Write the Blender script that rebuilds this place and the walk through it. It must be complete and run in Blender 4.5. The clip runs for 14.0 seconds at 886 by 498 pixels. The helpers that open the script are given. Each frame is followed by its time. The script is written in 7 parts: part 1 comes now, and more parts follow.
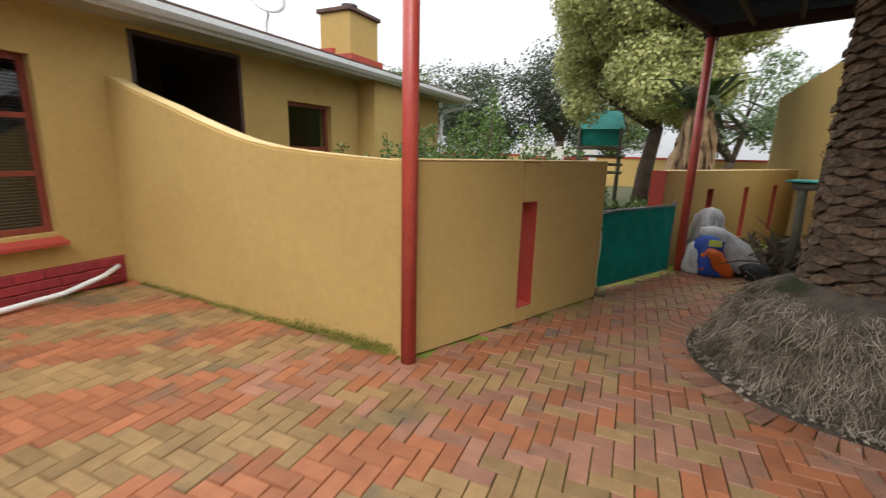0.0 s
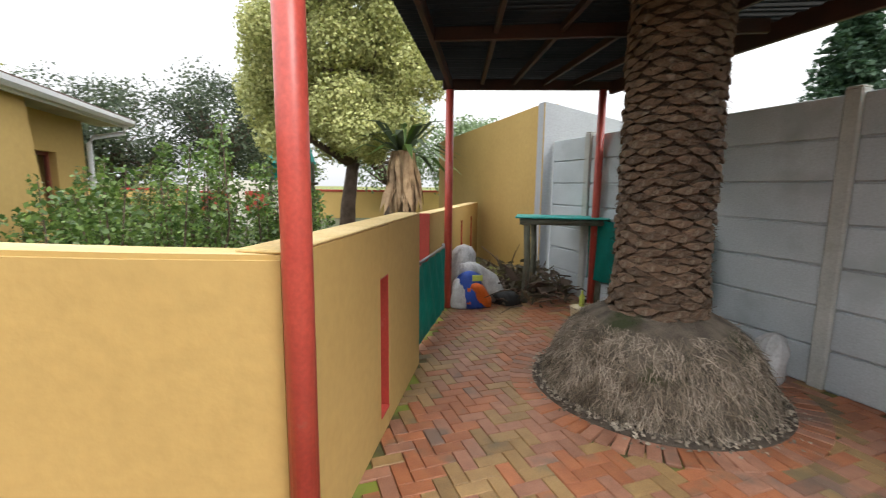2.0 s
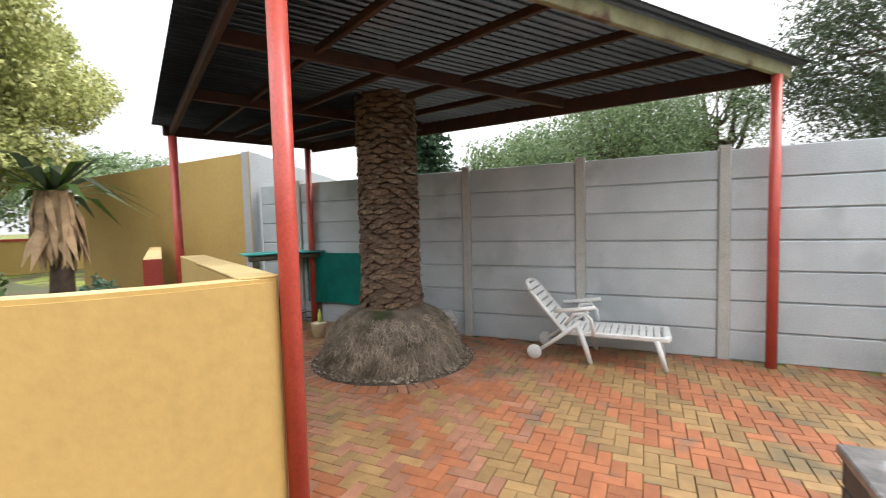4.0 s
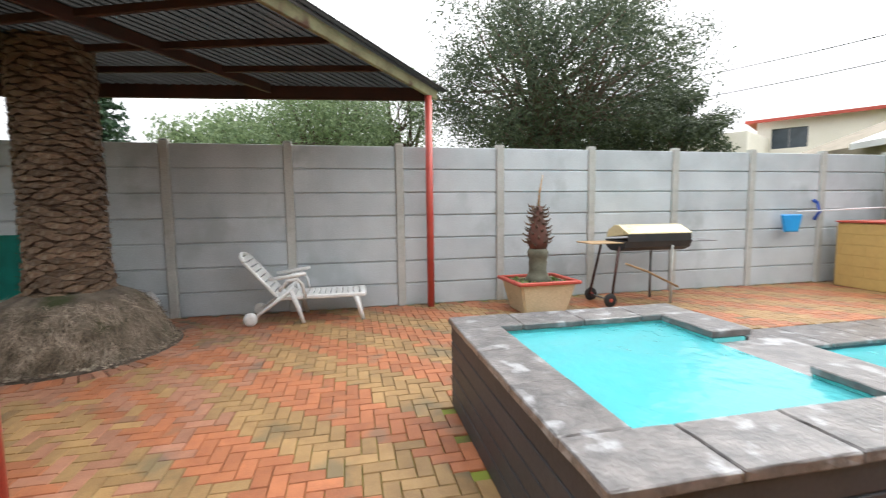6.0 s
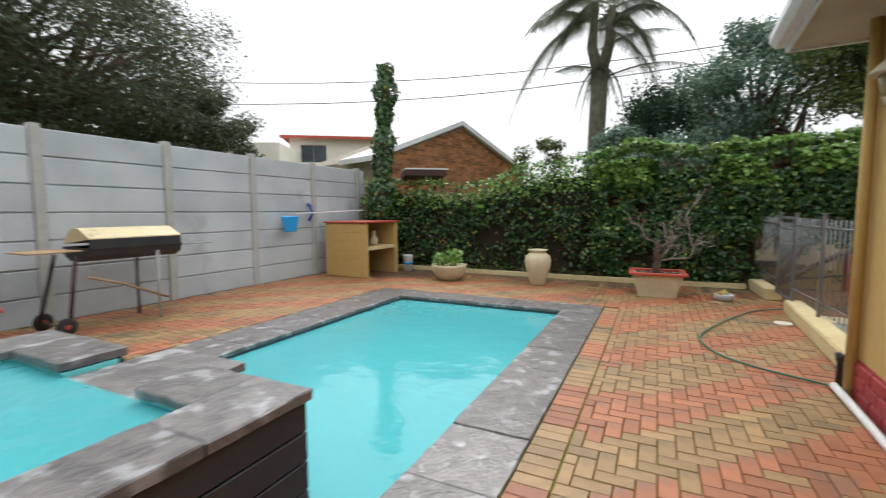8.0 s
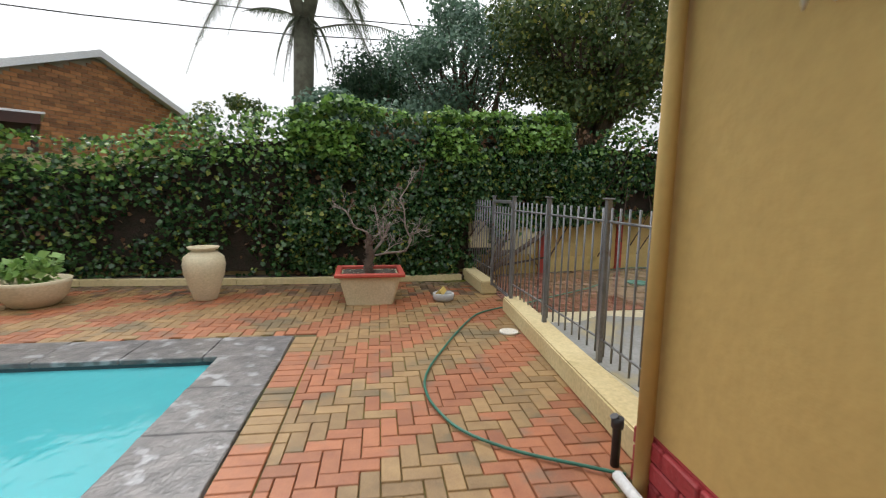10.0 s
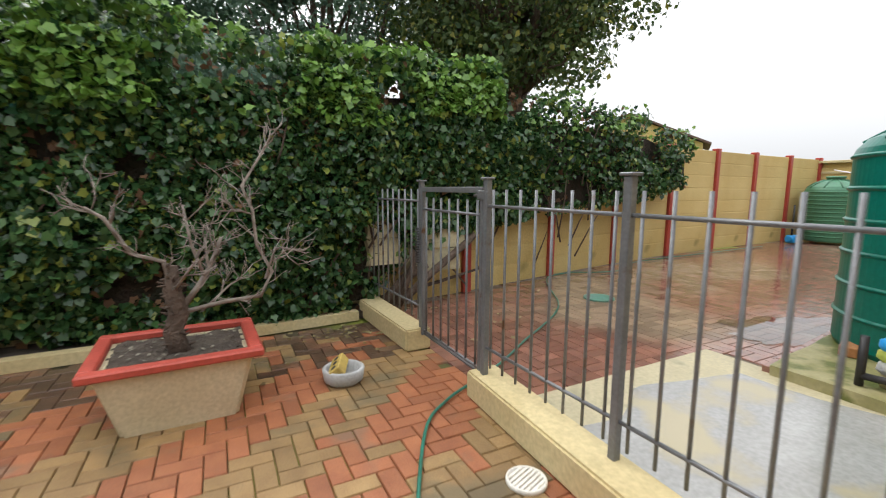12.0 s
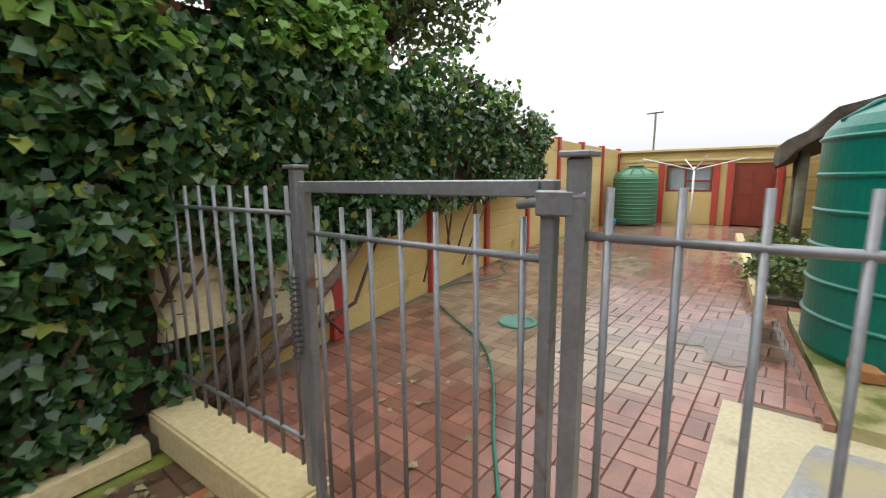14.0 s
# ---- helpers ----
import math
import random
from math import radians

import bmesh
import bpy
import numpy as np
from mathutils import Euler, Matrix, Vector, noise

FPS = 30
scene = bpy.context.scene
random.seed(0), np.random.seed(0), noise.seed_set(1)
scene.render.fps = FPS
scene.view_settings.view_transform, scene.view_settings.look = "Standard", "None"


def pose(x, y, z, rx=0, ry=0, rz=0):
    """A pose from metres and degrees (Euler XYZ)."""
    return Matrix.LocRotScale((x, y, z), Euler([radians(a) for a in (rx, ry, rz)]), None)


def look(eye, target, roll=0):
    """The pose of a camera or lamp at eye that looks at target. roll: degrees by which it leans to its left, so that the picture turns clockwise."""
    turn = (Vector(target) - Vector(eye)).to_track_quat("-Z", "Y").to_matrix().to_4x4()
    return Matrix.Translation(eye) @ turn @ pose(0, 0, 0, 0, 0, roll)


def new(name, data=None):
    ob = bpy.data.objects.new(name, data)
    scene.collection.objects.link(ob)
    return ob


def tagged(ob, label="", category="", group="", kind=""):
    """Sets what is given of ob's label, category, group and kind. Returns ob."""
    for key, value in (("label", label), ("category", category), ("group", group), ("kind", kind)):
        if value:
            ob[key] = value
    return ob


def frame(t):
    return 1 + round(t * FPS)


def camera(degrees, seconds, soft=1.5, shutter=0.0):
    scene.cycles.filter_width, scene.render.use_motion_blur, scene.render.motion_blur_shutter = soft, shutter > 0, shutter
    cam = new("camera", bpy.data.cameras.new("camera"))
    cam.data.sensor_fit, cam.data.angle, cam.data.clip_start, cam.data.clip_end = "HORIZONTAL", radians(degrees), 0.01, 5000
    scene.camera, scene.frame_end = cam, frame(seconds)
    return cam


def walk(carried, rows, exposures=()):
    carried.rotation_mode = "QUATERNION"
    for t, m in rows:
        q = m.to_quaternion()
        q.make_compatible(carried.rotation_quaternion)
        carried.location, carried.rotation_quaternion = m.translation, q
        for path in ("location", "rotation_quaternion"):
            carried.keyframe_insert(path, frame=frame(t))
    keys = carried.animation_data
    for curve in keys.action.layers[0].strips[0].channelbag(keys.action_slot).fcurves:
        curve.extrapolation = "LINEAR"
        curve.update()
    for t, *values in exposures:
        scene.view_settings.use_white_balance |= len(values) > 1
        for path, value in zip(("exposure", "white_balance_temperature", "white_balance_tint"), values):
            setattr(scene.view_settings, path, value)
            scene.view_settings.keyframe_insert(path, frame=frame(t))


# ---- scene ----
cam = camera(90.8, 14.0, 1.1, 0.3)
EXPOSURE = [(0, 0.5), (1.5, 0.85), (3.0, 1.05), (5.5, 1.05), (7.5, 0.52), (9.0, 0.24), (11.5, 0.5), (12.5, 0.66), (14.0, 0.7)]
PATH = [
    (0, (0.227, -0.059, 1.426), (-0.533, 1.739, 0.99), 1.5),
    (0.5, (-0.112, 0.388, 1.468), (-0.499, 2.313, 1.092), 1.7),
    (1, (-0.462, 0.748, 1.493), (-0.48, 2.716, 1.137), 1.9),
    (1.5, (-0.734, 0.9, 1.515), (-0.419, 2.854, 1.231), 1.2),
    (2, (-1.091, 0.891, 1.598), (-0.419, 2.754, 1.316), 0.7),
    (2.5, (-1.47, 0.755, 1.637), (-0.42, 2.441, 1.403), 0.6),
    (3, (-1.938, 0.698, 1.667), (-0.555, 2.131, 1.484), -0.0),
    (5.3, (-3.282, 0.82, 1.482), (-1.288, 0.869, 1.346), -0.3),
    (5.5, (-3.31, 0.805, 1.461), (-1.317, 0.726, 1.315), 0.3),
    (6, (-3.455, 0.695, 1.431), (-1.506, 0.286, 1.247), -0.7),
    (6.5, (-3.547, 0.587, 1.41), (-1.725, -0.213, 1.213), -0.4),
    (7, (-3.604, 0.389, 1.406), (-1.992, -0.785, 1.256), -0.6),
    (7.5, (-3.589, -0.031, 1.373), (-2.314, -1.561, 1.199), -0.3),
    (8, (-3.621, -0.518, 1.334), (-2.745, -2.308, 1.163), -0.2),
    (8.5, (-3.644, -1.037, 1.334), (-3.181, -2.971, 1.125), 0.2),
    (9, (-3.651, -1.591, 1.33), (-3.483, -3.572, 1.118), -0.4),
    (9.2, (-3.668, -1.831, 1.335), (-3.632, -3.818, 1.112), 0.2),
    (11.3, (-3.832, -4.572, 1.242), (-4.494, -6.438, 0.957), 0.1),
    (11.5, (-3.82, -4.812, 1.24), (-4.58, -6.642, 0.97), 0.3),
    (12, (-3.889, -5.435, 1.239), (-4.794, -7.197, 0.965), 0.3),
    (12.5, (-3.98, -5.951, 1.24), (-5.073, -7.6, 0.949), -0.2),
    (13, (-4.119, -6.392, 1.239), (-5.375, -7.918, 0.932), 0.0),
    (13.5, (-4.25, -6.886, 1.252), (-5.676, -8.247, 0.915), -0.2),
    (14, (-4.421, -7.18, 1.253), (-5.969, -8.406, 0.936), -0.5),
]
walk(cam, [(t, look(eye, target, roll)) for t, eye, target, roll in PATH], EXPOSURE)

# world, sun, exposure
world = bpy.data.worlds.new("sky")
scene.world = world
world.use_nodes = True
wn, wl = world.node_tree.nodes, world.node_tree.links
sky = wn.new("ShaderNodeTexSky")
sky.sky_type, sky.sun_disc = "NISHITA", False
SUN_UP, SUN_TURN = radians(56), radians(160)
sky.sun_elevation, sky.sun_rotation = SUN_UP, SUN_TURN
sky.dust_density = 4.0
grey = wn.new("ShaderNodeHueSaturation")
grey.inputs["Saturation"].default_value = 0.12
wl.new(sky.outputs[0], grey.inputs["Color"])
cloud = wn.new("ShaderNodeMix")
cloud.data_type = "RGBA"
cloud.inputs[0].default_value = 0.72
cloud.inputs[7].default_value = (8.6, 8.8, 9.1, 1)
wl.new(grey.outputs[0], cloud.inputs[6])
# an overcast sky is about three times as bright overhead as at the horizon
geo = wn.new("ShaderNodeTexCoord")
sep = wn.new("ShaderNodeSeparateXYZ")
lift = wn.new("ShaderNodeMapRange")
lift.inputs[1].default_value, lift.inputs[2].default_value, lift.inputs[3].default_value, lift.inputs[4].default_value = 0.0, 1.0, 0.5, 1.55
wl.new(geo.outputs["Generated"], sep.inputs[0])
wl.new(sep.outputs[2], lift.inputs[0])
dome = wn.new("ShaderNodeMix")
dome.data_type, dome.blend_type = "RGBA", "MULTIPLY"
dome.inputs[0].default_value = 1.0
wl.new(cloud.outputs[2], dome.inputs[6])
wl.new(lift.outputs[0], dome.inputs[7])
wl.new(dome.outputs[2], wn["Background"].inputs["Color"])
wn["Background"].inputs["Strength"].default_value = 0.15
sun = new("sun", bpy.data.lights.new("sun", "SUN"))
sun.data.energy, sun.data.angle, sun.data.color = 0.8, radians(25), (1, 0.96, 0.9)
sun.matrix_world = look((0, 0, 30), (0 - 20 * math.sin(SUN_TURN), 0 - 20 * math.cos(SUN_TURN), 30 - 22))


# ---- materials ----
def mat(name, c1, c2=None, scale=3.0, rough=0.8, bump=0.2, fine=60.0, metal=0.0, island=0.0, patch=None, patch_scale=1.2, patch_at=0.55, thing=0.0, depth=0.004, coat=0.0):
    """Two noise scales of colour, a fine relief, and stains (patch) of a third colour."""
    m = bpy.data.materials.new(name)
    m.use_nodes = True
    n, l = m.node_tree.nodes, m.node_tree.links
    b = n["Principled BSDF"]
    tc = n.new("ShaderNodeTexCoord")
    src = tc.outputs["Object"]
    n1 = n.new("ShaderNodeTexNoise")
    n1.inputs["Scale"].default_value, n1.inputs["Detail"].default_value = scale, 6
    n2 = n.new("ShaderNodeTexNoise")
    n2.inputs["Scale"].default_value, n2.inputs["Detail"].default_value = fine, 4
    l.new(src, n1.inputs["Vector"])
    l.new(src, n2.inputs["Vector"])
    r = n.new("ShaderNodeMapRange")
    r.inputs[1].default_value, r.inputs[2].default_value = 0.35, 0.65
    l.new(n1.outputs["Fac"], r.inputs[0])
    mx = n.new("ShaderNodeMix")
    mx.data_type = "RGBA"
    mx.inputs[6].default_value, mx.inputs[7].default_value = (*c1, 1), (*(c2 or [v * 0.75 for v in c1]), 1)
    l.new(r.outputs[0], mx.inputs[0])
    col = mx.outputs[2]
    m2 = n.new("ShaderNodeMix")
    m2.data_type, m2.blend_type = "RGBA", "MULTIPLY"
    m2.inputs[0].default_value = 0.5
    ramp = n.new("ShaderNodeMapRange")
    ramp.inputs[1].default_value, ramp.inputs[2].default_value, ramp.inputs[3].default_value, ramp.inputs[4].default_value = 0.3, 0.7, 0.72, 1.2
    l.new(n2.outputs["Fac"], ramp.inputs[0])
    l.new(col, m2.inputs[6])
    l.new(ramp.outputs[0], m2.inputs[7])
    col = m2.outputs[2]
    if patch:
        n3 = n.new("ShaderNodeTexNoise")
        n3.inputs["Scale"].default_value, n3.inputs["Detail"].default_value = patch_scale, 8
        l.new(src, n3.inputs["Vector"])
        r3 = n.new("ShaderNodeMapRange")
        r3.inputs[1].default_value, r3.inputs[2].default_value = patch_at, patch_at + 0.1
        l.new(n3.outputs["Fac"], r3.inputs[0])
        m3 = n.new("ShaderNodeMix")
        m3.data_type = "RGBA"
        m3.inputs[7].default_value = (*patch, 1)
        l.new(r3.outputs[0], m3.inputs[0])
        l.new(col, m3.inputs[6])
        col = m3.outputs[2]
    for amount, node, sock in ((island, "ShaderNodeNewGeometry", "Random Per Island"), (thing, "ShaderNodeObjectInfo", "Random")):
        if amount:
            g = n.new(node)
            rr = n.new("ShaderNodeMapRange")
            rr.inputs[3].default_value, rr.inputs[4].default_value = 1 - amount, 1 + amount
            l.new(g.outputs[sock], rr.inputs[0])
            hs = n.new("ShaderNodeMix")
            hs.data_type, hs.blend_type = "RGBA", "MULTIPLY"
            hs.inputs[0].default_value = 1
            l.new(col, hs.inputs[6])
            l.new(rr.outputs[0], hs.inputs[7])
            col = hs.outputs[2]
    l.new(col, b.inputs["Base Color"])
    b.inputs["Roughness"].default_value, b.inputs["Metallic"].default_value = rough, metal
    b.inputs["Coat Weight"].default_value = coat
    if bump:
        bp = n.new("ShaderNodeBump")
        bp.inputs["Strength"].default_value, bp.inputs["Distance"].default_value = bump, depth
        l.new(n2.outputs["Fac"], bp.inputs["Height"])
        l.new(bp.outputs[0], b.inputs["Normal"])
    return m


def leafmat(name, c1, c2, rough=0.5, c3=None):
    """Leaves: each leaf its own shade between two colours, a few of a third."""
    m = bpy.data.materials.new(name)
    m.use_nodes = True
    n, l = m.node_tree.nodes, m.node_tree.links
    b = n["Principled BSDF"]
    g = n.new("ShaderNodeNewGeometry")
    cr = n.new("ShaderNodeValToRGB")
    cr.color_ramp.elements[0].color, cr.color_ramp.elements[1].color = (*c1, 1), (*c2, 1)
    if c3:
        cr.color_ramp.elements[1].position = 0.88
        e = cr.color_ramp.elements.new(0.95)
        e.color = (*c3, 1)
    l.new(g.outputs["Random Per Island"], cr.inputs[0])
    l.new(cr.outputs[0], b.inputs["Base Color"])
    b.inputs["Roughness"].default_value = rough
    tr = n.new("ShaderNodeBsdfTranslucent")
    l.new(cr.outputs[0], tr.inputs["Color"])
    ms = n.new("ShaderNodeMixShader")
    ms.inputs[0].default_value = 0.3
    l.new(b.outputs[0], ms.inputs[1])
    l.new(tr.outputs[0], ms.inputs[2])
    l.new(ms.outputs[0], n["Material Output"].inputs["Surface"])
    return m


OCHRE = mat("ochre_render", (0.50, 0.34, 0.118), (0.45, 0.30, 0.10), 0.7, 0.85, 0.5, 15, patch=(0.42, 0.29, 0.095), patch_scale=0.5, patch_at=0.64, depth=0.006)
for q_ in OCHRE.node_tree.nodes:
    if q_.type == "MIX" and q_.blend_type == "MULTIPLY":
        q_.inputs[0].default_value = 0.2
# garden wall tops get a paler ochre than the wall faces
OCHRE_TOP = mat("paler_ochre_top", (0.66, 0.50, 0.25), (0.52, 0.37, 0.15), 2.5, 0.85, 0.5, 45)
CREAM = mat("cream_render", (0.60, 0.50, 0.28), (0.51, 0.41, 0.21), 1.5, 0.85, 0.4, 40, patch=(0.3, 0.24, 0.1), patch_scale=2.0, patch_at=0.64)
YPANEL = mat("yellow_panel", (0.60, 0.47, 0.20), (0.52, 0.38, 0.14), 1.3, 0.85, 0.4, 40, thing=0.06, patch=(0.3, 0.24, 0.08), patch_scale=1.5, patch_at=0.66)
REDPAINT = mat("red_paint", (0.42, 0.055, 0.04), (0.36, 0.05, 0.035), 3, 0.45, 0.2, 60, patch=(0.5, 0.16, 0.13), patch_scale=5, patch_at=0.68)
POSTRED = mat("red_post_paint", (0.52, 0.085, 0.06), (0.45, 0.065, 0.05), 4, 0.35, 0.15, 60, patch=(0.48, 0.2, 0.17), patch_scale=7, patch_at=0.7)
PLINTH = mat("red_painted_brick", (0.33, 0.03, 0.035), (0.27, 0.025, 0.03), 6, 0.6, 1.0, 55, thing=0.12, depth=0.006)
TERRA = mat("terracotta_rim", (0.45, 0.07, 0.045), (0.36, 0.055, 0.035), 5, 0.55, 0.3, 50)
PRECAST = mat("grey_concrete_panel", (0.51, 0.555, 0.58), (0.42, 0.46, 0.485), 1.6, 0.9, 0.6, 70, thing=0.07, patch=(0.36, 0.395, 0.41), patch_scale=1.3, patch_at=0.58)
PRECASTPOST = mat("concrete_post", (0.47, 0.475, 0.45), (0.38, 0.385, 0.36), 2.5, 0.9, 0.6, 70, patch=(0.30, 0.305, 0.25), patch_scale=3, patch_at=0.6)
GREYPLASTER = mat("grey_plaster", (0.42, 0.44, 0.47), (0.36, 0.38, 0.41), 0.8, 0.9, 0.3, 50)
BRICKRED = mat("red_paver", (0.38, 0.142, 0.062), (0.31, 0.11, 0.05), 9, 0.5, 0.5, 120, island=0.2, thing=0.18, patch=(0.22, 0.12, 0.07), patch_scale=3.0, patch_at=0.56, depth=0.003)
BRICKBUFF = mat("buff_paver", (0.34, 0.215, 0.092), (0.27, 0.162, 0.068), 9, 0.5, 0.5, 120, island=0.22, thing=0.18, patch=(0.17, 0.125, 0.065), patch_scale=2.0, patch_at=0.55, depth=0.003)
BRICKDAMP = mat("damp_dirty_paver", (0.13, 0.075, 0.045), (0.085, 0.052, 0.033), 6, 0.32, 0.5, 90, island=0.3, patch=(0.20, 0.09, 0.05), patch_scale=3.0, patch_at=0.56, depth=0.003)
BRICKPINK = mat("dusty_pink_paver", (0.36, 0.175, 0.11), (0.28, 0.13, 0.08), 9, 0.5, 0.5, 120, island=0.2, thing=0.18, patch=(0.17, 0.11, 0.08), patch_scale=2.0, patch_at=0.56, depth=0.003)
BRICKWET = mat("wet_red_paver", (0.28, 0.13, 0.09), (0.20, 0.10, 0.075), 5, 0.13, 0.2, 100, island=0.3, patch=(0.29, 0.21, 0.145), patch_scale=0.45, patch_at=0.48, depth=0.002)
JOINT = mat("mossy_joint", (0.085, 0.07, 0.04), (0.10, 0.095, 0.03), 1.5, 0.95, 0.6, 80, patch=(0.20, 0.235, 0.035), patch_scale=0.9, patch_at=0.45)
SOIL = mat("dark_soil", (0.06, 0.045, 0.035), (0.10, 0.08, 0.06), 9, 0.95, 1.0, 60, depth=0.02)
EARTH = mat("garden_ground", (0.10, 0.085, 0.05), (0.07, 0.09, 0.035), 0.5, 0.95, 0.6, 30)
SLATE = mat("wet_slate_coping", (0.105, 0.10, 0.10), (0.19, 0.175, 0.17), 11, 0.28, 0.8, 45, thing=0.14, patch=(0.33, 0.33, 0.34), patch_scale=7.5, patch_at=0.56, depth=0.006)
BOARD = mat("charcoal_board", (0.030, 0.035, 0.044), (0.042, 0.048, 0.058), 3, 0.5, 0.5, 50, thing=0.15)
POOLPLASTER = mat("turquoise_pool_plaster", (0.18, 0.78, 0.80), (0.21, 0.81, 0.83), 1.2, 0.7, 0.1, 20)
WATERLINE = mat("dark_waterline_tile", (0.03, 0.05, 0.06), (0.05, 0.08, 0.09), 8, 0.3, 0.1, 40)
CONCRETE = mat("wet_concrete", (0.36, 0.36, 0.35), (0.26, 0.255, 0.24), 1.6, 0.18, 0.3, 40, patch=(0.38, 0.33, 0.21), patch_scale=1.6, patch_at=0.54)
CREAMCON = mat("cream_concrete", (0.50, 0.44, 0.28), (0.42, 0.37, 0.24), 2.0, 0.55, 0.4, 40, patch=(0.27, 0.25, 0.16), patch_scale=2.6, patch_at=0.58)
MOSSCON = mat("mossy_concrete", (0.36, 0.32, 0.17), (0.24, 0.22, 0.08), 5, 0.6, 0.6, 40, patch=(0.10, 0.115, 0.02), patch_scale=4, patch_at=0.52)
# sheet and beam colours are lowered to carry the shade under the roof
SHEET = mat("shaded_galvanised_sheet", (0.05, 0.055, 0.055), (0.035, 0.035, 0.035), 1.5, 0.5, 0.1, 30, metal=0.3, patch=(0.07, 0.06, 0.055), patch_scale=1.2, patch_at=0.58)
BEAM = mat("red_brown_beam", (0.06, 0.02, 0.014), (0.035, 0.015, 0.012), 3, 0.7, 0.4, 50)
FASCIA = mat("weathered_green_fascia", (0.30, 0.30, 0.17), (0.19, 0.17, 0.09), 2.5, 0.8, 0.5, 50, patch=(0.10, 0.05, 0.03), patch_scale=2.2, patch_at=0.6)
WHITE = mat("white_gutter_paint", (0.72, 0.73, 0.75), (0.64, 0.65, 0.67), 1.5, 0.4, 0.1, 40)
PLASTIC = mat("white_plastic", (0.74, 0.75, 0.75), (0.66, 0.67, 0.66), 4, 0.35, 0.05, 60)
BARK = mat("brown_bark", (0.14, 0.10, 0.075), (0.08, 0.055, 0.04), 6, 0.95, 1.0, 45, depth=0.02)
PALMBARK = mat("palm_leaf_scar", (0.20, 0.135, 0.09), (0.10, 0.065, 0.042), 7, 0.9, 1.0, 60, thing=0.35, patch=(0.25, 0.2, 0.15), patch_scale=7, patch_at=0.58, depth=0.014)
PALMCORE = mat("palm_core", (0.05, 0.033, 0.022), (0.08, 0.05, 0.035), 8, 0.95, 1.0, 50, depth=0.02)
ROOTS = mat("matted_palm_roots", (0.21, 0.17, 0.13), (0.10, 0.08, 0.06), 7, 0.95, 1.0, 90, patch=(0.05, 0.06, 0.02), patch_scale=2.2, patch_at=0.53, depth=0.03)
DEADWOOD = mat("bleached_dead_wood", (0.33, 0.29, 0.25), (0.17, 0.135, 0.11), 12, 0.9, 0.8, 60)
STEEL = mat("grey_painted_steel", (0.205, 0.21, 0.22), (0.15, 0.154, 0.16), 5, 0.4, 0.2, 60, metal=0.3, patch=(0.12, 0.06, 0.03), patch_scale=9, patch_at=0.64)
TANKGREEN = mat("green_tank_plastic", (0.0, 0.15, 0.11), (0.0, 0.13, 0.095), 1.5, 0.35, 0.1, 30)
TANKOLD = mat("faded_green_tank", (0.06, 0.20, 0.11), (0.05, 0.16, 0.09), 1.5, 0.5, 0.1, 30)
TEAL = mat("teal_shade_net", (0.0, 0.30, 0.25), (0.0, 0.22, 0.18), 4, 0.6, 0.5, 120)
TEALPAINT = mat("teal_painted_board", (0.03, 0.40, 0.36), (0.02, 0.30, 0.27), 5, 0.5, 0.4, 50)
HOSE = mat("green_hose", (0.02, 0.16, 0.11), (0.02, 0.12, 0.08), 9, 0.4, 0, 60)
POTSTONE = mat("sand_stone_pot", (0.60, 0.52, 0.35), (0.53, 0.45, 0.29), 3, 0.75, 0.3, 50, patch=(0.36, 0.31, 0.21), patch_scale=2.5, patch_at=0.66)
BLACK = mat("black_paint", (0.02, 0.02, 0.022), (0.035, 0.03, 0.03), 5, 0.5, 0.2, 50)
RUBBER = mat("black_rubber", (0.02, 0.02, 0.02), None, 5, 0.8, 0.3, 60)
WOOD = mat("raw_timber", (0.38, 0.26, 0.14), (0.28, 0.18, 0.09), 6, 0.8, 0.5, 50)
OLDWOOD = mat("grey_green_log", (0.15, 0.15, 0.11), (0.09, 0.085, 0.06), 6, 0.9, 0.8, 50)
# room colour with the unlit gloom already put into it
DARKIN = mat("gloom_interior_wall", (0.10, 0.075, 0.05), (0.07, 0.05, 0.035), 1, 0.9, 0.2, 40)
BLUE = mat("blue_plastic", (0.02, 0.33, 0.75), (0.02, 0.28, 0.66), 4, 0.4, 0.05, 50)
LAMPCREAM = mat("cream_lamp_metal", (0.55, 0.50, 0.38), (0.45, 0.40, 0.28), 8, 0.5, 0.3, 50, patch=(0.25, 0.2, 0.12), patch_scale=9, patch_at=0.62)
FACEBRICK = mat("face_brick", (0.36, 0.16, 0.06), (0.26, 0.11, 0.045), 4, 0.85, 0.5, 60, island=0.4)
MORTAR = mat("mortar", (0.30, 0.26, 0.2), None, 4, 0.9, 0.3, 50)
OFFWHITE = mat("off_white_wall", (0.76, 0.73, 0.66), (0.68, 0.65, 0.58), 1, 0.85, 0.3, 40)
ROOFTILE = mat("dark_roof_tile", (0.12, 0.07, 0.055), (0.09, 0.05, 0.04), 4, 0.8, 0.5, 40)
THATCH = mat("old_thatch", (0.10, 0.085, 0.065), (0.06, 0.05, 0.04), 7, 1.0, 1.0, 60, depth=0.03)
BAGWHITE = mat("woven_white_sack", (0.60, 0.60, 0.60), (0.42, 0.42, 0.42), 6, 0.6, 0.6, 40, depth=0.02)
ORANGE = mat("orange_print", (0.75, 0.15, 0.02), None, 5, 0.5, 0.1, 50)
BLUEPRINT = mat("blue_print", (0.02, 0.08, 0.42), None, 5, 0.5, 0.1, 50)
LIME = mat("lime_print", (0.55, 0.62, 0.12), None, 5, 0.5, 0.1, 50)
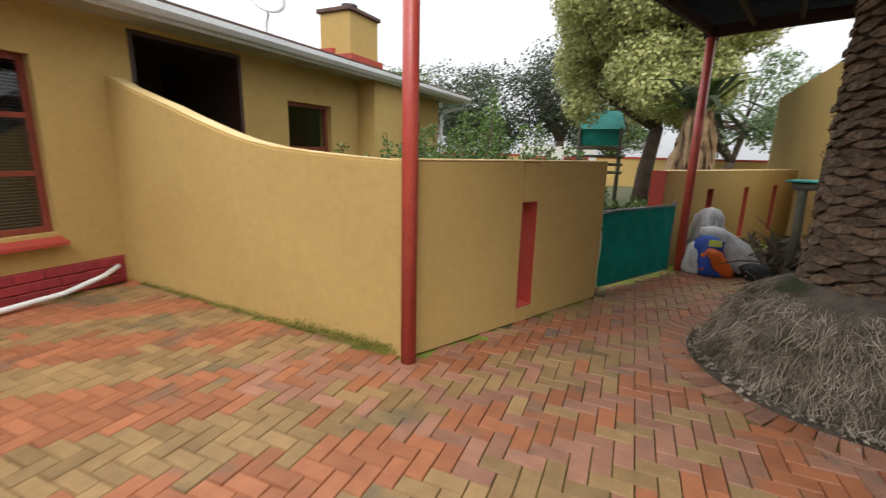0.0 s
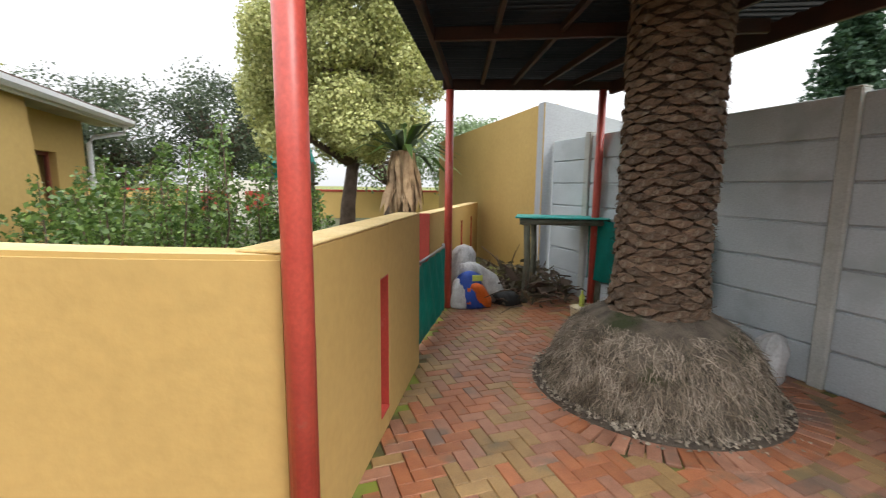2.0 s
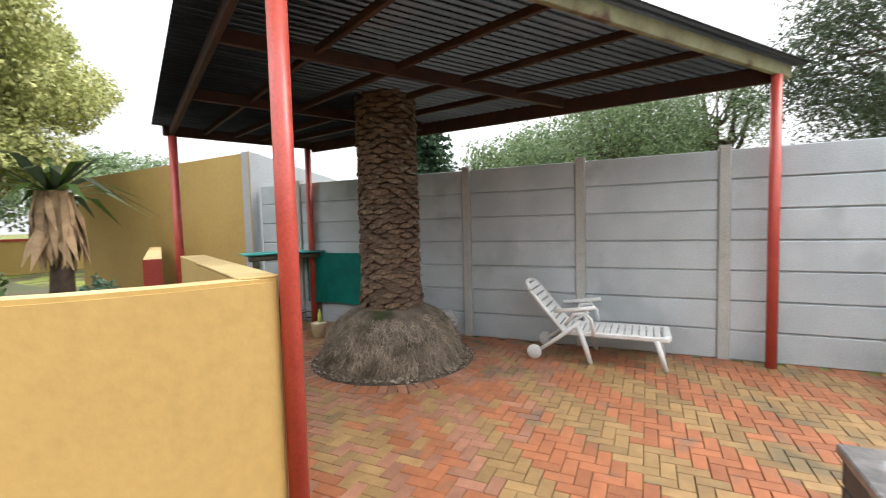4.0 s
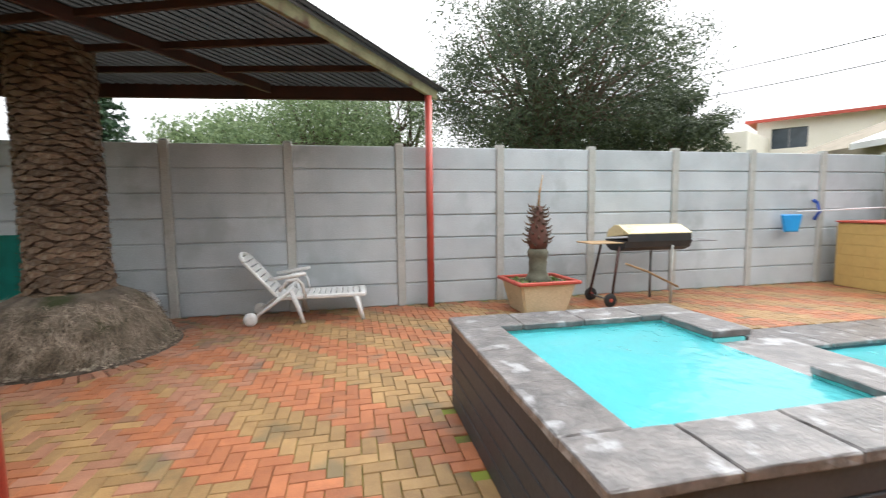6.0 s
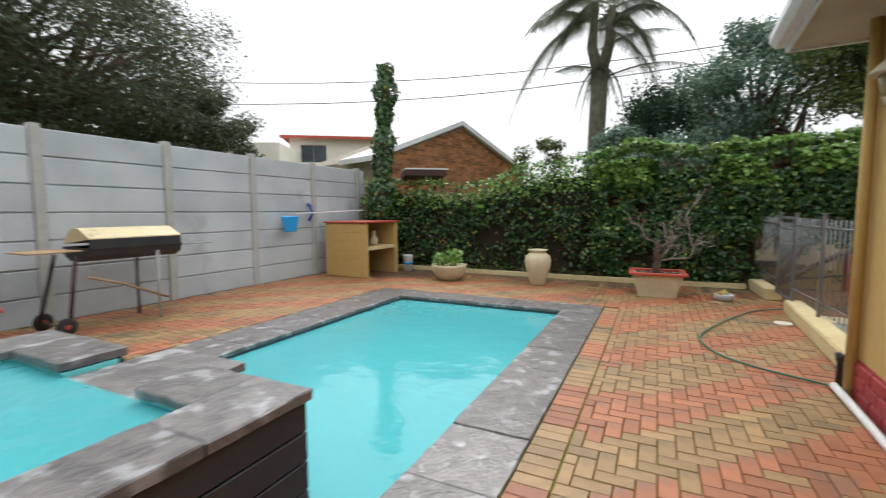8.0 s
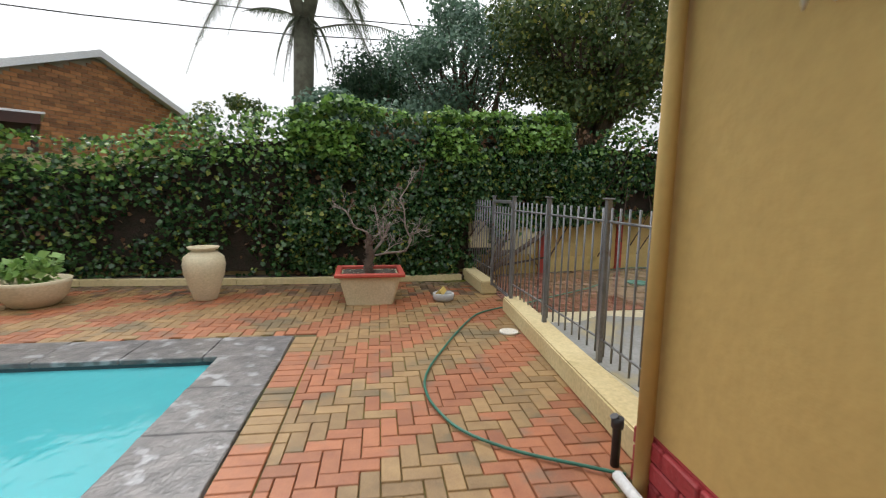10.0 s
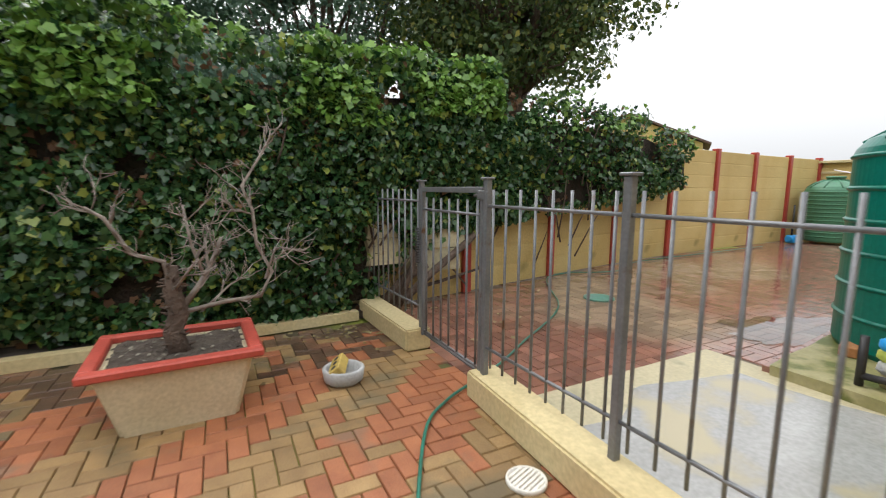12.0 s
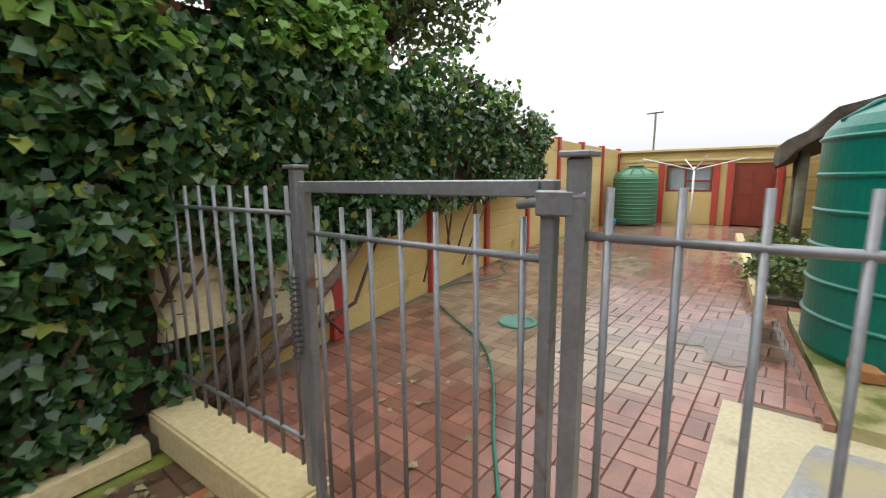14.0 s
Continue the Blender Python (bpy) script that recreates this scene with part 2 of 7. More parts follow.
DRYSTRAW = mat("dry_palm_skirt", (0.42, 0.29, 0.17), (0.28, 0.18, 0.10), 6, 0.9, 0.5, 60, island=0.25)
DOORRED = mat("red_brown_door", (0.25, 0.05, 0.03), (0.19, 0.04, 0.025), 5, 0.4, 0.2, 50)
TANKBLUE = mat("curtain_cloth", (0.55, 0.58, 0.6), (0.45, 0.48, 0.5), 5, 0.8, 0.3, 30)

IVY = leafmat("ivy_leaf", (0.016, 0.055, 0.022), (0.09, 0.185, 0.06), 0.22, (0.25, 0.30, 0.06))
IVYBRIGHT = leafmat("ivy_new_leaf", (0.09, 0.20, 0.03), (0.22, 0.39, 0.07), 0.4)
DEADLEAF = leafmat("dead_ivy_leaf", (0.10, 0.05, 0.025), (0.22, 0.12, 0.06), 0.8)
DARKLEAF = leafmat("dark_tree_leaf", (0.03, 0.05, 0.028), (0.10, 0.13, 0.07), 0.6)
YELLOWLEAF = leafmat("yellow_green_leaf", (0.27, 0.30, 0.095), (0.62, 0.62, 0.27), 0.6)
WILLOW = leafmat("willow_leaf", (0.11, 0.17, 0.08), (0.24, 0.32, 0.16), 0.6)
CONIFER = leafmat("conifer_leaf", (0.015, 0.045, 0.025), (0.05, 0.10, 0.05), 0.7)
SHRUB = leafmat("shrub_leaf", (0.045, 0.10, 0.022), (0.19, 0.29, 0.07), 0.35)
BLUELEAF = leafmat("blue_green_leaf", (0.07, 0.14, 0.10), (0.16, 0.26, 0.17), 0.5)
FROND = leafmat("palm_frond_leaf", (0.05, 0.075, 0.045), (0.13, 0.16, 0.09), 0.5)
MIXLEAF = leafmat("mixed_leaf", (0.035, 0.08, 0.025), (0.13, 0.18, 0.05), 0.5, (0.3, 0.3, 0.06))

glassm = bpy.data.materials.new("window_glass")
glassm.use_nodes = True
gb = glassm.node_tree.nodes["Principled BSDF"]
gb.inputs["Base Color"].default_value, gb.inputs["Roughness"].default_value = (0.9, 0.95, 0.95, 1), 0.02
gb.inputs["Transmission Weight"].default_value, gb.inputs["IOR"].default_value = 1.0, 1.45
GLASS = glassm
waterm = bpy.data.materials.new("pool_water")
waterm.use_nodes = True
n_, l_ = waterm.node_tree.nodes, waterm.node_tree.links
wb = n_["Principled BSDF"]
wb.inputs["Base Color"].default_value, wb.inputs["Roughness"].default_value = (0.15, 0.63, 0.68, 1), 0.02
wb.inputs["Transmission Weight"].default_value, wb.inputs["IOR"].default_value = 0.5, 1.33
wt = n_.new("ShaderNodeTexCoord")
wno = n_.new("ShaderNodeTexNoise")
wno.inputs["Scale"].default_value, wno.inputs["Detail"].default_value = 3.2, 3
wbp = n_.new("ShaderNodeBump")
wbp.inputs["Strength"].default_value, wbp.inputs["Distance"].default_value = 0.55, 0.02
l_.new(wt.outputs["Object"], wno.inputs["Vector"])
l_.new(wno.outputs["Fac"], wbp.inputs["Height"])
l_.new(wbp.outputs[0], wb.inputs["Normal"])
WATER = waterm
RIPPLED = waterm.copy()
RIPPLED.name = "rippled_pool_water"
for q_ in RIPPLED.node_tree.nodes:
    if q_.type == "BUMP":
        q_.inputs["Strength"].default_value = 0.7
    if q_.type == "TEX_NOISE":
        q_.inputs["Scale"].default_value = 6.0


# ---- mesh helpers ----
def part(name, bm, material, parent=None, label=""):
    """Links a bmesh as one object, under a thing or a part when a parent is given."""
    me = bpy.data.meshes.new(name)
    bm.to_mesh(me)
    bm.free()
    for m in (material if isinstance(material, (list, tuple)) else [material]):
        me.materials.append(m)
    ob = new(name, me)
    ob.parent = parent
    if label:
        ob["label"] = label
    return ob


def share(name, me, m, parent):
    ob = new(name, me)
    ob.parent = parent
    ob.matrix_basis = m
    return ob


def thing(name, x, y, z=0.0, rz=0.0, label="", category="", group="", kind=""):
    ob = new(name)
    ob.empty_display_size = 0.1
    ob.matrix_basis = pose(x, y, z, 0, 0, rz)
    return tagged(ob, label, category, group, kind)


def B():
    return bmesh.new()


def box(bm, x0, x1, y0, y1, z0, z1, bev=0.0, m=None, mi=0):
    """A box between two corners, with bevelled edges, placed by m."""
    r = bmesh.ops.create_cube(bm, size=1)
    vs = r["verts"]
    mm = Matrix.Translation(((x0 + x1) / 2, (y0 + y1) / 2, (z0 + z1) / 2)) @ Matrix.Diagonal((abs(x1 - x0), abs(y1 - y0), abs(z1 - z0), 1))
    bmesh.ops.transform(bm, matrix=mm, verts=vs)
    fs = list({f for v in vs for f in v.link_faces})
    if bev:
        es = list({e for v in vs for e in v.link_edges})
        rb = bmesh.ops.bevel(bm, geom=es, offset=bev, segments=1, affect="EDGES")
        vs = list({v for f in rb["faces"] for v in f.verts} | {v for v in vs if v.is_valid})
        fs = list({f for v in vs for f in v.link_faces})
    for f in fs:
        f.material_index = mi
    if m is not None:
        bmesh.ops.transform(bm, matrix=m, verts=vs)
    return vs


def tube(bm, pts, radii, sides=8, caps=True):
    """A round bar along a line of points, one radius or one for each point."""
    pts = [Vector(p) for p in pts]
    if not isinstance(radii, (list, tuple)):
        radii = [radii] * len(pts)
    rings = []
    up = Vector((0.13, 0.31, 0.94)).normalized()
    for i, p in enumerate(pts):
        d = (pts[min(i + 1, len(pts) - 1)] - pts[max(i - 1, 0)]).normalized()
        a = d.cross(up)
        if a.length < 0.15:
            a = d.cross(Vector((1, 0, 0)))
        a.normalize()
        b = d.cross(a)
        rings.append([bm.verts.new(p + radii[i] * (math.cos(2 * math.pi * k / sides) * a + math.sin(2 * math.pi * k / sides) * b)) for k in range(sides)])
    for r0, r1 in zip(rings, rings[1:]):
        for k in range(sides):
            f = bm.faces.new((r0[k], r0[(k + 1) % sides], r1[(k + 1) % sides], r1[k]))
            f.smooth = True
    if caps:
        bm.faces.new(rings[0][::-1])
        bm.faces.new(rings[-1])
    return bm


def lathe(bm, profile, sides=24, cx=0.0, cy=0.0, wob=0.0, smooth=True):
    """Turns a profile of (radius, height) round the upright axis."""
    rings = []
    for r, z in profile:
        rings.append([bm.verts.new((cx + (r * (1 + wob * math.sin(3 * a + z * 5))) * math.cos(a), cy + r * math.sin(a), z)) for a in (2 * math.pi * k / sides for k in range(sides))])
    for r0, r1 in zip(rings, rings[1:]):
        for k in range(sides):
            f = bm.faces.new((r0[k], r0[(k + 1) % sides], r1[(k + 1) % sides], r1[k]))
            f.smooth = smooth
    bm.faces.new(rings[0][::-1])
    bm.faces.new(rings[-1])
    return bm


def prism(bm, poly, z0, z1, mi=0):
    """A flat polygon (x, y) raised from z0 to z1 (each a number or one for each corner)."""
    k = len(poly)
    zt = z1 if isinstance(z1, (list, tuple)) else [z1] * k
    zb = z0 if isinstance(z0, (list, tuple)) else [z0] * k
    lo = [bm.verts.new((x, y, z)) for (x, y), z in zip(poly, zb)]
    hi = [bm.verts.new((x, y, z)) for (x, y), z in zip(poly, zt)]
    fs = [bm.faces.new(lo[::-1]), bm.faces.new(hi)]
    for i in range(k):
        fs.append(bm.faces.new((lo[i], lo[(i + 1) % k], hi[(i + 1) % k], hi[i])))
    for f in fs:
        f.material_index = mi
    bmesh.ops.recalc_face_normals(bm, faces=fs)
    return fs


LEAF = np.array([(0, 0, 0), (0.36, 0.45, 0.10), (0, 1.0, 0), (-0.36, 0.45, 0.10)])
IVYLEAF = np.array([(0, 0.06, 0), (0.34, -0.06, 0.1), (0.42, 0.24, 0.09), (0.54, 0.46, 0.13), (0.32, 0.66, 0.05), (0, 1.08, -0.06), (-0.32, 0.66, 0.05), (-0.54, 0.46, 0.13), (-0.42, 0.24, 0.09), (-0.34, -0.06, 0.1)])
BLADE = np.array([(0.05, 0, 0), (0.07, 0.5, 0.06), (0, 1.0, 0), (-0.07, 0.5, 0.06), (-0.05, 0, 0)])


def leaves(name, centres, size, material, parent, rng, shape=LEAF, facing=None, spread=1.0, droop=0.0, kind="", label=""):
    """Many small leaves as one mesh: each one a folded face at its centre, turned by chance round its facing."""
    c = np.asarray(centres, float)
    n = len(c)
    s = size * rng.uniform(0.6, 1.3, n)
    nrm = rng.normal(size=(n, 3)) * spread
    if facing is not None:
        nrm = nrm + np.asarray(facing, float)
    nrm /= np.linalg.norm(nrm, axis=1)[:, None] + 1e-9
    d = rng.normal(size=(n, 3)) + np.array([0, 0, -droop])
    d -= (d * nrm).sum(1)[:, None] * nrm
    d /= np.linalg.norm(d, axis=1)[:, None] + 1e-9
    a = np.cross(d, nrm)
    k = len(shape)
    v = (c[:, None, :] + s[:, None, None] * (shape[None, :, 0, None] * a[:, None] + shape[None, :, 1, None] * d[:, None] + shape[None, :, 2, None] * nrm[:, None])).reshape(-1, 3)
    me = bpy.data.meshes.new(name)
    me.vertices.add(n * k)
    me.vertices.foreach_set("co", v.ravel())
    me.loops.add(n * k)
    me.loops.foreach_set("vertex_index", np.arange(n * k))
    me.polygons.add(n)
    me.polygons.foreach_set("loop_start", np.arange(n) * k)
    me.polygons.foreach_set("loop_total", np.full(n, k))
    me.update(calc_edges=True)
    me.materials.append(material)
    ob = new(name, me)
    ob.parent = parent
    return tagged(ob, label, "", "", kind)


def blob_points(rng, n, centre, radii, hollow=0.6):
    """Points in the outer shell of an egg."""
    d = rng.normal(size=(n, 3))
    d /= np.linalg.norm(d, axis=1)[:, None]
    r = hollow + (1 - hollow) * rng.random(n) ** 0.7
    return np.asarray(centre) + d * r[:, None] * np.asarray(radii)


# ---- ground ----
RNG = np.random.default_rng(7)
POOL = (-2.52, 0.0, -6.40, -1.95)      # inner edges x0 x1 y0 y1
COPE = (-3.0, 0.62, -6.86, -1.76)
SPA = (-2.42, -0.45, -1.76, 0.01)
MOUND = (1.72, 3.55, 0.92)
bm = B()
hx0, hx1, hy0, hy1 = POOL
xs, ys = [-900, hx0, hx1, 900], [-900, hy0, hy1, 900]
gv = [[bm.verts.new((x, y, -0.016)) for x in xs] for y in ys]
for j in range(3):
    for i in range(3):
        if (i, j) != (1, 1):
            bm.faces.new((gv[j][i], gv[j][i + 1], gv[j + 1][i + 1], gv[j + 1][i]))
tagged(part("ground", bm, JOINT), "mossy sand-jointed ground of the yard", "ground", "", "structure")

# pool basin
pool = thing("swimming_pool", -1.26, -4.2, 0, 0, "in-ground swimming pool filled with turquoise water and edged with wet slate", "swimming pool")
bm = B()
x0, x1, y0, y1 = [v - o for v, o in zip(POOL, (-1.26, -1.26, -4.2, -4.2))]
lo = [bm.verts.new((x, y, -1.15)) for x, y in ((x0, y0), (x1, y0), (x1, y1), (x0, y1))]
hi = [bm.verts.new((x, y, -0.02)) for x, y in ((x0, y0), (x1, y0), (x1, y1), (x0, y1))]
bm.faces.new(lo)
for i in range(4):
    bm.faces.new((hi[i], hi[(i + 1) % 4], lo[(i + 1) % 4], lo[i]))
part("basin", bm, POOLPLASTER, pool)
bm = B()
for a in ((x0 + 0.001, x0 + 0.01, y0, y1), (x1 - 0.01, x1 - 0.001, y0, y1), (x0 + .01, x1 - .01, y0 + 0.001, y0 + 0.01), (x0 + .01, x1 - .01, y1 - 0.01, y1 - 0.001)):
    box(bm, *a, -0.08, -0.022)
part("waterline", bm, WATERLINE, pool, "dark waterline tiles")
bm = B()
bm.faces.new([bm.verts.new(p) for p in ((x0 + .011, y0 + .011, -0.055), (x1 - .011, y0 + .011, -0.055), (x1 - .011, y1 - .011, -0.055), (x0 + .011, y1 - .011, -0.055))])
part("water", bm, WATER, pool, "clear turquoise pool water")


def slabs(parent, x0, x1, y0, y1, z0, z1, along, step, rng, ox=0, oy=0):
    """Slate coping slabs laid one after another with open joints."""
    a0, a1 = (x0, x1) if along == "x" else (y0, y1)
    n = max(1, round((a1 - a0) / step))
    for i in range(n):
        p, q = a0 + (a1 - a0) * i / n + 0.003, a0 + (a1 - a0) * (i + 1) / n - 0.003
        bm = B()
        j = rng.uniform(-0.003, 0.003)
        if along == "x":
            box(bm, p - ox, q - ox, y0 - oy, y1 - oy, z0, z1 + j, 0.006)
        else:
            box(bm, x0 - ox, x1 - ox, p - oy, q - oy, z0, z1 + j, 0.006)
        bmesh.ops.subdivide_edges(bm, edges=[e for e in bm.edges if e.calc_length() > 0.12], cuts=4, use_grid_fill=True)
        for v in bm.verts:
            if v.co.z < (z0 + z1) / 2 + 0.02:
                v.co.x += 0.006 * noise.noise(v.co * 23)
                v.co.y += 0.006 * noise.noise(v.co * 23 + Vector((7, 0, 0)))
            v.co.z += 0.003 * noise.noise(v.co * 9)
        part("coping_slab", bm, SLATE, parent)


slabs(pool, COPE[0], hx0 + 0.015, hy0, COPE[3], -0.03, 0.012, "y", 0.6, RNG, -1.26, -4.2)
slabs(pool, hx1 - 0.015, COPE[1], hy0, COPE[3], -0.03, 0.012, "y", 0.6, RNG, -1.26, -4.2)
slabs(pool, COPE[0], COPE[1], COPE[2], hy0 + 0.015, -0.03, 0.012, "x", 0.6, RNG, -1.26, -4.2)
slabs(pool, hx0 + .015, hx1 - .015, hy1 - 0.02, COPE[3], -0.03, 0.012, "x", 0.6, RNG, -1.26, -4.2)

# raised splash pool
sx0, sx1, sy0, sy1 = SPA
spa = thing("raised_splash_pool", sx0, sy0, 0, 0, "raised square pool clad in charcoal boards with wet slate rim", "splash pool")
bm = B()
W, H = sx1 - sx0, sy1 - sy0
ix0, ix1, iy0, iy1 = 0.26, W - 0.27, 0.26, H - 0.25
gx0, gx1 = 0.63, 1.22
for a in ((0.03, ix0, 0.03, H - 0.03), (ix1, W - 0.03, 0.03, H - 0.03), (ix0, ix1, iy1, H - 0.03), (ix0, gx0, 0.03, iy0), (gx1, ix1, 0.03, iy0)):
    box(bm, *a, -0.01, 0.60)
box(bm, gx0, gx1, 0.03, iy0, -0.01, 0.53)
box(bm, ix0, ix1, iy0, iy1, -0.01, 0.12)
part("shell", bm, POOLPLASTER, spa)
bm = B()
prism(bm, [(ix0 + .001, iy0), (ix1 - .001, iy0), (ix1 - .001, iy1 - .001), (ix0 + .001, iy1 - .001)], 0.531, 0.585)
bmesh.ops.delete(bm, geom=[f for f in bm.faces if f.normal.z < 0.9], context="FACES")
part("water", bm, RIPPLED, spa, "clear turquoise water level with the spillway")
for k in range(5):
    z0, z1 = 0.005 + k * 0.12, 0.005 + k * 0.12 + 0.113
    for a in ((0, 0.028, 0, H), (W - 0.028, W, 0.03, H), (0.03, W - .03, H - 0.028, H), (0.03, gx0, 0, 0.028), (gx0, gx1, 0, .028), (gx1, W - .03, 0, 0.028)):
        if a[0] == gx0 and k == 4:
            continue
        bm = B()
        box(bm, *a, z0, z1, 0.004)
        part("board", bm, BOARD, spa)
slabs(spa, -0.02, ix0 + .02, 0 - 0.02, H + 0.02, 0.605, 0.65, "y", 0.44, RNG)
slabs(spa, ix1 - .02, W + 0.02, 0 - .02, H + 0.02, 0.605, 0.65, "y", 0.44, RNG)
slabs(spa, ix0 + .02, ix1 - .02, iy1 - 0.02, H + 0.02, 0.605, 0.65, "x", 0.44, RNG)
slabs(spa, ix0 + .02, gx0, -0.02, iy0 + .02, 0.605, 0.65, "x", 0.44, RNG)
slabs(spa, gx1, ix1 - .02, -0.02, iy0 + .02, 0.605, 0.65, "x", 0.44, RNG)
slabs(spa, gx0 + 0.004, gx1 - 0.004, -0.25, iy0 + 0.01, 0.535, 0.582, "x", 0.44, RNG)

# ---- precast boundary wall ----
WX = 2.98
pre = thing("wall_precast", WX, 0, 0, 0, "tall precast concrete panel wall, grey and rain-stained, with upright posts", "wall", "", "structure")
post_y = [3.06 - 1.54 * (k - 1) for k in range(-1, 10)]
bm = B()
box(bm, -0.035, 0.09, -0.06, 0.06, -0.05, 2.37, 0.012)
box(bm, -0.03, 0.085, -0.055, 0.055, 2.37, 2.385, 0.004)
pm = part("post", bm, PRECASTPOST, pre)
pm.matrix_basis = pose(0, post_y[0], 0)
for y in post_y[1:]:
    share("post", pm.data, pose(0, y, 0), pre)
ends = [7.04] + post_y + [-9.55]
for a, b in zip(ends, ends[1:]):
    L = abs(a - b) - (0.12 if a != 7.04 and b != -9.55 else 0.06)
    cy = (a + b) / 2
    for k in range(7):
        z1 = 2.335 - k * 0.336
        bm = B()
        box(bm, 0.0, 0.06, cy - L / 2, cy + L / 2, max(z1 - 0.318, -0.04), z1, 0.007)
        box(bm, 0.026, 0.056, cy - L / 2, cy + L / 2, max(z1 - 0.337, -0.045), max(z1 - 0.316, -0.042))
        part("panel", bm, PRECAST, pre)

# ---- ochre house ----
house = thing("house", -4.94, -4.61, 0, -2.7, "ochre-rendered single-storey house with red window frames and white eaves", "house")
V1 = 14.65
holes = [(1.45, 3.3, 0.72, 2.15), (5.05, 6.83, 0.60, 2.15), (7.65, 9.0, 0.1, 2.55), (9.77, 10.72, 0.95, 2.09), (12.85, 13.75, 0.97, 2.04)]
bm = B()
vcuts = sorted({0.0, V1, *[h[0] for h in holes], *[h[1] for h in holes]})
for a, b in zip(vcuts, vcuts[1:]):
    h = next((h for h in holes if h[0] <= a and b <= h[1]), None)
    if h is None:
        box(bm, -0.25, 0, a, b, 0, 2.62)
    else:
        box(bm, -0.25, 0, a, b, 0, h[2])
        box(bm, -0.25, 0, a, b, h[3], 2.62)
bmesh.ops.remove_doubles(bm, verts=bm.verts, dist=0.0005)
part("front_wall", bm, OCHRE, house)
bm = B()
box(bm, -8.0, -0.25, -0.001, 0.25, 0, 2.62)
box(bm, -8.0, -0.25, V1 - 0.25, V1, 0, 2.62)
box(bm, -8.0, -7.75, 0.25, V1 - 0.25, 0, 2.62)
part("outer_walls", bm, OCHRE, house)
# unseen room floor and partitions, painted dark so the openings read as unlit
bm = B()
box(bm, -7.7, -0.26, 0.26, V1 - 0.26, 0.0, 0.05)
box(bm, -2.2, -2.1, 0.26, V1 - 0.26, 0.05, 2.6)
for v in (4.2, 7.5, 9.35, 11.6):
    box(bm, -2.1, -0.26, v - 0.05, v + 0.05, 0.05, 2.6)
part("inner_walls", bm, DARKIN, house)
bm = B()
box(bm, -2.095, -2.03, 8.0, 8.9, 0.05, 2.05, 0.01)
part("porch_door", bm, mat("dark_varnished_door", (0.07, 0.03, 0.02), None, 4, 0.4, 0.2), house, "dark varnished porch door")
bm = B()
box(bm, -0.26, 0.0, 7.652, 7.70, 0.1, 2.54)
box(bm, -0.26, 0.0, 8.95, 8.998, 0.1, 2.54)
box(bm, -0.26, 0.0, 7.70, 8.95, 2.50, 2.54)
part("porch_frame", bm, mat("dark_brown_frame", (0.06, 0.025, 0.02), None, 4, 0.5, 0.2), house)
# chimney breast and chimney
bm = B()
poly = [(11.45, 0.0), (11.45, 2.62), (12.35, 2.62), (12.8, 0.0)]
lo = [bm.verts.new((0.001, v, z)) for v, z in poly]
hi = [bm.verts.new((0.36, v, z)) for v, z in poly]
bm.faces.new(lo), bm.faces.new(hi[::-1])
for i in range(4):
    bm.faces.new((lo[i], hi[i], hi[(i + 1) % 4], lo[(i + 1) % 4]))
bmesh.ops.recalc_face_normals(bm, faces=bm.faces)
part("chimney_breast", bm, OCHRE, house)
bm = B()
box(bm, -1.15, -0.45, 11.85, 12.75, 2.6, 3.9, 0.01)
ch = part("chimney", bm, OCHRE, house, "ochre-rendered chimney")
bm = B()
box(bm, -1.2, -0.4, 11.8, 12.8, 3.9, 3.97, 0.01)
part("cap", bm, ROOFTILE, ch)
bm = B()
lathe(bm, [(0.1, 3.97), (0.1, 4.07), (0.16, 4.08), (0.16, 4.13), (0.02, 4.15)], 12, -0.8, 12.3)
part("cowl", bm, BLACK, ch)
bm = B()
box(bm, -1.22, -0.38, 11.78, 12.82, 2.93, 3.15)
box(bm, -1.22, -0.8, 11.78, 12.82, 3.15, 3.27)
part("flashing", bm, TERRA, ch, "red-painted flashing")
# roof, fascia, gutter
bm = B()
e, r = 0.45, 4.0
for a in ((e, -0.32, 2.74, -r, -0.32, 3.85), (-8.5, -0.32, 2.74, -r, -0.32, 3.85)):
    vs = [bm.verts.new((a[0], -0.32, a[2])), bm.verts.new((a[0], 15.3, a[2])), bm.verts.new((a[3], 15.3, a[5])), bm.verts.new((a[3], -0.32, a[5]))]
    vt = [bm.verts.new(v.co + Vector((0, 0, 0.05))) for v in vs]
    bm.faces.new(vs), bm.faces.new(vt)
    for i in range(4):
        bm.faces.new((vs[i], vs[(i + 1) % 4], vt[(i + 1) % 4], vt[i]))
bmesh.ops.recalc_face_normals(bm, faces=bm.faces)
part("roof", bm, ROOFTILE, house)
bm = B()
box(bm, -0.02, e - 0.01, -0.3, 15.25, 2.60, 2.615)
box(bm, -8.4, -0.02, -0.3, 0.0, 2.60, 2.615)
part("soffit", bm, mat("grey_soffit_board", (0.45, 0.42, 0.33), (0.35, 0.32, 0.25), 2, 0.8, 0.2), house)
bm = B()
box(bm, e - 0.012, e + 0.012, -0.32, 15.3, 2.58, 2.74, 0.003)
box(bm, -8.4, e - .012, -0.33, -0.31, 2.58, 2.74, 0.003)
part("fascia", bm, WHITE, house)
bm = B()
prof = [(0.0, 0.115), (0.0, 0.0), (0.07, 0.0), (0.11, 0.05), (0.11, 0.11), (0.1, 0.11), (0.095, 0.055), (0.065, 0.012), (0.012, 0.012), (0.012, 0.115)]
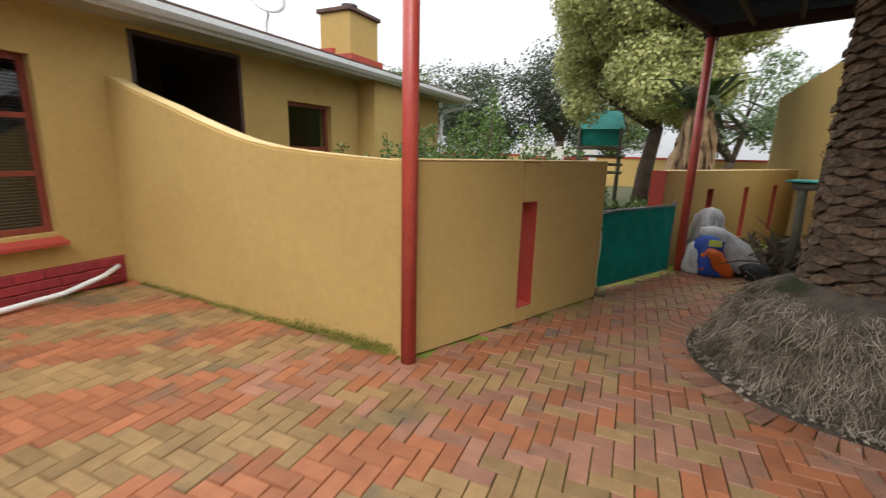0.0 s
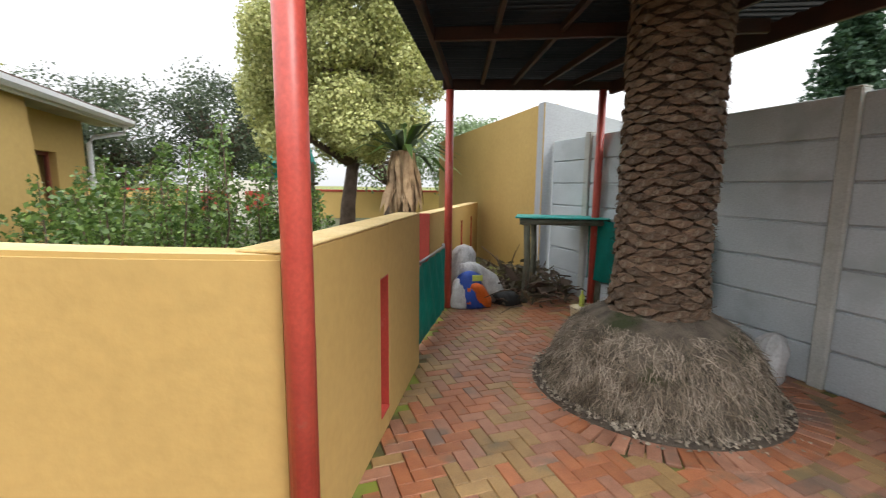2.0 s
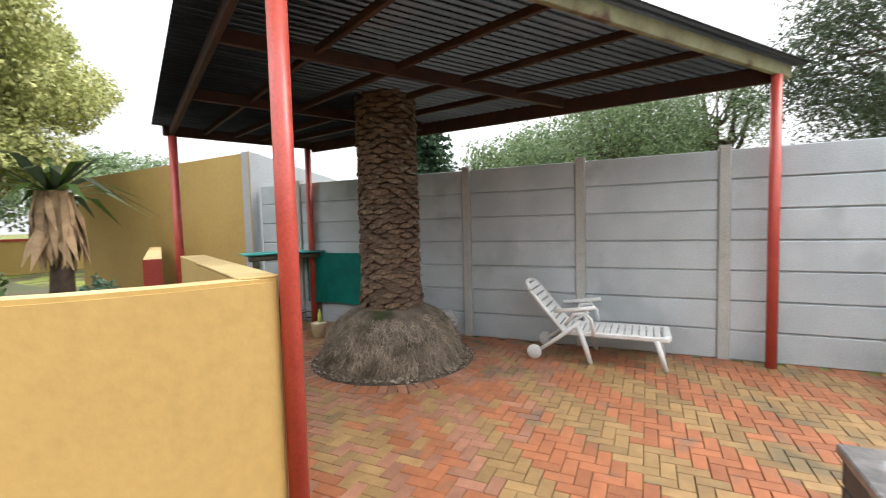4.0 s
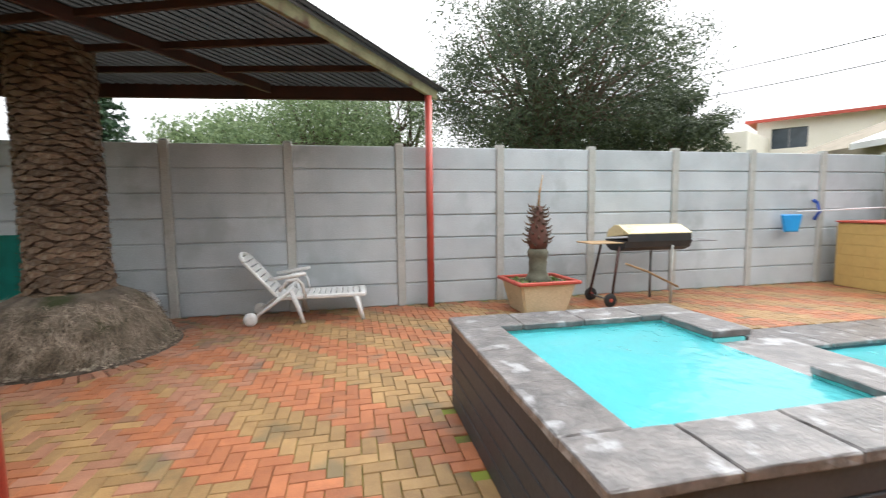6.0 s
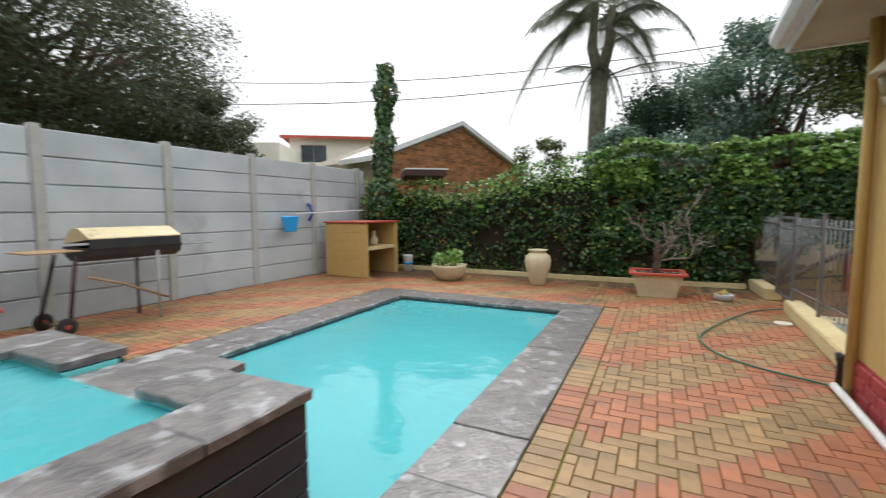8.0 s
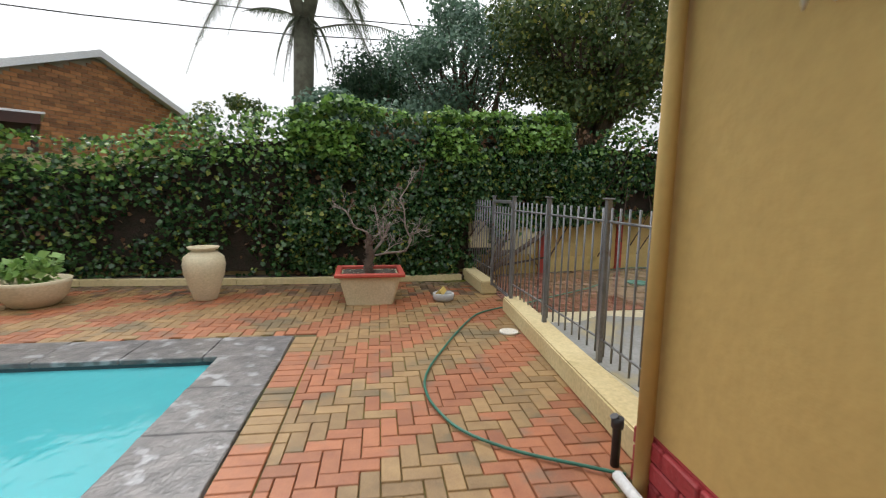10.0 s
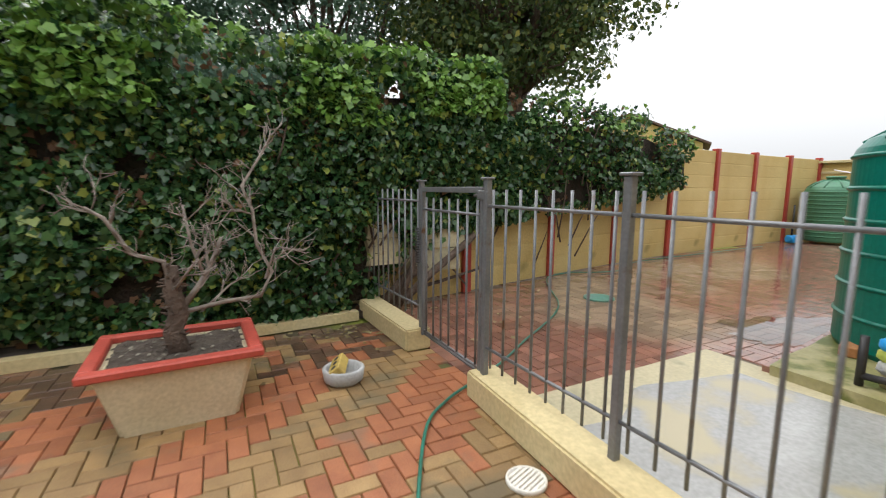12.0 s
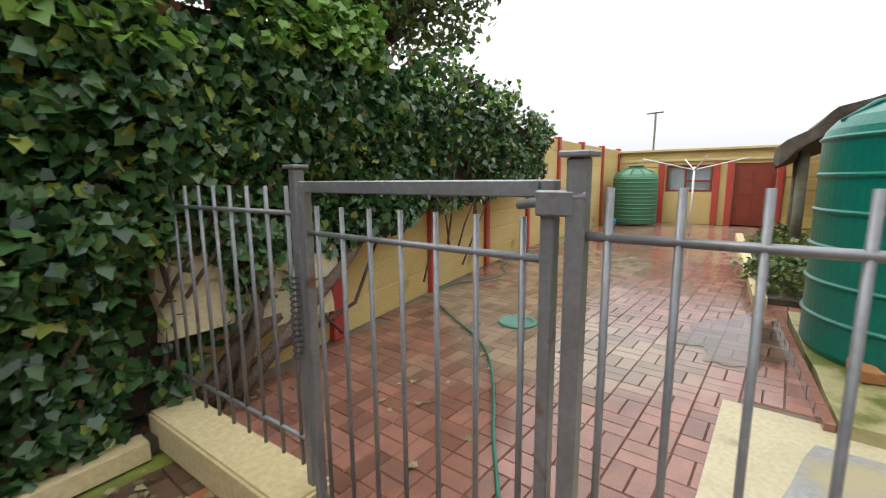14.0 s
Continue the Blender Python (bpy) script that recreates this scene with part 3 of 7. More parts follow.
for v in (-0.3, 15.3):
    [bm.verts.new((e + 0.013 + u, v, 2.615 + z)) for u, z in prof]
bm.verts.ensure_lookup_table()
k = len(prof)
for i in range(k):
    bm.faces.new((bm.verts[i], bm.verts[(i + 1) % k], bm.verts[k + (i + 1) % k], bm.verts[k + i]))
bm.faces.new(bm.verts[:k]), bm.faces.new(bm.verts[k:])
bmesh.ops.recalc_face_normals(bm, faces=bm.faces)
part("gutter", bm, WHITE, house)
bm = B()
box(bm, e - 0.02, e + 0.1, -0.3, 15.3, 2.735, 2.752)
part("drip_strip", bm, ROOFTILE, house)
bm = B()
tube(bm, [(0.47, 15.1, 2.6), (0.44, 15.1, 2.48), (0.1, 14.75, 2.36), (0.06, 14.7, 2.25), (0.06, 14.7, 0.05)], 0.04, 8)
part("downpipe", bm, WHITE, house)
bm = B()
tube(bm, [(0.045, 0.12, 0.0), (0.045, 0.12, 2.6)], 0.035, 10)
part("downpipe", bm, OCHRE, house, "ochre-painted downpipe at the corner")


def window(parent, v0, v1, z0, z1, bars_z, bars_v, blind=True):
    w = new("window")
    w.parent = parent
    w.matrix_basis = pose(-0.12, v0, z0)
    L, Hh = v1 - v0, z1 - z0
    bm = B()
    f = 0.055
    box(bm, -0.03, 0.03, 0.001, f, 0.001, Hh - .001, 0.004)
    box(bm, -0.03, 0.03, L - f, L - .001, 0.001, Hh - .001, 0.004)
    box(bm, -0.03, 0.03, f, L - f, 0.001, f, 0.004)
    box(bm, -0.03, 0.03, f, L - f, Hh - f, Hh - .001, 0.004)
    part("window_frame", bm, DOORRED, w, "red-brown painted frame")
    for z in bars_z:
        bm = B()
        box(bm, -0.024, 0.024, f, L - f, z - z0 - 0.025, z - z0 + 0.025, 0.004)
        part("glazing_bar", bm, DOORRED, w)
    for v in bars_v:
        bm = B()
        box(bm, -0.026, 0.026, v - 0.025, v + 0.025, f, Hh - f, 0.004)
        part("glazing_bar", bm, DOORRED, w)
    bm = B()
    box(bm, -0.004, 0.004, f, L - f, f, Hh - f)
    part("pane", bm, GLASS, w).visible_shadow = False
    bm = B()
    box(bm, -0.09, -0.07, 0.01, L - .01, Hh - 0.05, Hh - .002)
    if blind:
        z = 0.04
        while z < Hh - 0.06:
            box(bm, -0.1, -0.078, 0.02, L - 0.02, z, z + 0.003, 0, None)
            z += 0.03
        part("blind", bm, mat("grey_blind_slats", (0.22, 0.22, 0.21), None, 4, 0.5, 0), w, "lowered slatted blind")
    else:
        bm.free()
    bm = B()
    vs = [(0.03, 0.002, 0.0), (0.03, L - 0.002, 0.0), (0.23, L + 0.03, -0.075), (0.23, 0.03, -0.075)]
    a = [bm.verts.new(p) for p in vs]
    b = [bm.verts.new((p[0], p[1], p[2] - 0.03)) for p in vs]
    bm.faces.new(a), bm.faces.new(b)
    for i in range(4):
        bm.faces.new((a[i], b[i], b[(i + 1) % 4], a[(i + 1) % 4]))
    bmesh.ops.recalc_face_normals(bm, faces=bm.faces)
    part("window_sill", bm, REDPAINT, w, "sloping red-painted sill")
    return w


window(house, *holes[0], [1.2], [0.95])
window(house, *holes[1], [1.14, 1.64], [0.9])
window(house, *holes[3], [1.42], [], False)
window(house, *holes[4], [1.5], [], False)
bm = B()
for k in range(4):
    box(bm, 0.001, 0.012, 10.35, 10.6, 2.24 + k * 0.03, 2.255 + k * 0.03)
part("air_vent", bm, OCHRE, house)

# wall lamp beside the corner
lamp = thing("wall_lamp", -4.905, -3.86, 1.79, -2.7, "cream cast-metal coach lamp with a domed cap on the ochre wall", "wall lamp")
bm = B()
box(bm, 0.0, 0.012, -0.035, 0.035, 0.02, 0.16, 0.005)
part("back_plate", bm, LAMPCREAM, lamp)
bm = B()
tube(bm, [(0.01, 0, 0.12), (0.06, 0, 0.1), (0.09, 0, 0.16), (0.06, 0, 0.24), (0.06, 0, 0.3)], 0.011, 8)
part("bracket", bm, LAMPCREAM, lamp)
bm = B()
lathe(bm, [(0.003, -0.02), (0.008, 0.0), (0.01, 0.10), (0.03, 0.13), (0.045, 0.15), (0.045, 0.17), (0.05, 0.175)], 16, 0.12)
part("stem", bm, LAMPCREAM, lamp)
bm = B()
lathe(bm, [(0.05, 0.175), (0.062, 0.2), (0.075, 0.30), (0.07, 0.31)], 16, 0.12)
part("lantern_body", bm, mat("amber_lamp_glass", (0.30, 0.24, 0.12), None, 5, 0.25, 0.1), lamp)
bm = B()
lathe(bm, [(0.115, 0.30), (0.11, 0.32), (0.05, 0.38), (0.04, 0.40), (0.035, 0.42), (0.012, 0.44), (0.012, 0.455), (0.002, 0.465)], 20, 0.12)
part("cap", bm, LAMPCREAM, lamp)
cable = thing("lamp_cable", -4.905, -3.86, 2.2, -2.7, "thin brown cable running up the wall to the lamp", "cable")
bm = B()
tube(bm, [(0.006, 0.0, -0.2), (0.006, 0, 0.42)], 0.005, 6)
part("cable_run", bm, BLACK, cable)

hp = thing("waste_pipe", -4.7, -1, 0, 0, "long white plastic pipe lying on the paving along the house plinth", "pipe")
bm = B()
pp = [(-4.5, 2.62, 0.20), (-4.48, 2.45, 0.13), (-4.46, 2.1, 0.06), (-4.44, 1.3, 0.03), (-4.5, -0.5, 0.028), (-4.68, -2.2, 0.028), (-4.80, -3.4, 0.028), (-4.83, -4.1, 0.03), (-4.83, -4.58, 0.05)]
tube(bm, [(x + 4.7, y + 1, z) for x, y, z in pp], 0.026, 10)
part("pipe_run", bm, PLASTIC, hp)
bp = thing("drain_pipe", -4.90, -4.72, 0, 0, "short black plastic pipe standing at the house corner", "pipe")
bm = B()
tube(bm, [(0, 0, 0), (0, 0, 0.22), (0.02, 0.0, 0.26)], 0.022, 10)
tube(bm, [(0, 0, 0.2), (0, 0, 0.25)], 0.03, 10)
part("pipe_run", bm, BLACK, bp)

# ---- garden walls ----
gw = thing("wall_garden", -1.07, 2.45, 0, 0, "ochre-rendered garden wall with a swept top and a narrow slot", "wall", "", "structure")
T = 0.19
# swept wall from the house to the corner
a, b = Vector((-4.66, 2.78)), Vector((-1.115, 2.46))
d = (b - a).normalized()
nrm = Vector((-d.y, d.x))
top = [(0.0, 2.10), (0.15, 2.05), (0.35, 1.975), (0.7, 1.87), (1.02, 1.78), (1.3, 1.69), (1.57, 1.61), (1.8, 1.545), (2.03, 1.49), (2.35, 1.44), (2.74, 1.41), (3.1, 1.39), (3.45, 1.375), ((b - a).length, 1.37)]
bm = B()
o = Vector((-1.07, 2.45))
cols = []
for s, z in top:
    p, q = a + d * s - o, a + d * s + nrm * T - o
    cols.append((bm.verts.new((p.x, p.y, 0)), bm.verts.new((p.x, p.y, z - 0.012)), bm.verts.new((q.x, q.y, z - 0.012)), bm.verts.new((q.x, q.y, 0))))
for c0, c1 in zip(cols, cols[1:]):
    for i in range(4):
        f = bm.faces.new((c0[i], c0[(i + 1) % 4], c1[(i + 1) % 4], c1[i]))
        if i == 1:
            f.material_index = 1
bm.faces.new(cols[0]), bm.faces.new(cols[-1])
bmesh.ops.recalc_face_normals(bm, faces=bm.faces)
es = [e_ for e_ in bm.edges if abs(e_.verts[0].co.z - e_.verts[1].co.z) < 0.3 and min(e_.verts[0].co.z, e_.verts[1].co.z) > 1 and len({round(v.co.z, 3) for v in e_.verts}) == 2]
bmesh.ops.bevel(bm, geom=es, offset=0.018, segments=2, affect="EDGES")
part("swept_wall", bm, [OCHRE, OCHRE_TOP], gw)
# wall with the slot
a2, b2 = Vector((-1.095, 2.46)), Vector((0.0, 4.52))
d2 = (b2 - a2).normalized()
ang2 = math.degrees(math.atan2(d2.y, d2.x))
L2 = (b2 - a2).length
sw = new("slot_wall")
sw.parent = gw
sw.matrix_basis = pose(a2.x - o.x, a2.y - o.y, 0, 0, 0, ang2)
bm = B()
s0, s1 = 1.13, 1.32
box(bm, 0, s0, 0, T, 0, 1.36, 0.006, None, 0)
box(bm, s1, L2, 0, T, 0, 1.36, 0.006, None, 0)
box(bm, s0, s1, 0.001, T - .001, 0, 0.13)
box(bm, s0, s1, 0.001, T - .001, 1.04, 1.355)
part("wall_body", bm, OCHRE, sw)
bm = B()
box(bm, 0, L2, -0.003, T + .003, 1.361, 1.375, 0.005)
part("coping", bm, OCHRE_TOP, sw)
bm = B()
box(bm, s0 + .001, s0 + .006, 0.003, T - 0.003, 0.136, 1.035)
box(bm, s1 - .006, s1 - .001, 0.003, T - 0.003, 0.136, 1.035)
box(bm, s0 + .006, s1 - .006, 0.003, T - 0.003, 1.03, 1.035)
box(bm, s0 + 0.002, s1 - 0.002, -0.004, T + .004, 0.131, 0.136)
part("slot_lining", bm, REDPAINT, sw, "red-painted slot reveal")
# second wall beyond the gate
a3, b3 = Vector((0.62, 6.15)), Vector((3.02, 10.0))
d3 = (b3 - a3).normalized()
sw2 = new("slot_wall")
sw2.parent = gw
sw2.matrix_basis = pose(a3.x - o.x, a3.y - o.y, 0, 0, 0, math.degrees(math.atan2(d3.y, d3.x)))
L3 = (b3 - a3).length
slots = [(1.15, 1.33), (2.35, 2.53), (3.5, 3.68)]
bm = B()
cuts = [0] + [s for p in slots for s in p] + [L3]
for i, (p, q) in enumerate(zip(cuts, cuts[1:])):
    if i % 2 == 0:
        box(bm, p, q, 0, T, 0, 1.25)
    else:
        box(bm, p, q, 0, T, 0, 0.2)
        box(bm, p, q, 0, T, 1.0, 1.25)
bmesh.ops.remove_doubles(bm, verts=bm.verts, dist=0.0005)
part("wall_body", bm, OCHRE, sw2)
bm = B()
for p, q in slots:
    box(bm, p + .001, p + .006, 0.003, T - 0.003, 0.2, 1.0)
    box(bm, q - .006, q - .001, 0.003, T - 0.003, 0.2, 1.0)
part("slot_lining", bm, REDPAINT, sw2)
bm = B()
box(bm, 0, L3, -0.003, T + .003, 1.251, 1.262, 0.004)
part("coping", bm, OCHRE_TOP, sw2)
bm = B()
box(bm, -0.012, -0.001, -0.004, T + .004, 0, 1.262, 0.003)
part("wall_end", bm, REDPAINT, sw2, "red-painted wall end")

# moss cushions along the foot of the swept wall and the pool's edge
mo = thing("wall_foot_moss", -1.6, 2.4, 0, 0, "yellow-green moss and weeds along the foot of the ochre wall", "moss", "", "stuff")
rm = np.random.default_rng(61)
n = 2600
s_ = np.concatenate([rm.uniform(0.3, 3.5, 1400), 3.45 - np.abs(rm.normal(0, 0.6, 1200))])
h_ = np.abs(rm.normal(0, 0.022, n)) * np.where(s_ > 2.5, 1.5, 0.6)
px, py = a.x + d.x * s_ + 1.6, a.y + d.y * s_ - 2.4
leaves("moss", np.stack([px - nrm.x * 0.006, py - nrm.y * 0.006 - np.where(h_ < 0.015, rm.uniform(0, 0.05, n), 0.0), h_ + 0.002], 1), 0.016, leafmat("moss_tuft", (0.12, 0.12, 0.02), (0.30, 0.28, 0.05), 0.9), mo, rm, LEAF, (0, -1.5, 0.6), 1, 0, "stuff")

# green netted gate
g0, g1 = Vector((-0.03, 4.66)), Vector((0.74, 5.95))
gd = (g1 - g0)
gate = thing("garden_gate", g0.x, g0.y, 0.0, math.degrees(math.atan2(gd.y, gd.x)), "low steel gate covered in green shade net, closed", "gate")
GL = gd.length
bm = B()
for s in (0.0, GL):
    tube(bm, [(s, 0, 0.04), (s, 0, 0.90)], 0.02, 8)
tube(bm, [(0, 0, 0.06), (GL, 0, 0.06)], 0.016, 8)
tube(bm, [(0, 0, 0.86), (GL, 0, 0.86)], 0.016, 8)
part("gate_frame", bm, STEEL, gate)
bm = B()
n = 22
gv = [[bm.verts.new((0.03 + (GL - .06) * i / n, -0.022 + 0.008 * math.sin(i * 1.3 + j), 0.07 + 0.78 * j / 8)) for i in range(n + 1)] for j in range(9)]
for j in range(8):
    for i in range(n):
        bm.faces.new((gv[j][i], gv[j][i + 1], gv[j + 1][i + 1], gv[j + 1][i]))
bmesh.ops.solidify(bm, geom=bm.faces[:], thickness=0.003)
part("shade_net", bm, TEAL, gate, "stretched green shade net")
bm = B()
tube(bm, [(-0.42, -0.05, 0.84), (0.12, -0.04, 0.86)], 0.011, 8)
tube(bm, [(-0.3, -0.05, 0.80), (-0.3, -0.05, 0.89)], 0.012, 8)
tube(bm, [(-0.12, -0.05, 0.81), (-0.12, -0.05, 0.90)], 0.012, 8)
part("slide_bolt", bm, STEEL, gate)
bm = B()
tube(bm, [(0.02, -0.04, 0.035), (0.02, 0.0, 0.035)], 0.035, 12)
part("castor", bm, WOOD, gate)

# ---- carport over the palm ----
P = {1: (-1.06, 2.42, 3.12), 2: (0.90, 6.22, 2.80), 3: (2.90, 5.82, 2.88), 4: (2.80, -0.43, 3.02)}
port = thing("pergola_roof", 1.4, 3.4, 0, 0, "low corrugated-iron roof on red-painted steel posts around a palm trunk", "shade roof")
po = Vector((1.4, 3.4, 0))
for k_, (x, y, z) in P.items():
    bm = B()
    tube(bm, [(x - 1.4, y - 3.4, 0.0), (x - 1.4, y - 3.4, z)], 0.052, 18)
    part("post", bm, POSTRED, port)


def plank(p, q, w, h, material, name, parent, drop=0.0):
    p, q = Vector(p), Vector(q)
    dd = q - p
    L_ = dd.length
    X = dd.normalized()
    Y = Vector((0, 0, 1)).cross(X).normalized()
    Z = X.cross(Y)
    m = Matrix((X, Y, Z)).transposed().to_4x4()
    m.translation = p - po
    bm = B()
    box(bm, 0, L_, -w / 2, w / 2, -h - drop, -drop, 0.006)
    ob = part(name, bm, material, parent)
    ob.matrix_basis = m
    return ob


c1, c2, c3, c4 = [Vector(P[i]) for i in (1, 2, 3, 4)]
up = Vector((0, 0, 0.13))
c1, c2, c3, c4 = [c + up for c in (c1, c2, c3, c4)]
M = (c4 - c1).normalized()
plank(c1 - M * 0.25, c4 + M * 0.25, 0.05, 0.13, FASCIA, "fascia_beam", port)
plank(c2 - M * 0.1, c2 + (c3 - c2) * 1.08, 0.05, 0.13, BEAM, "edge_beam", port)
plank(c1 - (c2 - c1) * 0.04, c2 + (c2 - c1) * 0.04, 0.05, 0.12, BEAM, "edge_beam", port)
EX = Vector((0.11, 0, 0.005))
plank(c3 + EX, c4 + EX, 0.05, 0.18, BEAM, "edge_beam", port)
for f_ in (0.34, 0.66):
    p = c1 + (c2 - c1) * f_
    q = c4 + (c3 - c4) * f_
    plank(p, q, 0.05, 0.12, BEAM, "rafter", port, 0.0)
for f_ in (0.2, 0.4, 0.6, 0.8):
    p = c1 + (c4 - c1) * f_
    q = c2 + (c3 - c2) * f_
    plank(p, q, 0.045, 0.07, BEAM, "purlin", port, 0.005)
# corrugated sheets, ribs running along M
nrm2 = Vector((-M.y, M.x))
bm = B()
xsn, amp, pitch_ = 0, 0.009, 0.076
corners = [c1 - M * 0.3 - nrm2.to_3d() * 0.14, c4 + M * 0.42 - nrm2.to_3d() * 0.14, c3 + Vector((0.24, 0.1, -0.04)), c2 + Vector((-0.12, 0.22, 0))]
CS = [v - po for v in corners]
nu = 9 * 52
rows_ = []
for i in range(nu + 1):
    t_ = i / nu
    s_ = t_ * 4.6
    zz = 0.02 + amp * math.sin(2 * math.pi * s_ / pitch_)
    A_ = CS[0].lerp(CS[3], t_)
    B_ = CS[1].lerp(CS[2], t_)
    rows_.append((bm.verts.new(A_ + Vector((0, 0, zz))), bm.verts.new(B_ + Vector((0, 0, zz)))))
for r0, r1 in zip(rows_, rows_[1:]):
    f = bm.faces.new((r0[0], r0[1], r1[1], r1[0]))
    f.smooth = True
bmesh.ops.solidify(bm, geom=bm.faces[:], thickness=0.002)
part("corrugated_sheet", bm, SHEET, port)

# ---- date palm ----
palm = thing("date_palm", MOUND[0], MOUND[1], 0, 0, "thick palm trunk with cut leaf scars on a root mound", "palm tree")
bm = B()
lathe(bm, [(0.33, 0.4), (0.33, 1.2), (0.32, 2.4), (0.32, 3.4), (0.36, 5.0), (0.42, 5.6), (0.2, 5.8)], 20)
part("trunk", bm, PALMCORE, palm)
bm = B()
prof_ = [(0.90, 0.0), (0.84, 0.08), (0.80, 0.2), (0.74, 0.34), (0.66, 0.46), (0.55, 0.56), (0.42, 0.63), (0.33, 0.66)]
lathe(bm, prof_, 56, 0, 0, 0.02)
for v in bm.verts:
    r_ = noise.noise(Vector((v.co.x * 3, v.co.y * 3, v.co.z * 3))) * 0.05
    v.co.x *= 1 + r_
    v.co.y *= 1 + r_
part("root_mound", bm, ROOTS, palm, "mound of matted dry roots")
rr = np.random.default_rng(3)
n = 20000
th, hh = rr.uniform(0, 2 * np.pi, n), rr.uniform(0.03, 0.58, n)
rad = np.interp(hh, [0.0, 0.08, 0.2, 0.34, 0.46, 0.56, 0.63], [0.90, 0.84, 0.80, 0.74, 0.66, 0.55, 0.42]) + 0.012
pts = np.stack([rad * np.cos(th), rad * np.sin(th), hh], 1)
leaves("root_fibre", pts, 0.10, mat("dry_root_fibre", (0.36, 0.30, 0.235), (0.15, 0.12, 0.085), 5, 0.95, 0.3, 60, island=0.55), palm, rr, BLADE * [0.36, 1, 1], np.stack([np.cos(th), np.sin(th), th * 0 + 0.3], 1) * 2.2, 1.0, 2.2, "stuff")
bm = B()
lathe(bm, [(0.985, -0.012), (0.96, 0.008), (0.92, 0.02), (0.8, 0.03)], 56, 0, 0, 0.006)
part("soil_ring", bm, SOIL, palm)
# one scar mesh, copied round the trunk
bm = B()
w_, h_ = 0.102, 0.036
ring = [(-w_, 0, 0.0), (-w_ * 0.55, 0.035, -h_ * 0.75), (0, 0.05, -h_), (w_ * 0.55, 0.035, -h_ * 0.75), (w_, 0, 0.0), (w_ * 0.5, 0.028, h_ * 0.5), (0, 0.038, h_ * 0.62), (-w_ * 0.5, 0.028, h_ * 0.5)]
vs = [bm.verts.new((x, -y * 0.5 - 0.004, z)) for x, y, z in ring]
inn = [bm.verts.new((x * 0.7, 0.06, z * 0.9 + 0.03)) for x, y, z in ring]
ctr = bm.verts.new((0, -0.031, 0.002))
for i in range(8):
    bm.faces.new((vs[i], vs[(i + 1) % 8], ctr))
    bm.faces.new((inn[i], inn[(i + 1) % 8], vs[(i + 1) % 8], vs[i]))
bmesh.ops.recalc_face_normals(bm, faces=bm.faces)
scar = part("leaf_scar", bm, PALMBARK, palm)
k_ = 0
NS = 11
upper_v, upper_f = [], []
for row in range(45):
    z = 0.64 + row * 0.056
    R_ = 0.33 + 0.03 * max(0, 1 - row / 6)
    for j in range(NS):
        an = (j + 0.5 * (row % 2)) * 360 / NS + rr.uniform(-3.5, 3.5)
        m = pose(R_ * math.cos(radians(an)), R_ * math.sin(radians(an)), z + rr.uniform(-.008, .008), rr.uniform(-8, 8), rr.uniform(-9, 9), an + 90) @ Matrix.Diagonal((rr.uniform(0.85, 1.12), rr.uniform(0.6, 1.5), rr.uniform(0.85, 1.12), 1))
        if k_ == 0:
            scar.matrix_basis = m
        elif k_ < 297:
            share("leaf_scar", scar.data, m, palm)
        else:
            b_ = len(upper_v)
            upper_v += [tuple(m @ v.co) for v in scar.data.vertices]
            upper_f += [tuple(b_ + i for i in p.vertices) for p in scar.data.polygons]
        k_ += 1
me = bpy.data.meshes.new("upper_bark")
me.from_pydata(upper_v, [], upper_f)
me.materials.append(PALMBARK)
o_ = new("upper_bark", me)
o_.parent = palm
o_["kind"] = "stuff"
n = 5200
th, hh = rr.uniform(0, 2 * np.pi, n), rr.uniform(0.66, 3.1, n)
rad = rr.uniform(0.335, 0.355, n) + 0.03 * np.clip(1 - (hh - 0.64) / 0.4, 0, 1)
leaves("bark_fibre", np.stack([rad * np.cos(th), rad * np.sin(th), hh], 1), 0.05, mat("palm_bark_fibre", (0.17, 0.11, 0.07), (0.06, 0.04, 0.028), 8, 0.95, 0.3, 60, island=0.5), palm, rr, BLADE * [0.6, 1, 1], np.stack([np.cos(th), np.sin(th), th * 0], 1), 1.0, 0.3, "stuff")


def frond(parent, base, direction, length, sag, rng, width=0.45, material=FROND, n=70, rise=0.6, blade=0.032):
    """A feather leaf: an arching rib with narrow leaflets both sides."""
    d = Vector(direction).normalized()
    pts_ = []
    for i in range(9):
        t_ = i / 8
        pts_.append(Vector(base) + d * length * t_ * (1 - 0.15 * t_) + Vector((0, 0, rise * length * t_ - sag * length * t_ * t_)))
    bm = B()
    tube(bm, pts_, [0.03 * (1 - 0.85 * i / 8) for i in range(9)], 5)
    fr = part("frond", bm, OLDWOOD, parent)
    side = d.cross(Vector((0, 0, 1))).normalized()
    me_v, me_f = [], []
    for i in range(n):
        t_ = 0.12 + 0.88 * i / n
        j = min(int(t_ * 8), 7)
        p = pts_[j].lerp(pts_[j + 1], t_ * 8 - j)
        w__ = width * math.sin(math.pi * min(t_ + 0.08, 0.98)) * rng.uniform(0.8, 1.15)
        for sg in (-1, 1):
            tip = p + side * sg * w__ + d * w__ * 0.45 - Vector((0, 0, w__ * rng.uniform(0.5, 1.1)))
            q = p + d * blade
            b_ = len(me_v)
            me_v += [tuple(p), tuple(tip), tuple(q)]
            me_f.append((b_, b_ + 1, b_ + 2))
    me = bpy.data.meshes.new("foliage")
    me.from_pydata(me_v, [], me_f)
    me.materials.append(material)
    ob = new("foliage", me)
    ob.parent = fr
    ob["kind"] = "stuff"
    return fr


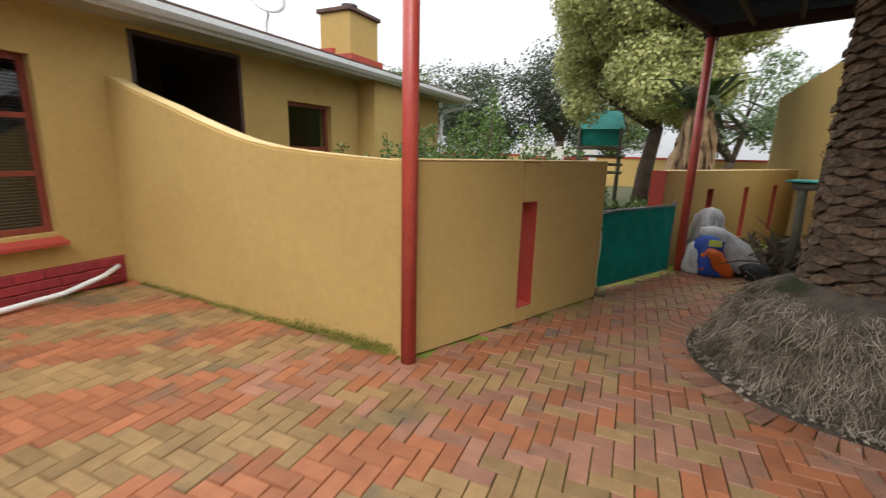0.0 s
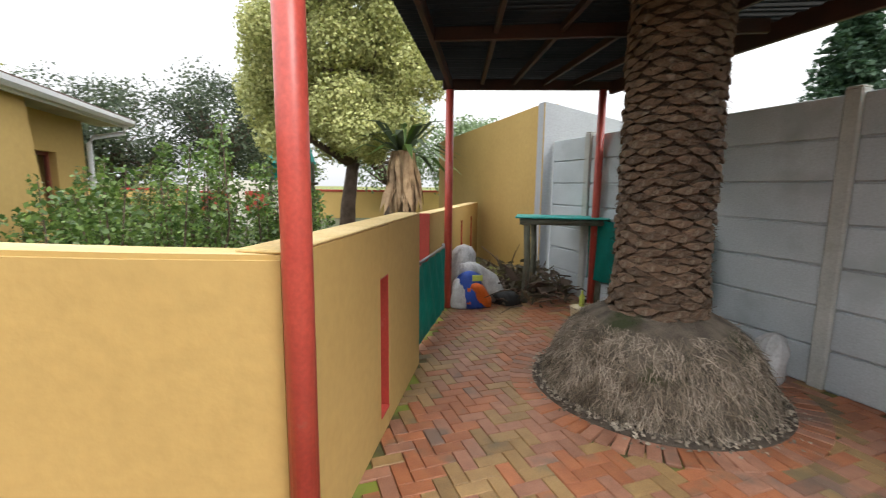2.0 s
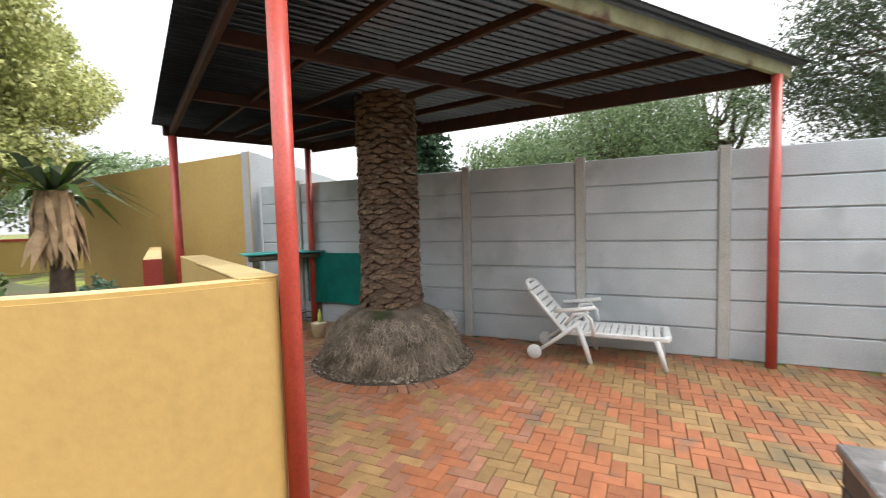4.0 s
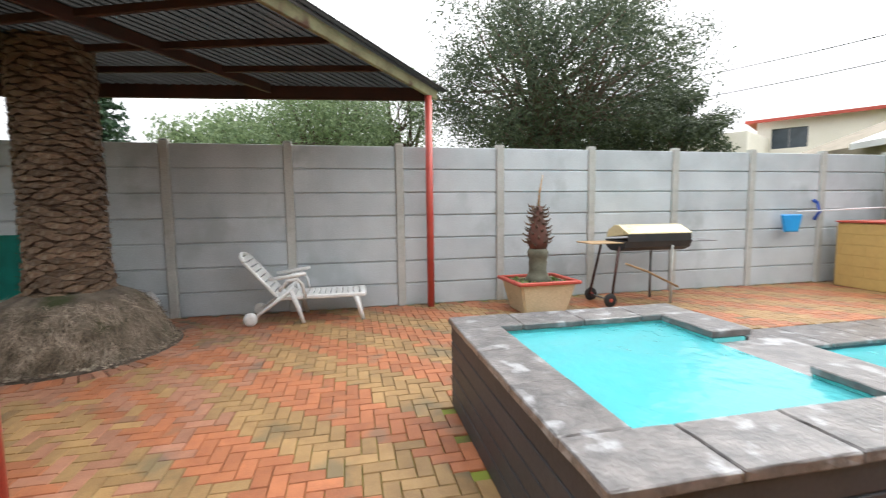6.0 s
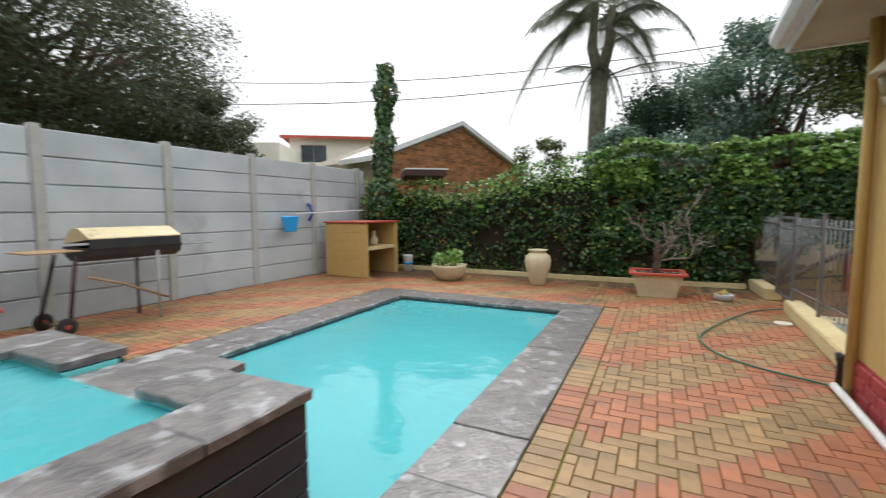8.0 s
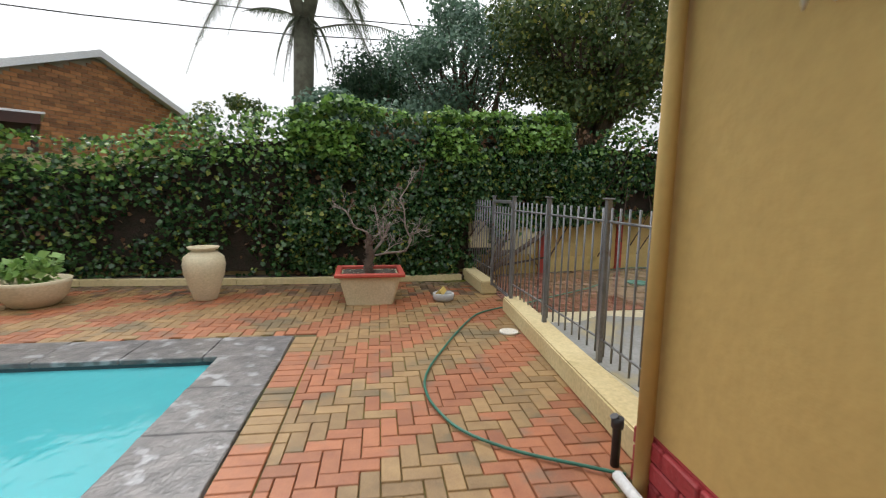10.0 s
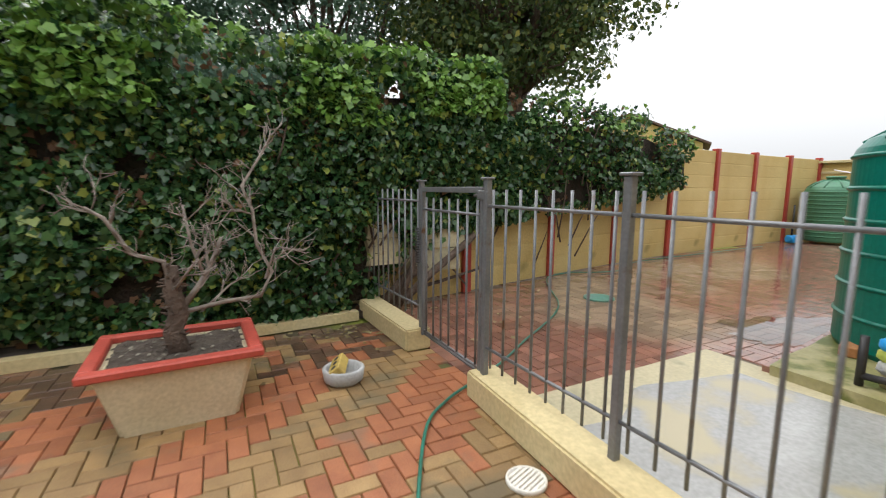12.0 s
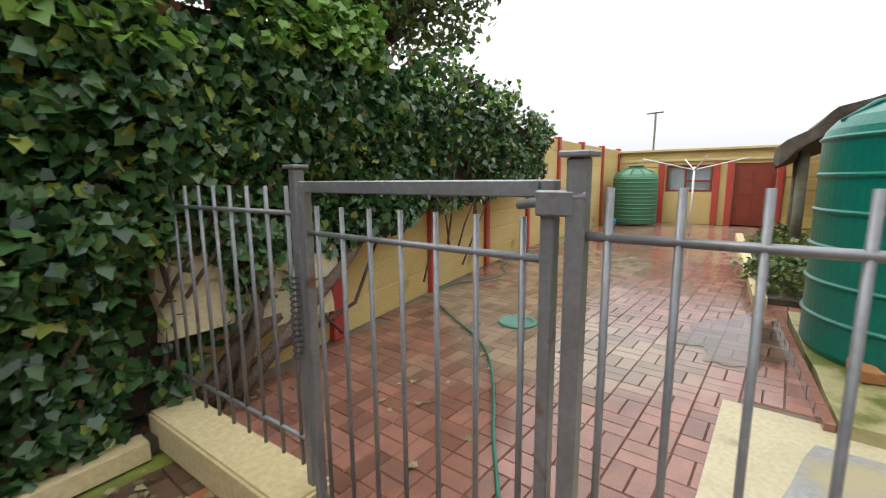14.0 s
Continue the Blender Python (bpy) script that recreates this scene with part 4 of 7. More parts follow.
for i in range(16):
    an = i * 2 * math.pi / 16 + rr.uniform(-.1, .1)
    frond(palm, (0.25 * math.cos(an), 0.25 * math.sin(an), 5.35), (math.cos(an), math.sin(an), 0), 2.3 + rr.uniform(0, .5), 1.0 + 0.22 * (i % 2), rr, 0.34, FROND, 90)


# ---- trees ----
def tree(name, x, y, height, crown_r, label, leafmat_, seed, n_leaves=9000, trunk_r=0.2, limbs=6, leaf=0.12, crown_h=None, base_frac=0.35, droop=0.0, clumps=26, barkm=BARK, squash=0.75, shape=LEAF, cat="tree", clump_r=0.28, uneven=0.12):
    rng = np.random.default_rng(seed)
    tr_ = thing(name, x, y, 0, 0, label, cat)
    bm = B()
    fork = height * base_frac
    lean = rng.uniform(-.4, .4, 2)
    top_ = Vector((lean[0], lean[1], fork))
    tube(bm, [(0, 0, -0.05), (lean[0] * .3, lean[1] * .3, fork * 0.5), top_], [trunk_r * 1.25, trunk_r, trunk_r * 0.8], 9)
    part("trunk", bm, barkm, tr_)
    ch_ = crown_h or height * (1 - base_frac)
    cz = height - ch_ / 2
    cl = []
    for i in range(clumps):
        dd = rng.normal(size=3)
        dd /= np.linalg.norm(dd)
        rr_ = rng.uniform(0.45, 1.0) ** 0.6
        rr_ *= 1 + uneven * rng.uniform(-1, 1)
        cl.append((dd[0] * crown_r * rr_ * .8, dd[1] * crown_r * rr_ * .8, cz + dd[2] * ch_ * 0.42 * rr_))
    bm = B()
    for i in range(limbs):
        tgt = Vector(cl[i % len(cl)])
        mid = top_.lerp(tgt, 0.5) + Vector(rng.uniform(-.3, .3, 3))
        tube(bm, [top_ * 0.97, mid, tgt], [trunk_r * 0.6, trunk_r * 0.35, trunk_r * 0.1], 6)
    for c in cl[limbs:]:
        st = Vector(cl[int(rng.integers(0, limbs)) % len(cl)]).lerp(top_, 0.5)
        tube(bm, [st, st.lerp(Vector(c), 0.6) + Vector(rng.uniform(-.2, .2, 3)), c], [trunk_r * 0.28, trunk_r * 0.15, trunk_r * 0.05], 5)
    part("branchwork", bm, barkm, tr_)
    per = n_leaves // clumps
    allp, allf = [], []
    for c in cl:
        s_ = rng.uniform(0.7, 1.25) * crown_r * clump_r / 0.28 * 0.36
        p = blob_points(rng, per, c, (s_, s_, s_ * squash), 0.35)
        if droop:
            p[:, 2] -= rng.random(per) ** 1.5 * droop
        allp.append(p)
        allf.append((p - np.asarray(c)) / s_ * 1.9 + np.array([0, 0, 0.5]))
    leaves("crown", np.concatenate(allp), leaf, leafmat_, tr_, rng, shape, np.concatenate(allf), 1.0, 0.6, "stuff")
    return tr_
# ---- yellow outbuilding beyond the garden wall ----
ob_ = thing("outbuilding", 2.83, 7.08, 0, 0, "flat-fronted yellow and grey rendered outbuilding", "building")
bm = B()
prism(bm, [(0, 0), (0.57, 6.7), (0.8, 6.7), (0.25, 0.0)], 0, 2.93)
part("side_wall", bm, OCHRE, ob_)
bm = B()
vs = [(0.02, 0), (7.5, 0.3)]
a = [bm.verts.new(p) for p in ((0.003, -0.004, 0), (7.5, -0.004, 0), (7.5, -0.004, 1.9), (0.003, -0.004, 2.95))]
b = [bm.verts.new((v.co.x, 0.2, v.co.z)) for v in a]
bm.faces.new(a[::-1]), bm.faces.new(b)
for i in range(4):
    bm.faces.new((a[i], a[(i + 1) % 4], b[(i + 1) % 4], b[i]))
bmesh.ops.recalc_face_normals(bm, faces=bm.faces)
part("end_wall", bm, GREYPLASTER, ob_, "grey-plastered end wall")

# ---- log table with a teal top ----
tb = thing("log_table", 2.03, 6.15, 0, -28, "rough log work table with a peeling teal-painted board top", "table")
for x, y in ((0.0, 0.0), (1.0, 0.1), (0.12, 0.5)):
    bm = B()
    tube(bm, [(x, y, 0), (x + .02, y, 0.6), (x, y, 1.1)], [0.05, 0.045, 0.045], 9)
    part("leg", bm, OLDWOOD, tb)
bm = B()
tube(bm, [(-0.1, -0.02, 1.14), (1.1, 0.0, 1.14)], 0.045, 9)
part("rail", bm, OLDWOOD, tb)
bm = B()
tube(bm, [(-0.06, 0, 1.13), (0.12, 0.6, 1.13)], 0.04, 9)
part("rail", bm, OLDWOOD, tb)
for k in range(3):
    bm = B()
    box(bm, -0.16 + 0.02 * k, 1.08 - 0.05 * k, -0.08 + 0.21 * k, 0.12 + 0.21 * k, 1.186 + 0.004 * (k % 2), 1.206 + 0.004 * (k % 2), 0.004)
    part("board", bm, TEALPAINT, tb)
nt = thing("shade_net", 2.9, 5.0, 0, 0, "green shade net hanging against the concrete wall", "shade net")
bm = B()
gv = [[bm.verts.new((-0.04 * math.sin(i * 0.9 + j * .4) * (1 - j / 8) * 0.6, -0.95 + 1.9 * i / 18, 0.35 + 0.82 * j / 8)) for i in range(19)] for j in range(9)]
for j in range(8):
    for i in range(18):
        bm.faces.new((gv[j][i], gv[j][i + 1], gv[j + 1][i + 1], gv[j + 1][i]))
bmesh.ops.solidify(bm, geom=bm.faces[:], thickness=0.004)
part("net", bm, TEAL, nt)


def sack(name, x, y, rz, lean, w, d, h, material, label, seed):
    t_ = thing(name, x, y, 0.0, rz, label, "sack", "sacks by the gate")
    bm = B()
    lathe(bm, [(0.05, 0.0), (0.42, 0.01), (0.52, 0.1), (0.54, 0.35), (0.5, 0.65), (0.44, 0.85), (0.26, 0.96), (0.02, 1.0)], 40)
    for v in bm.verts:
        c = v.co
        n_ = noise.noise(Vector((c.x * 2.5 + seed, c.y * 2.5, c.z * 4))) * 0.4 - abs(noise.noise(Vector((c.x * 5 + seed, c.y * 5, c.z * 7)))) * 0.5 - abs(noise.noise(Vector((c.x * 12 + seed, c.y * 12, c.z * 15)))) * 0.25 + 0.2
        c.x, c.y = c.x * w * 2 * (1 + n_) + lean * c.z * 0.3, c.y * d * 2 * (1 + n_)
        c.z *= h
    part("sack_body", bm, material, t_)
    return t_


sack("sack", 1.13, 6.40, 0, 0.25, 0.17, 0.14, 0.82, BAGWHITE, "tall crumpled white woven sack standing at the red post", 1)
sack("sack", 1.60, 6.34, 12, -1.3, 0.24, 0.15, 0.60, BAGWHITE, "white woven sack slumped beside the rubbish heap", 2)
sk = sack("sack", 1.24, 6.12, -10, -0.2, 0.17, 0.10, 0.50, BLUEPRINT, "blue printed plastic sack with orange and lime patches", 3)
for (x, z, w, h, m_) in ((-0.09, 0.18, 0.05, 0.22, ORANGE), (0.1, 0.16, 0.06, 0.12, ORANGE), (0.02, 0.42, 0.14, 0.08, LIME), (0.02, 0.27, 0.09, 0.03, BAGWHITE)):
    bm = B()
    box(bm, x - w / 2, x + w / 2, -0.115, -0.1, z - h / 2, z + h / 2, 0.005)
    part("print", bm, m_, sk)
sack("sack", 1.05, 6.15, 70, 0.1, 0.1, 0.1, 0.4, BAGWHITE, "small white woven sack against the gate end", 4)
sack("sack", 1.78, 6.12, 0, -0.3, 0.16, 0.12, 0.2, RUBBER, "low crumpled black plastic bag at the rubbish heap", 6)
sack("sack", 1.42, 6.12, 30, -0.8, 0.10, 0.09, 0.36, ORANGE, "crumpled orange plastic bag between the sacks", 7)
sack("sack", 2.66, 3.25, 10, 0.3, 0.14, 0.1, 0.42, BAGWHITE, "pale crumpled sack behind the palm's root mound", 5)

heap = thing("garden_waste_heap", 2.2, 6.5, 0, 0, "heap of dead palm fronds and branches under the log table", "garden waste", "", "")
rg = np.random.default_rng(11)
bm = B()
for i in range(90):
    p = Vector((rg.uniform(-0.75, 0.8), rg.uniform(-0.75, 1.1), rg.uniform(0.02, 0.32)))
    d = Vector(rg.normal(size=3))
    d.z *= 0.35
    d.normalize()
    L_ = rg.uniform(0.2, 0.55)
    q = p + d * L_
    q.z = max(q.z, 0.01)
    tube(bm, [p, (p + q) / 2 + Vector((0, 0, 0.03)), q], [0.012, 0.009, 0.004], 5)
part("brushwood", bm, BARK, heap)
leaves("dead_foliage", blob_points(rg, 900, (0, 0.2, 0.0), (0.8, 0.9, 0.42), 0.2) * [1, 1, 1] + [0, 0, 0.06], 0.15, leafmat("dead_frond", (0.06, 0.05, 0.03), (0.16, 0.13, 0.08), 0.8), heap, rg, BLADE * [2.5, 1, 1], None, 1, 0.6, "stuff")
for i in range(14):
    bm = B()
    x, y = rg.uniform(-.6, .6), rg.uniform(-.7, .3)
    w = rg.uniform(0.06, 0.1)
    prism(bm, [(-w, 0), (-w * .6, 0.18), (0, 0.3), (w * .6, 0.18), (w, 0)], 0, 0.008)
    o_ = part("dead_leaf", bm, BARK, heap)
    o_.matrix_basis = pose(x, y, 0.12 + rg.uniform(0, .2), rg.uniform(-60, 60), rg.uniform(-50, 50), rg.uniform(0, 360))
st_ = thing("paint_tin", 2.15, 5.08, 0, 0, "pale plastic tub with a bottle standing by the root mound", "tub")
bm = B()
lathe(bm, [(0.09, 0), (0.105, 0.2), (0.11, 0.21), (0.1, 0.215)], 18)
part("tub", bm, POTSTONE, st_)
bm = B()
lathe(bm, [(0.03, 0.215), (0.032, 0.33), (0.012, 0.37), (0.012, 0.4)], 12, 0.03)
part("bottle", bm, LIME, st_)

# ---- sun lounger ----
lg = thing("sun_lounger", 2.56, 1.3, 0, 0, "white moulded-plastic sun lounger with a raised back", "sun lounger")
WD = 0.28


def lpart(name, fn, parent=lg, label=""):
    bm = B()
    fn(bm)
    return part(name, bm, PLASTIC, parent, label)


def seatf(bm):
    for sx in (-WD, WD - 0.04):
        box(bm, sx, sx + 0.04, -0.76, 0.34, 0.30, 0.355, 0.012)
    box(bm, -WD + .04, WD - .04, -0.78, -0.70, 0.305, 0.365, 0.014)
    box(bm, -WD + .04, WD - .04, 0.29, 0.34, 0.30, 0.35, 0.01)


lpart("seat_frame", seatf)
for i in range(13):
    y = -0.68 + i * 0.074
    lpart("seat_slat", lambda bm: box(bm, -WD + 0.042, WD - 0.042, y, y + 0.062, 0.325, 0.348, 0.006))
back = new("backrest")
back.parent = lg
back.matrix_basis = pose(0, 0.32, 0.33, 50)
bm = B()
for sx in (-WD + 0.01, WD - 0.06):
    box(bm, sx, sx + 0.05, 0, 0.60, -0.02, 0.02, 0.012)
pts_ = [(WD - 0.035) * math.cos(a_) for a_ in np.linspace(0, math.pi, 9)]
tube(bm, [((WD - 0.04) * math.cos(a_), 0.60 + 0.12 * math.sin(a_), 0) for a_ in np.linspace(0, math.pi, 11)], 0.026, 8)
part("back_frame", bm, PLASTIC, back)
for i in range(8):
    bm = B()
    box(bm, -WD + 0.062, WD - 0.062, 0.01 + i * 0.085, 0.078 + i * 0.085, -0.008, 0.012, 0.005)
    part("back_slat", bm, PLASTIC, back)
for sx in (-1, 1):
    x = sx * (WD + 0.02)
    lpart("armrest", lambda bm: (tube(bm, [(x, 0.42, 0.575), (x, 0.2, 0.60), (x, -0.03, 0.635)], [0.02, 0.026, 0.022], 8)))
    lpart("arm_support", lambda bm: tube(bm, [(x, -0.01, 0.33), (x, 0.02, 0.5), (x, 0.08, 0.57), (x, 0.2, 0.55), (x, 0.3, 0.42)], 0.02, 8))
    lpart("leg", lambda bm: tube(bm, [(x, 0.16, 0.42), (x, 0.08, 0.2), (x, 0.02, 0.0)], [0.03, 0.028, 0.024], 8))
    lpart("leg", lambda bm: tube(bm, [(x, 0.12, 0.47), (x, 0.4, 0.25), (x, 0.62, 0.09)], [0.026, 0.024, 0.022], 8))
    lpart("foot_leg", lambda bm: tube(bm, [(x * 0.9, -0.64, 0.31), (x * 0.95, -0.73, 0.0)], [0.03, 0.026], 8))
    bm = B()
    lathe(bm, [(0.02, -0.02), (0.082, -0.02), (0.085, 0.0), (0.082, 0.02), (0.05, 0.024), (0.02, 0.018)], 22)
    w = part("wheel", bm, PLASTIC, lg)
    w.matrix_basis = pose(sx * (WD + 0.03), 0.65, 0.085, 0, 90)
tagged(lg)

# ---- planter with a cut palm ----
def trough(name, cx, cy, rz, w, d, wb, db, h, label):
    t_ = thing(name, cx, cy, 0, rz, label, "planter")
    bm = B()
    prism_ = [(-w, -d), (w, -d), (w, d), (-w, d)]
    lo = [bm.verts.new((x * wb / w, y * db / d, 0)) for x, y in prism_]
    hi = [bm.verts.new((x * 0.96, y * 0.96, h - 0.03)) for x, y in prism_]
    hi2 = [bm.verts.new((x * 0.86, y * 0.86, h - 0.03)) for x, y in prism_]
    lo2 = [bm.verts.new((x * 0.80, y * 0.80, h - 0.12)) for x, y in prism_]
    bm.faces.new(lo)
    bm.faces.new(lo2)
    for r0, r1 in ((lo, hi), (hi, hi2), (hi2, lo2)):
        for i in range(4):
            bm.faces.new((r0[i], r0[(i + 1) % 4], r1[(i + 1) % 4], r1[i]))
    bmesh.ops.recalc_face_normals(bm, faces=bm.faces)
    bmesh.ops.bevel(bm, geom=[e_ for e_ in bm.edges if abs(e_.verts[0].co.z - e_.verts[1].co.z) > 0.2], offset=0.02, segments=2, affect="EDGES")
    part("body", bm, POTSTONE, t_)
    bm = B()
    r_ = 0.035
    box(bm, -w - r_, w + r_, -d - r_, -d + r_, h - 0.03, h + 0.012, 0.008)
    box(bm, -w - r_, w + r_, d - r_, d + r_, h - 0.03, h + 0.012, 0.008)
    box(bm, -w - r_, -w + r_, -d + r_, d - r_, h - 0.03, h + 0.012, 0.008)
    box(bm, w - r_, w + r_, -d + r_, d - r_, h - 0.03, h + 0.012, 0.008)
    part("rim", bm, TERRA, t_, "terracotta-painted rim")
    bm = B()
    nn = 10
    gv = [[bm.verts.new((-w * .9 + 1.8 * w * i / nn, -d * .9 + 1.8 * d * j / nn, h - 0.035 + 0.03 * noise.noise(Vector((i * .7, j * .7, cx))))) for i in range(nn + 1)] for j in range(nn + 1)]
    for j in range(nn):
        for i in range(nn):
            bm.faces.new((gv[j][i], gv[j][i + 1], gv[j + 1][i + 1], gv[j + 1][i]))
    part("soil", bm, SOIL, t_)
    rs = np.random.default_rng(int(abs(cx) * 100))
    n = 90
    leaves("soil_debris", np.stack([rs.uniform(-w * .84, w * .84, n), rs.uniform(-d * .84, d * .84, n), np.full(n, h - 0.022)], 1), 0.028, mat("soil_debris", (0.28, 0.26, 0.2), (0.07, 0.055, 0.04), 9, 0.95, 0.2, 60, island=0.6), t_, rs, LEAF, (0, 0, 3), 1, 0, "stuff")
    return t_


p1 = trough("palm_planter", 2.24, -1.86, 2, 0.37, 0.42, 0.27, 0.31, 0.43, "sand-coloured stone trough with a red rim and a cut palm stump")
bm = B()
lathe(bm, [(0.22, 0.36), (0.15, 0.48), (0.12, 0.55), (0.13, 0.66), (0.12, 0.7), (0.14, 0.75), (0.145, 0.82), (0.12, 0.86)], 18, 0, 0, 0.06)
part("stump", bm, OLDWOOD, p1, "bulging fibrous palm stump")
bm = B()
lathe(bm, [(0.12, 0.86), (0.15, 0.95), (0.14, 1.05), (0.10, 1.2), (0.07, 1.35), (0.04, 1.45)], 14)
part("crown_core", bm, mat("dry_red_core", (0.14, 0.05, 0.035), (0.07, 0.04, 0.03), 6, 0.9, 0.5, 50), p1)
for i in range(46):
    z = 0.9 + 0.55 * i / 46
    an = i * 137.5
    r0 = 0.12 - 0.07 * i / 46
    bm = B()
    tube(bm, [(r0, 0, 0), (r0 + 0.07, 0, 0.012), (r0 + 0.12 - 0.03 * i / 46, 0, 0.05)], [0.02, 0.014, 0.004], 5)
    o_ = part("stalk_stub", bm, BARK if i % 3 else PALMBARK, p1)
    o_.matrix_basis = pose(0, 0, z, 0, 0, an)
bm = B()
tube(bm, [(0, 0, 1.42), (0.0, -0.02, 1.65), (0.01, -0.07, 1.88)], [0.022, 0.016, 0.006], 6)
part("spike", bm, WOOD, p1, "bare dry spike")
leaves("ground_weed", np.stack([rg.uniform(-.3, .3, 420), rg.uniform(-.35, .35, 420), rg.uniform(.36, .42, 420)], 1), 0.06, SHRUB, p1, rg, LEAF, (0, 0, 1.5), 1, 0, "stuff")

# ---- drum barbecue ----
bq = thing("drum_barbecue", 2.33, -3.65, 0, 0, "old drum barbecue with a cream lid on a wheeled steel stand", "barbecue")
for x in (-0.24, 0.22):
    bm = B()
    tube(bm, [(x, 0.72 if x < 0 else 0.80, 0.1), (x, 0.62, 0.86)], 0.02, 8)
    part("leg", bm, BEAM, bq)
    bm = B()
    tube(bm, [(x, -0.25, 0.0), (x, -0.25, 0.86)], 0.02, 8)
    part("leg", bm, STEEL if x > 0 else PRECASTPOST, bq)
    bm = B()
    lathe(bm, [(0.03, -0.022), (0.09, -0.022), (0.1, 0), (0.09, 0.022), (0.03, 0.022)], 20)
    w = part("wheel", bm, RUBBER, bq)
    w.matrix_basis = pose(x - 0.03 * (1 if x < 0 else -1), 0.76, 0.1, 0, 90)
    bm = B()
    lathe(bm, [(0.012, -0.027), (0.028, -0.027), (0.028, 0.027), (0.012, 0.027)], 16)
    hb = part("hub", bm, TERRA, w, "rusty hub")
bm = B()
ring = [(-0.27, 0.94), (-0.24, 0.84), (-0.12, 0.78), (0.12, 0.78), (0.24, 0.84), (0.27, 0.94)]
lo = [bm.verts.new((x, -0.56, z)) for x, z in ring]
hi = [bm.verts.new((x, 0.52, z)) for x, z in ring]
for i in range(5):
    bm.faces.new((lo[i], lo[i + 1], hi[i + 1], hi[i]))
bm.faces.new(lo), bm.faces.new(hi[::-1])
bmesh.ops.recalc_face_normals(bm, faces=bm.faces)
part("drum", bm, BLACK, bq)
bm = B()
ring = [(-0.275, 1.035), (-0.27, 1.05), (-0.05, 1.155), (0.06, 1.16), (0.22, 1.08), (0.27, 0.97)]
lo = [bm.verts.new((x, -0.54, z)) for x, z in ring]
hi = [bm.verts.new((x, 0.50, z)) for x, z in ring]
for i in range(5):
    bm.faces.new((lo[i], lo[i + 1], hi[i + 1], hi[i]))
bm.faces.new(lo), bm.faces.new(hi[::-1])
bmesh.ops.recalc_face_normals(bm, faces=bm.faces)
part("lid", bm, mat("cream_enamel_lid", (0.62, 0.52, 0.30), (0.5, 0.42, 0.24), 3, 0.5, 0.2, 40, patch=(0.2, 0.2, 0.08), patch_scale=4, patch_at=0.6), bq, "weathered cream lid with algae stains")
bm = B()
box(bm, -0.275, -0.262, -0.54, 0.50, 0.925, 1.034)
part("front_panel", bm, BLACK, bq)
for a_, b_ in ((0.56, 1.05), (-1.0, -0.58)):
    bm = B()
    box(bm, -0.26, 0.2, a_, b_, 0.905, 0.92, 0.004)
    part("side_shelf", bm, WOOD if a_ > 0 else STEEL, bq)
bm = B()
tube(bm, [(-0.3, 0.55, 0.62), (-0.3, 0.2, 0.5), (-0.3, -0.32, 0.25)], 0.016, 7)
part("brace", bm, WOOD, bq, "loose timber brace")
bm = B()
tube(bm, [(-0.24, 0.75, 0.1), (0.22, 0.78, 0.1)], 0.012, 8)
part("axle", bm, STEEL, bq)

# ---- built-in braai ----
br = thing("built_in_braai", 2.1, -8.24, 0, -3, "ochre-rendered brick barbecue with open shelves and a red slab top", "barbecue")
bm = B()
hx, hy_ = 0.52, 0.57
box(bm, -hx, hx, hy_ - 0.12, hy_, 0, 1.10, 0.006)
box(bm, -hx, hx, -hy_, -hy_ + 0.12, 0, 1.10, 0.006)
box(bm, hx - 0.1, hx, -hy_ + 0.12, hy_ - 0.12, 0, 1.10)
part("brick_body", bm, OCHRE, br)
for k in range(6):
    z0 = 0.004 + k * 0.182
    for sy, yf in ((1, hy_), (-1, -hy_)):
        x0 = -hx
        while x0 < hx - 0.01:
            w = 0.19 if (k % 2 and x0 == -hx) else 0.385
            x1 = min(x0 + w, hx)
            bm = B()
            box(bm, x0 + 0.003, x1 - 0.003, min(yf, yf + sy * 0.006), max(yf, yf + sy * 0.006), z0 + 0.003, z0 + 0.179, 0.003)
            part("block", bm, OCHRE, br)
            x0 = x1
    for ya, yb2 in ((hy_ - 0.117, hy_ - 0.003), (-hy_ + 0.003, -hy_ + 0.117)):
        bm = B()
        box(bm, -hx - 0.006, -hx, ya, yb2, z0 + 0.003, z0 + 0.179, 0.003)
        part("block", bm, OCHRE, br)
bm = B()
box(bm, -hx - 0.01, hx - .1, -hy_ + .12, hy_ - .12, 0.55, 0.62, 0.004)
part("shelf", bm, CREAM, br)
bm = B()
box(bm, -hx - 0.04, hx + 0.02, -hy_ - 0.03, hy_ + 0.03, 1.105, 1.14, 0.006)
part("top_slab", bm, TERRA, br, "red-painted slab top")
gp = thing("kettle", 1.85, -8.3, 0.62, 0, "pale metal pot standing on the barbecue shelf", "pot")
bm = B()
lathe(bm, [(0.05, 0), (0.09, 0.04), (0.09, 0.14), (0.04, 0.2), (0.05, 0.3), (0.02, 0.31)], 14)
part("pot_body", bm, POTSTONE, gp)
bk = thing("plastic_bucket", 1.42, -9.02, 0, 0, "white plastic bucket with a blue band", "bucket")
bm = B()
lathe(bm, [(0.09, 0), (0.105, 0.33), (0.11, 0.34), (0.11, 0.36), (0.1, 0.36)], 18)
part("bucket_body", bm, PLASTIC, bk)
bm = B()
lathe(bm, [(0.1, 0.15), (0.1015, 0.15), (0.104, 0.2), (0.102, 0.2)], 18)
part("band", bm, BLUE, bk)
nk = thing("pool_net", 2.86, -7.2, 1.2, 0, "blue pool scoop on a long pale pole hooked to the wall", "pool net")
bm = B()
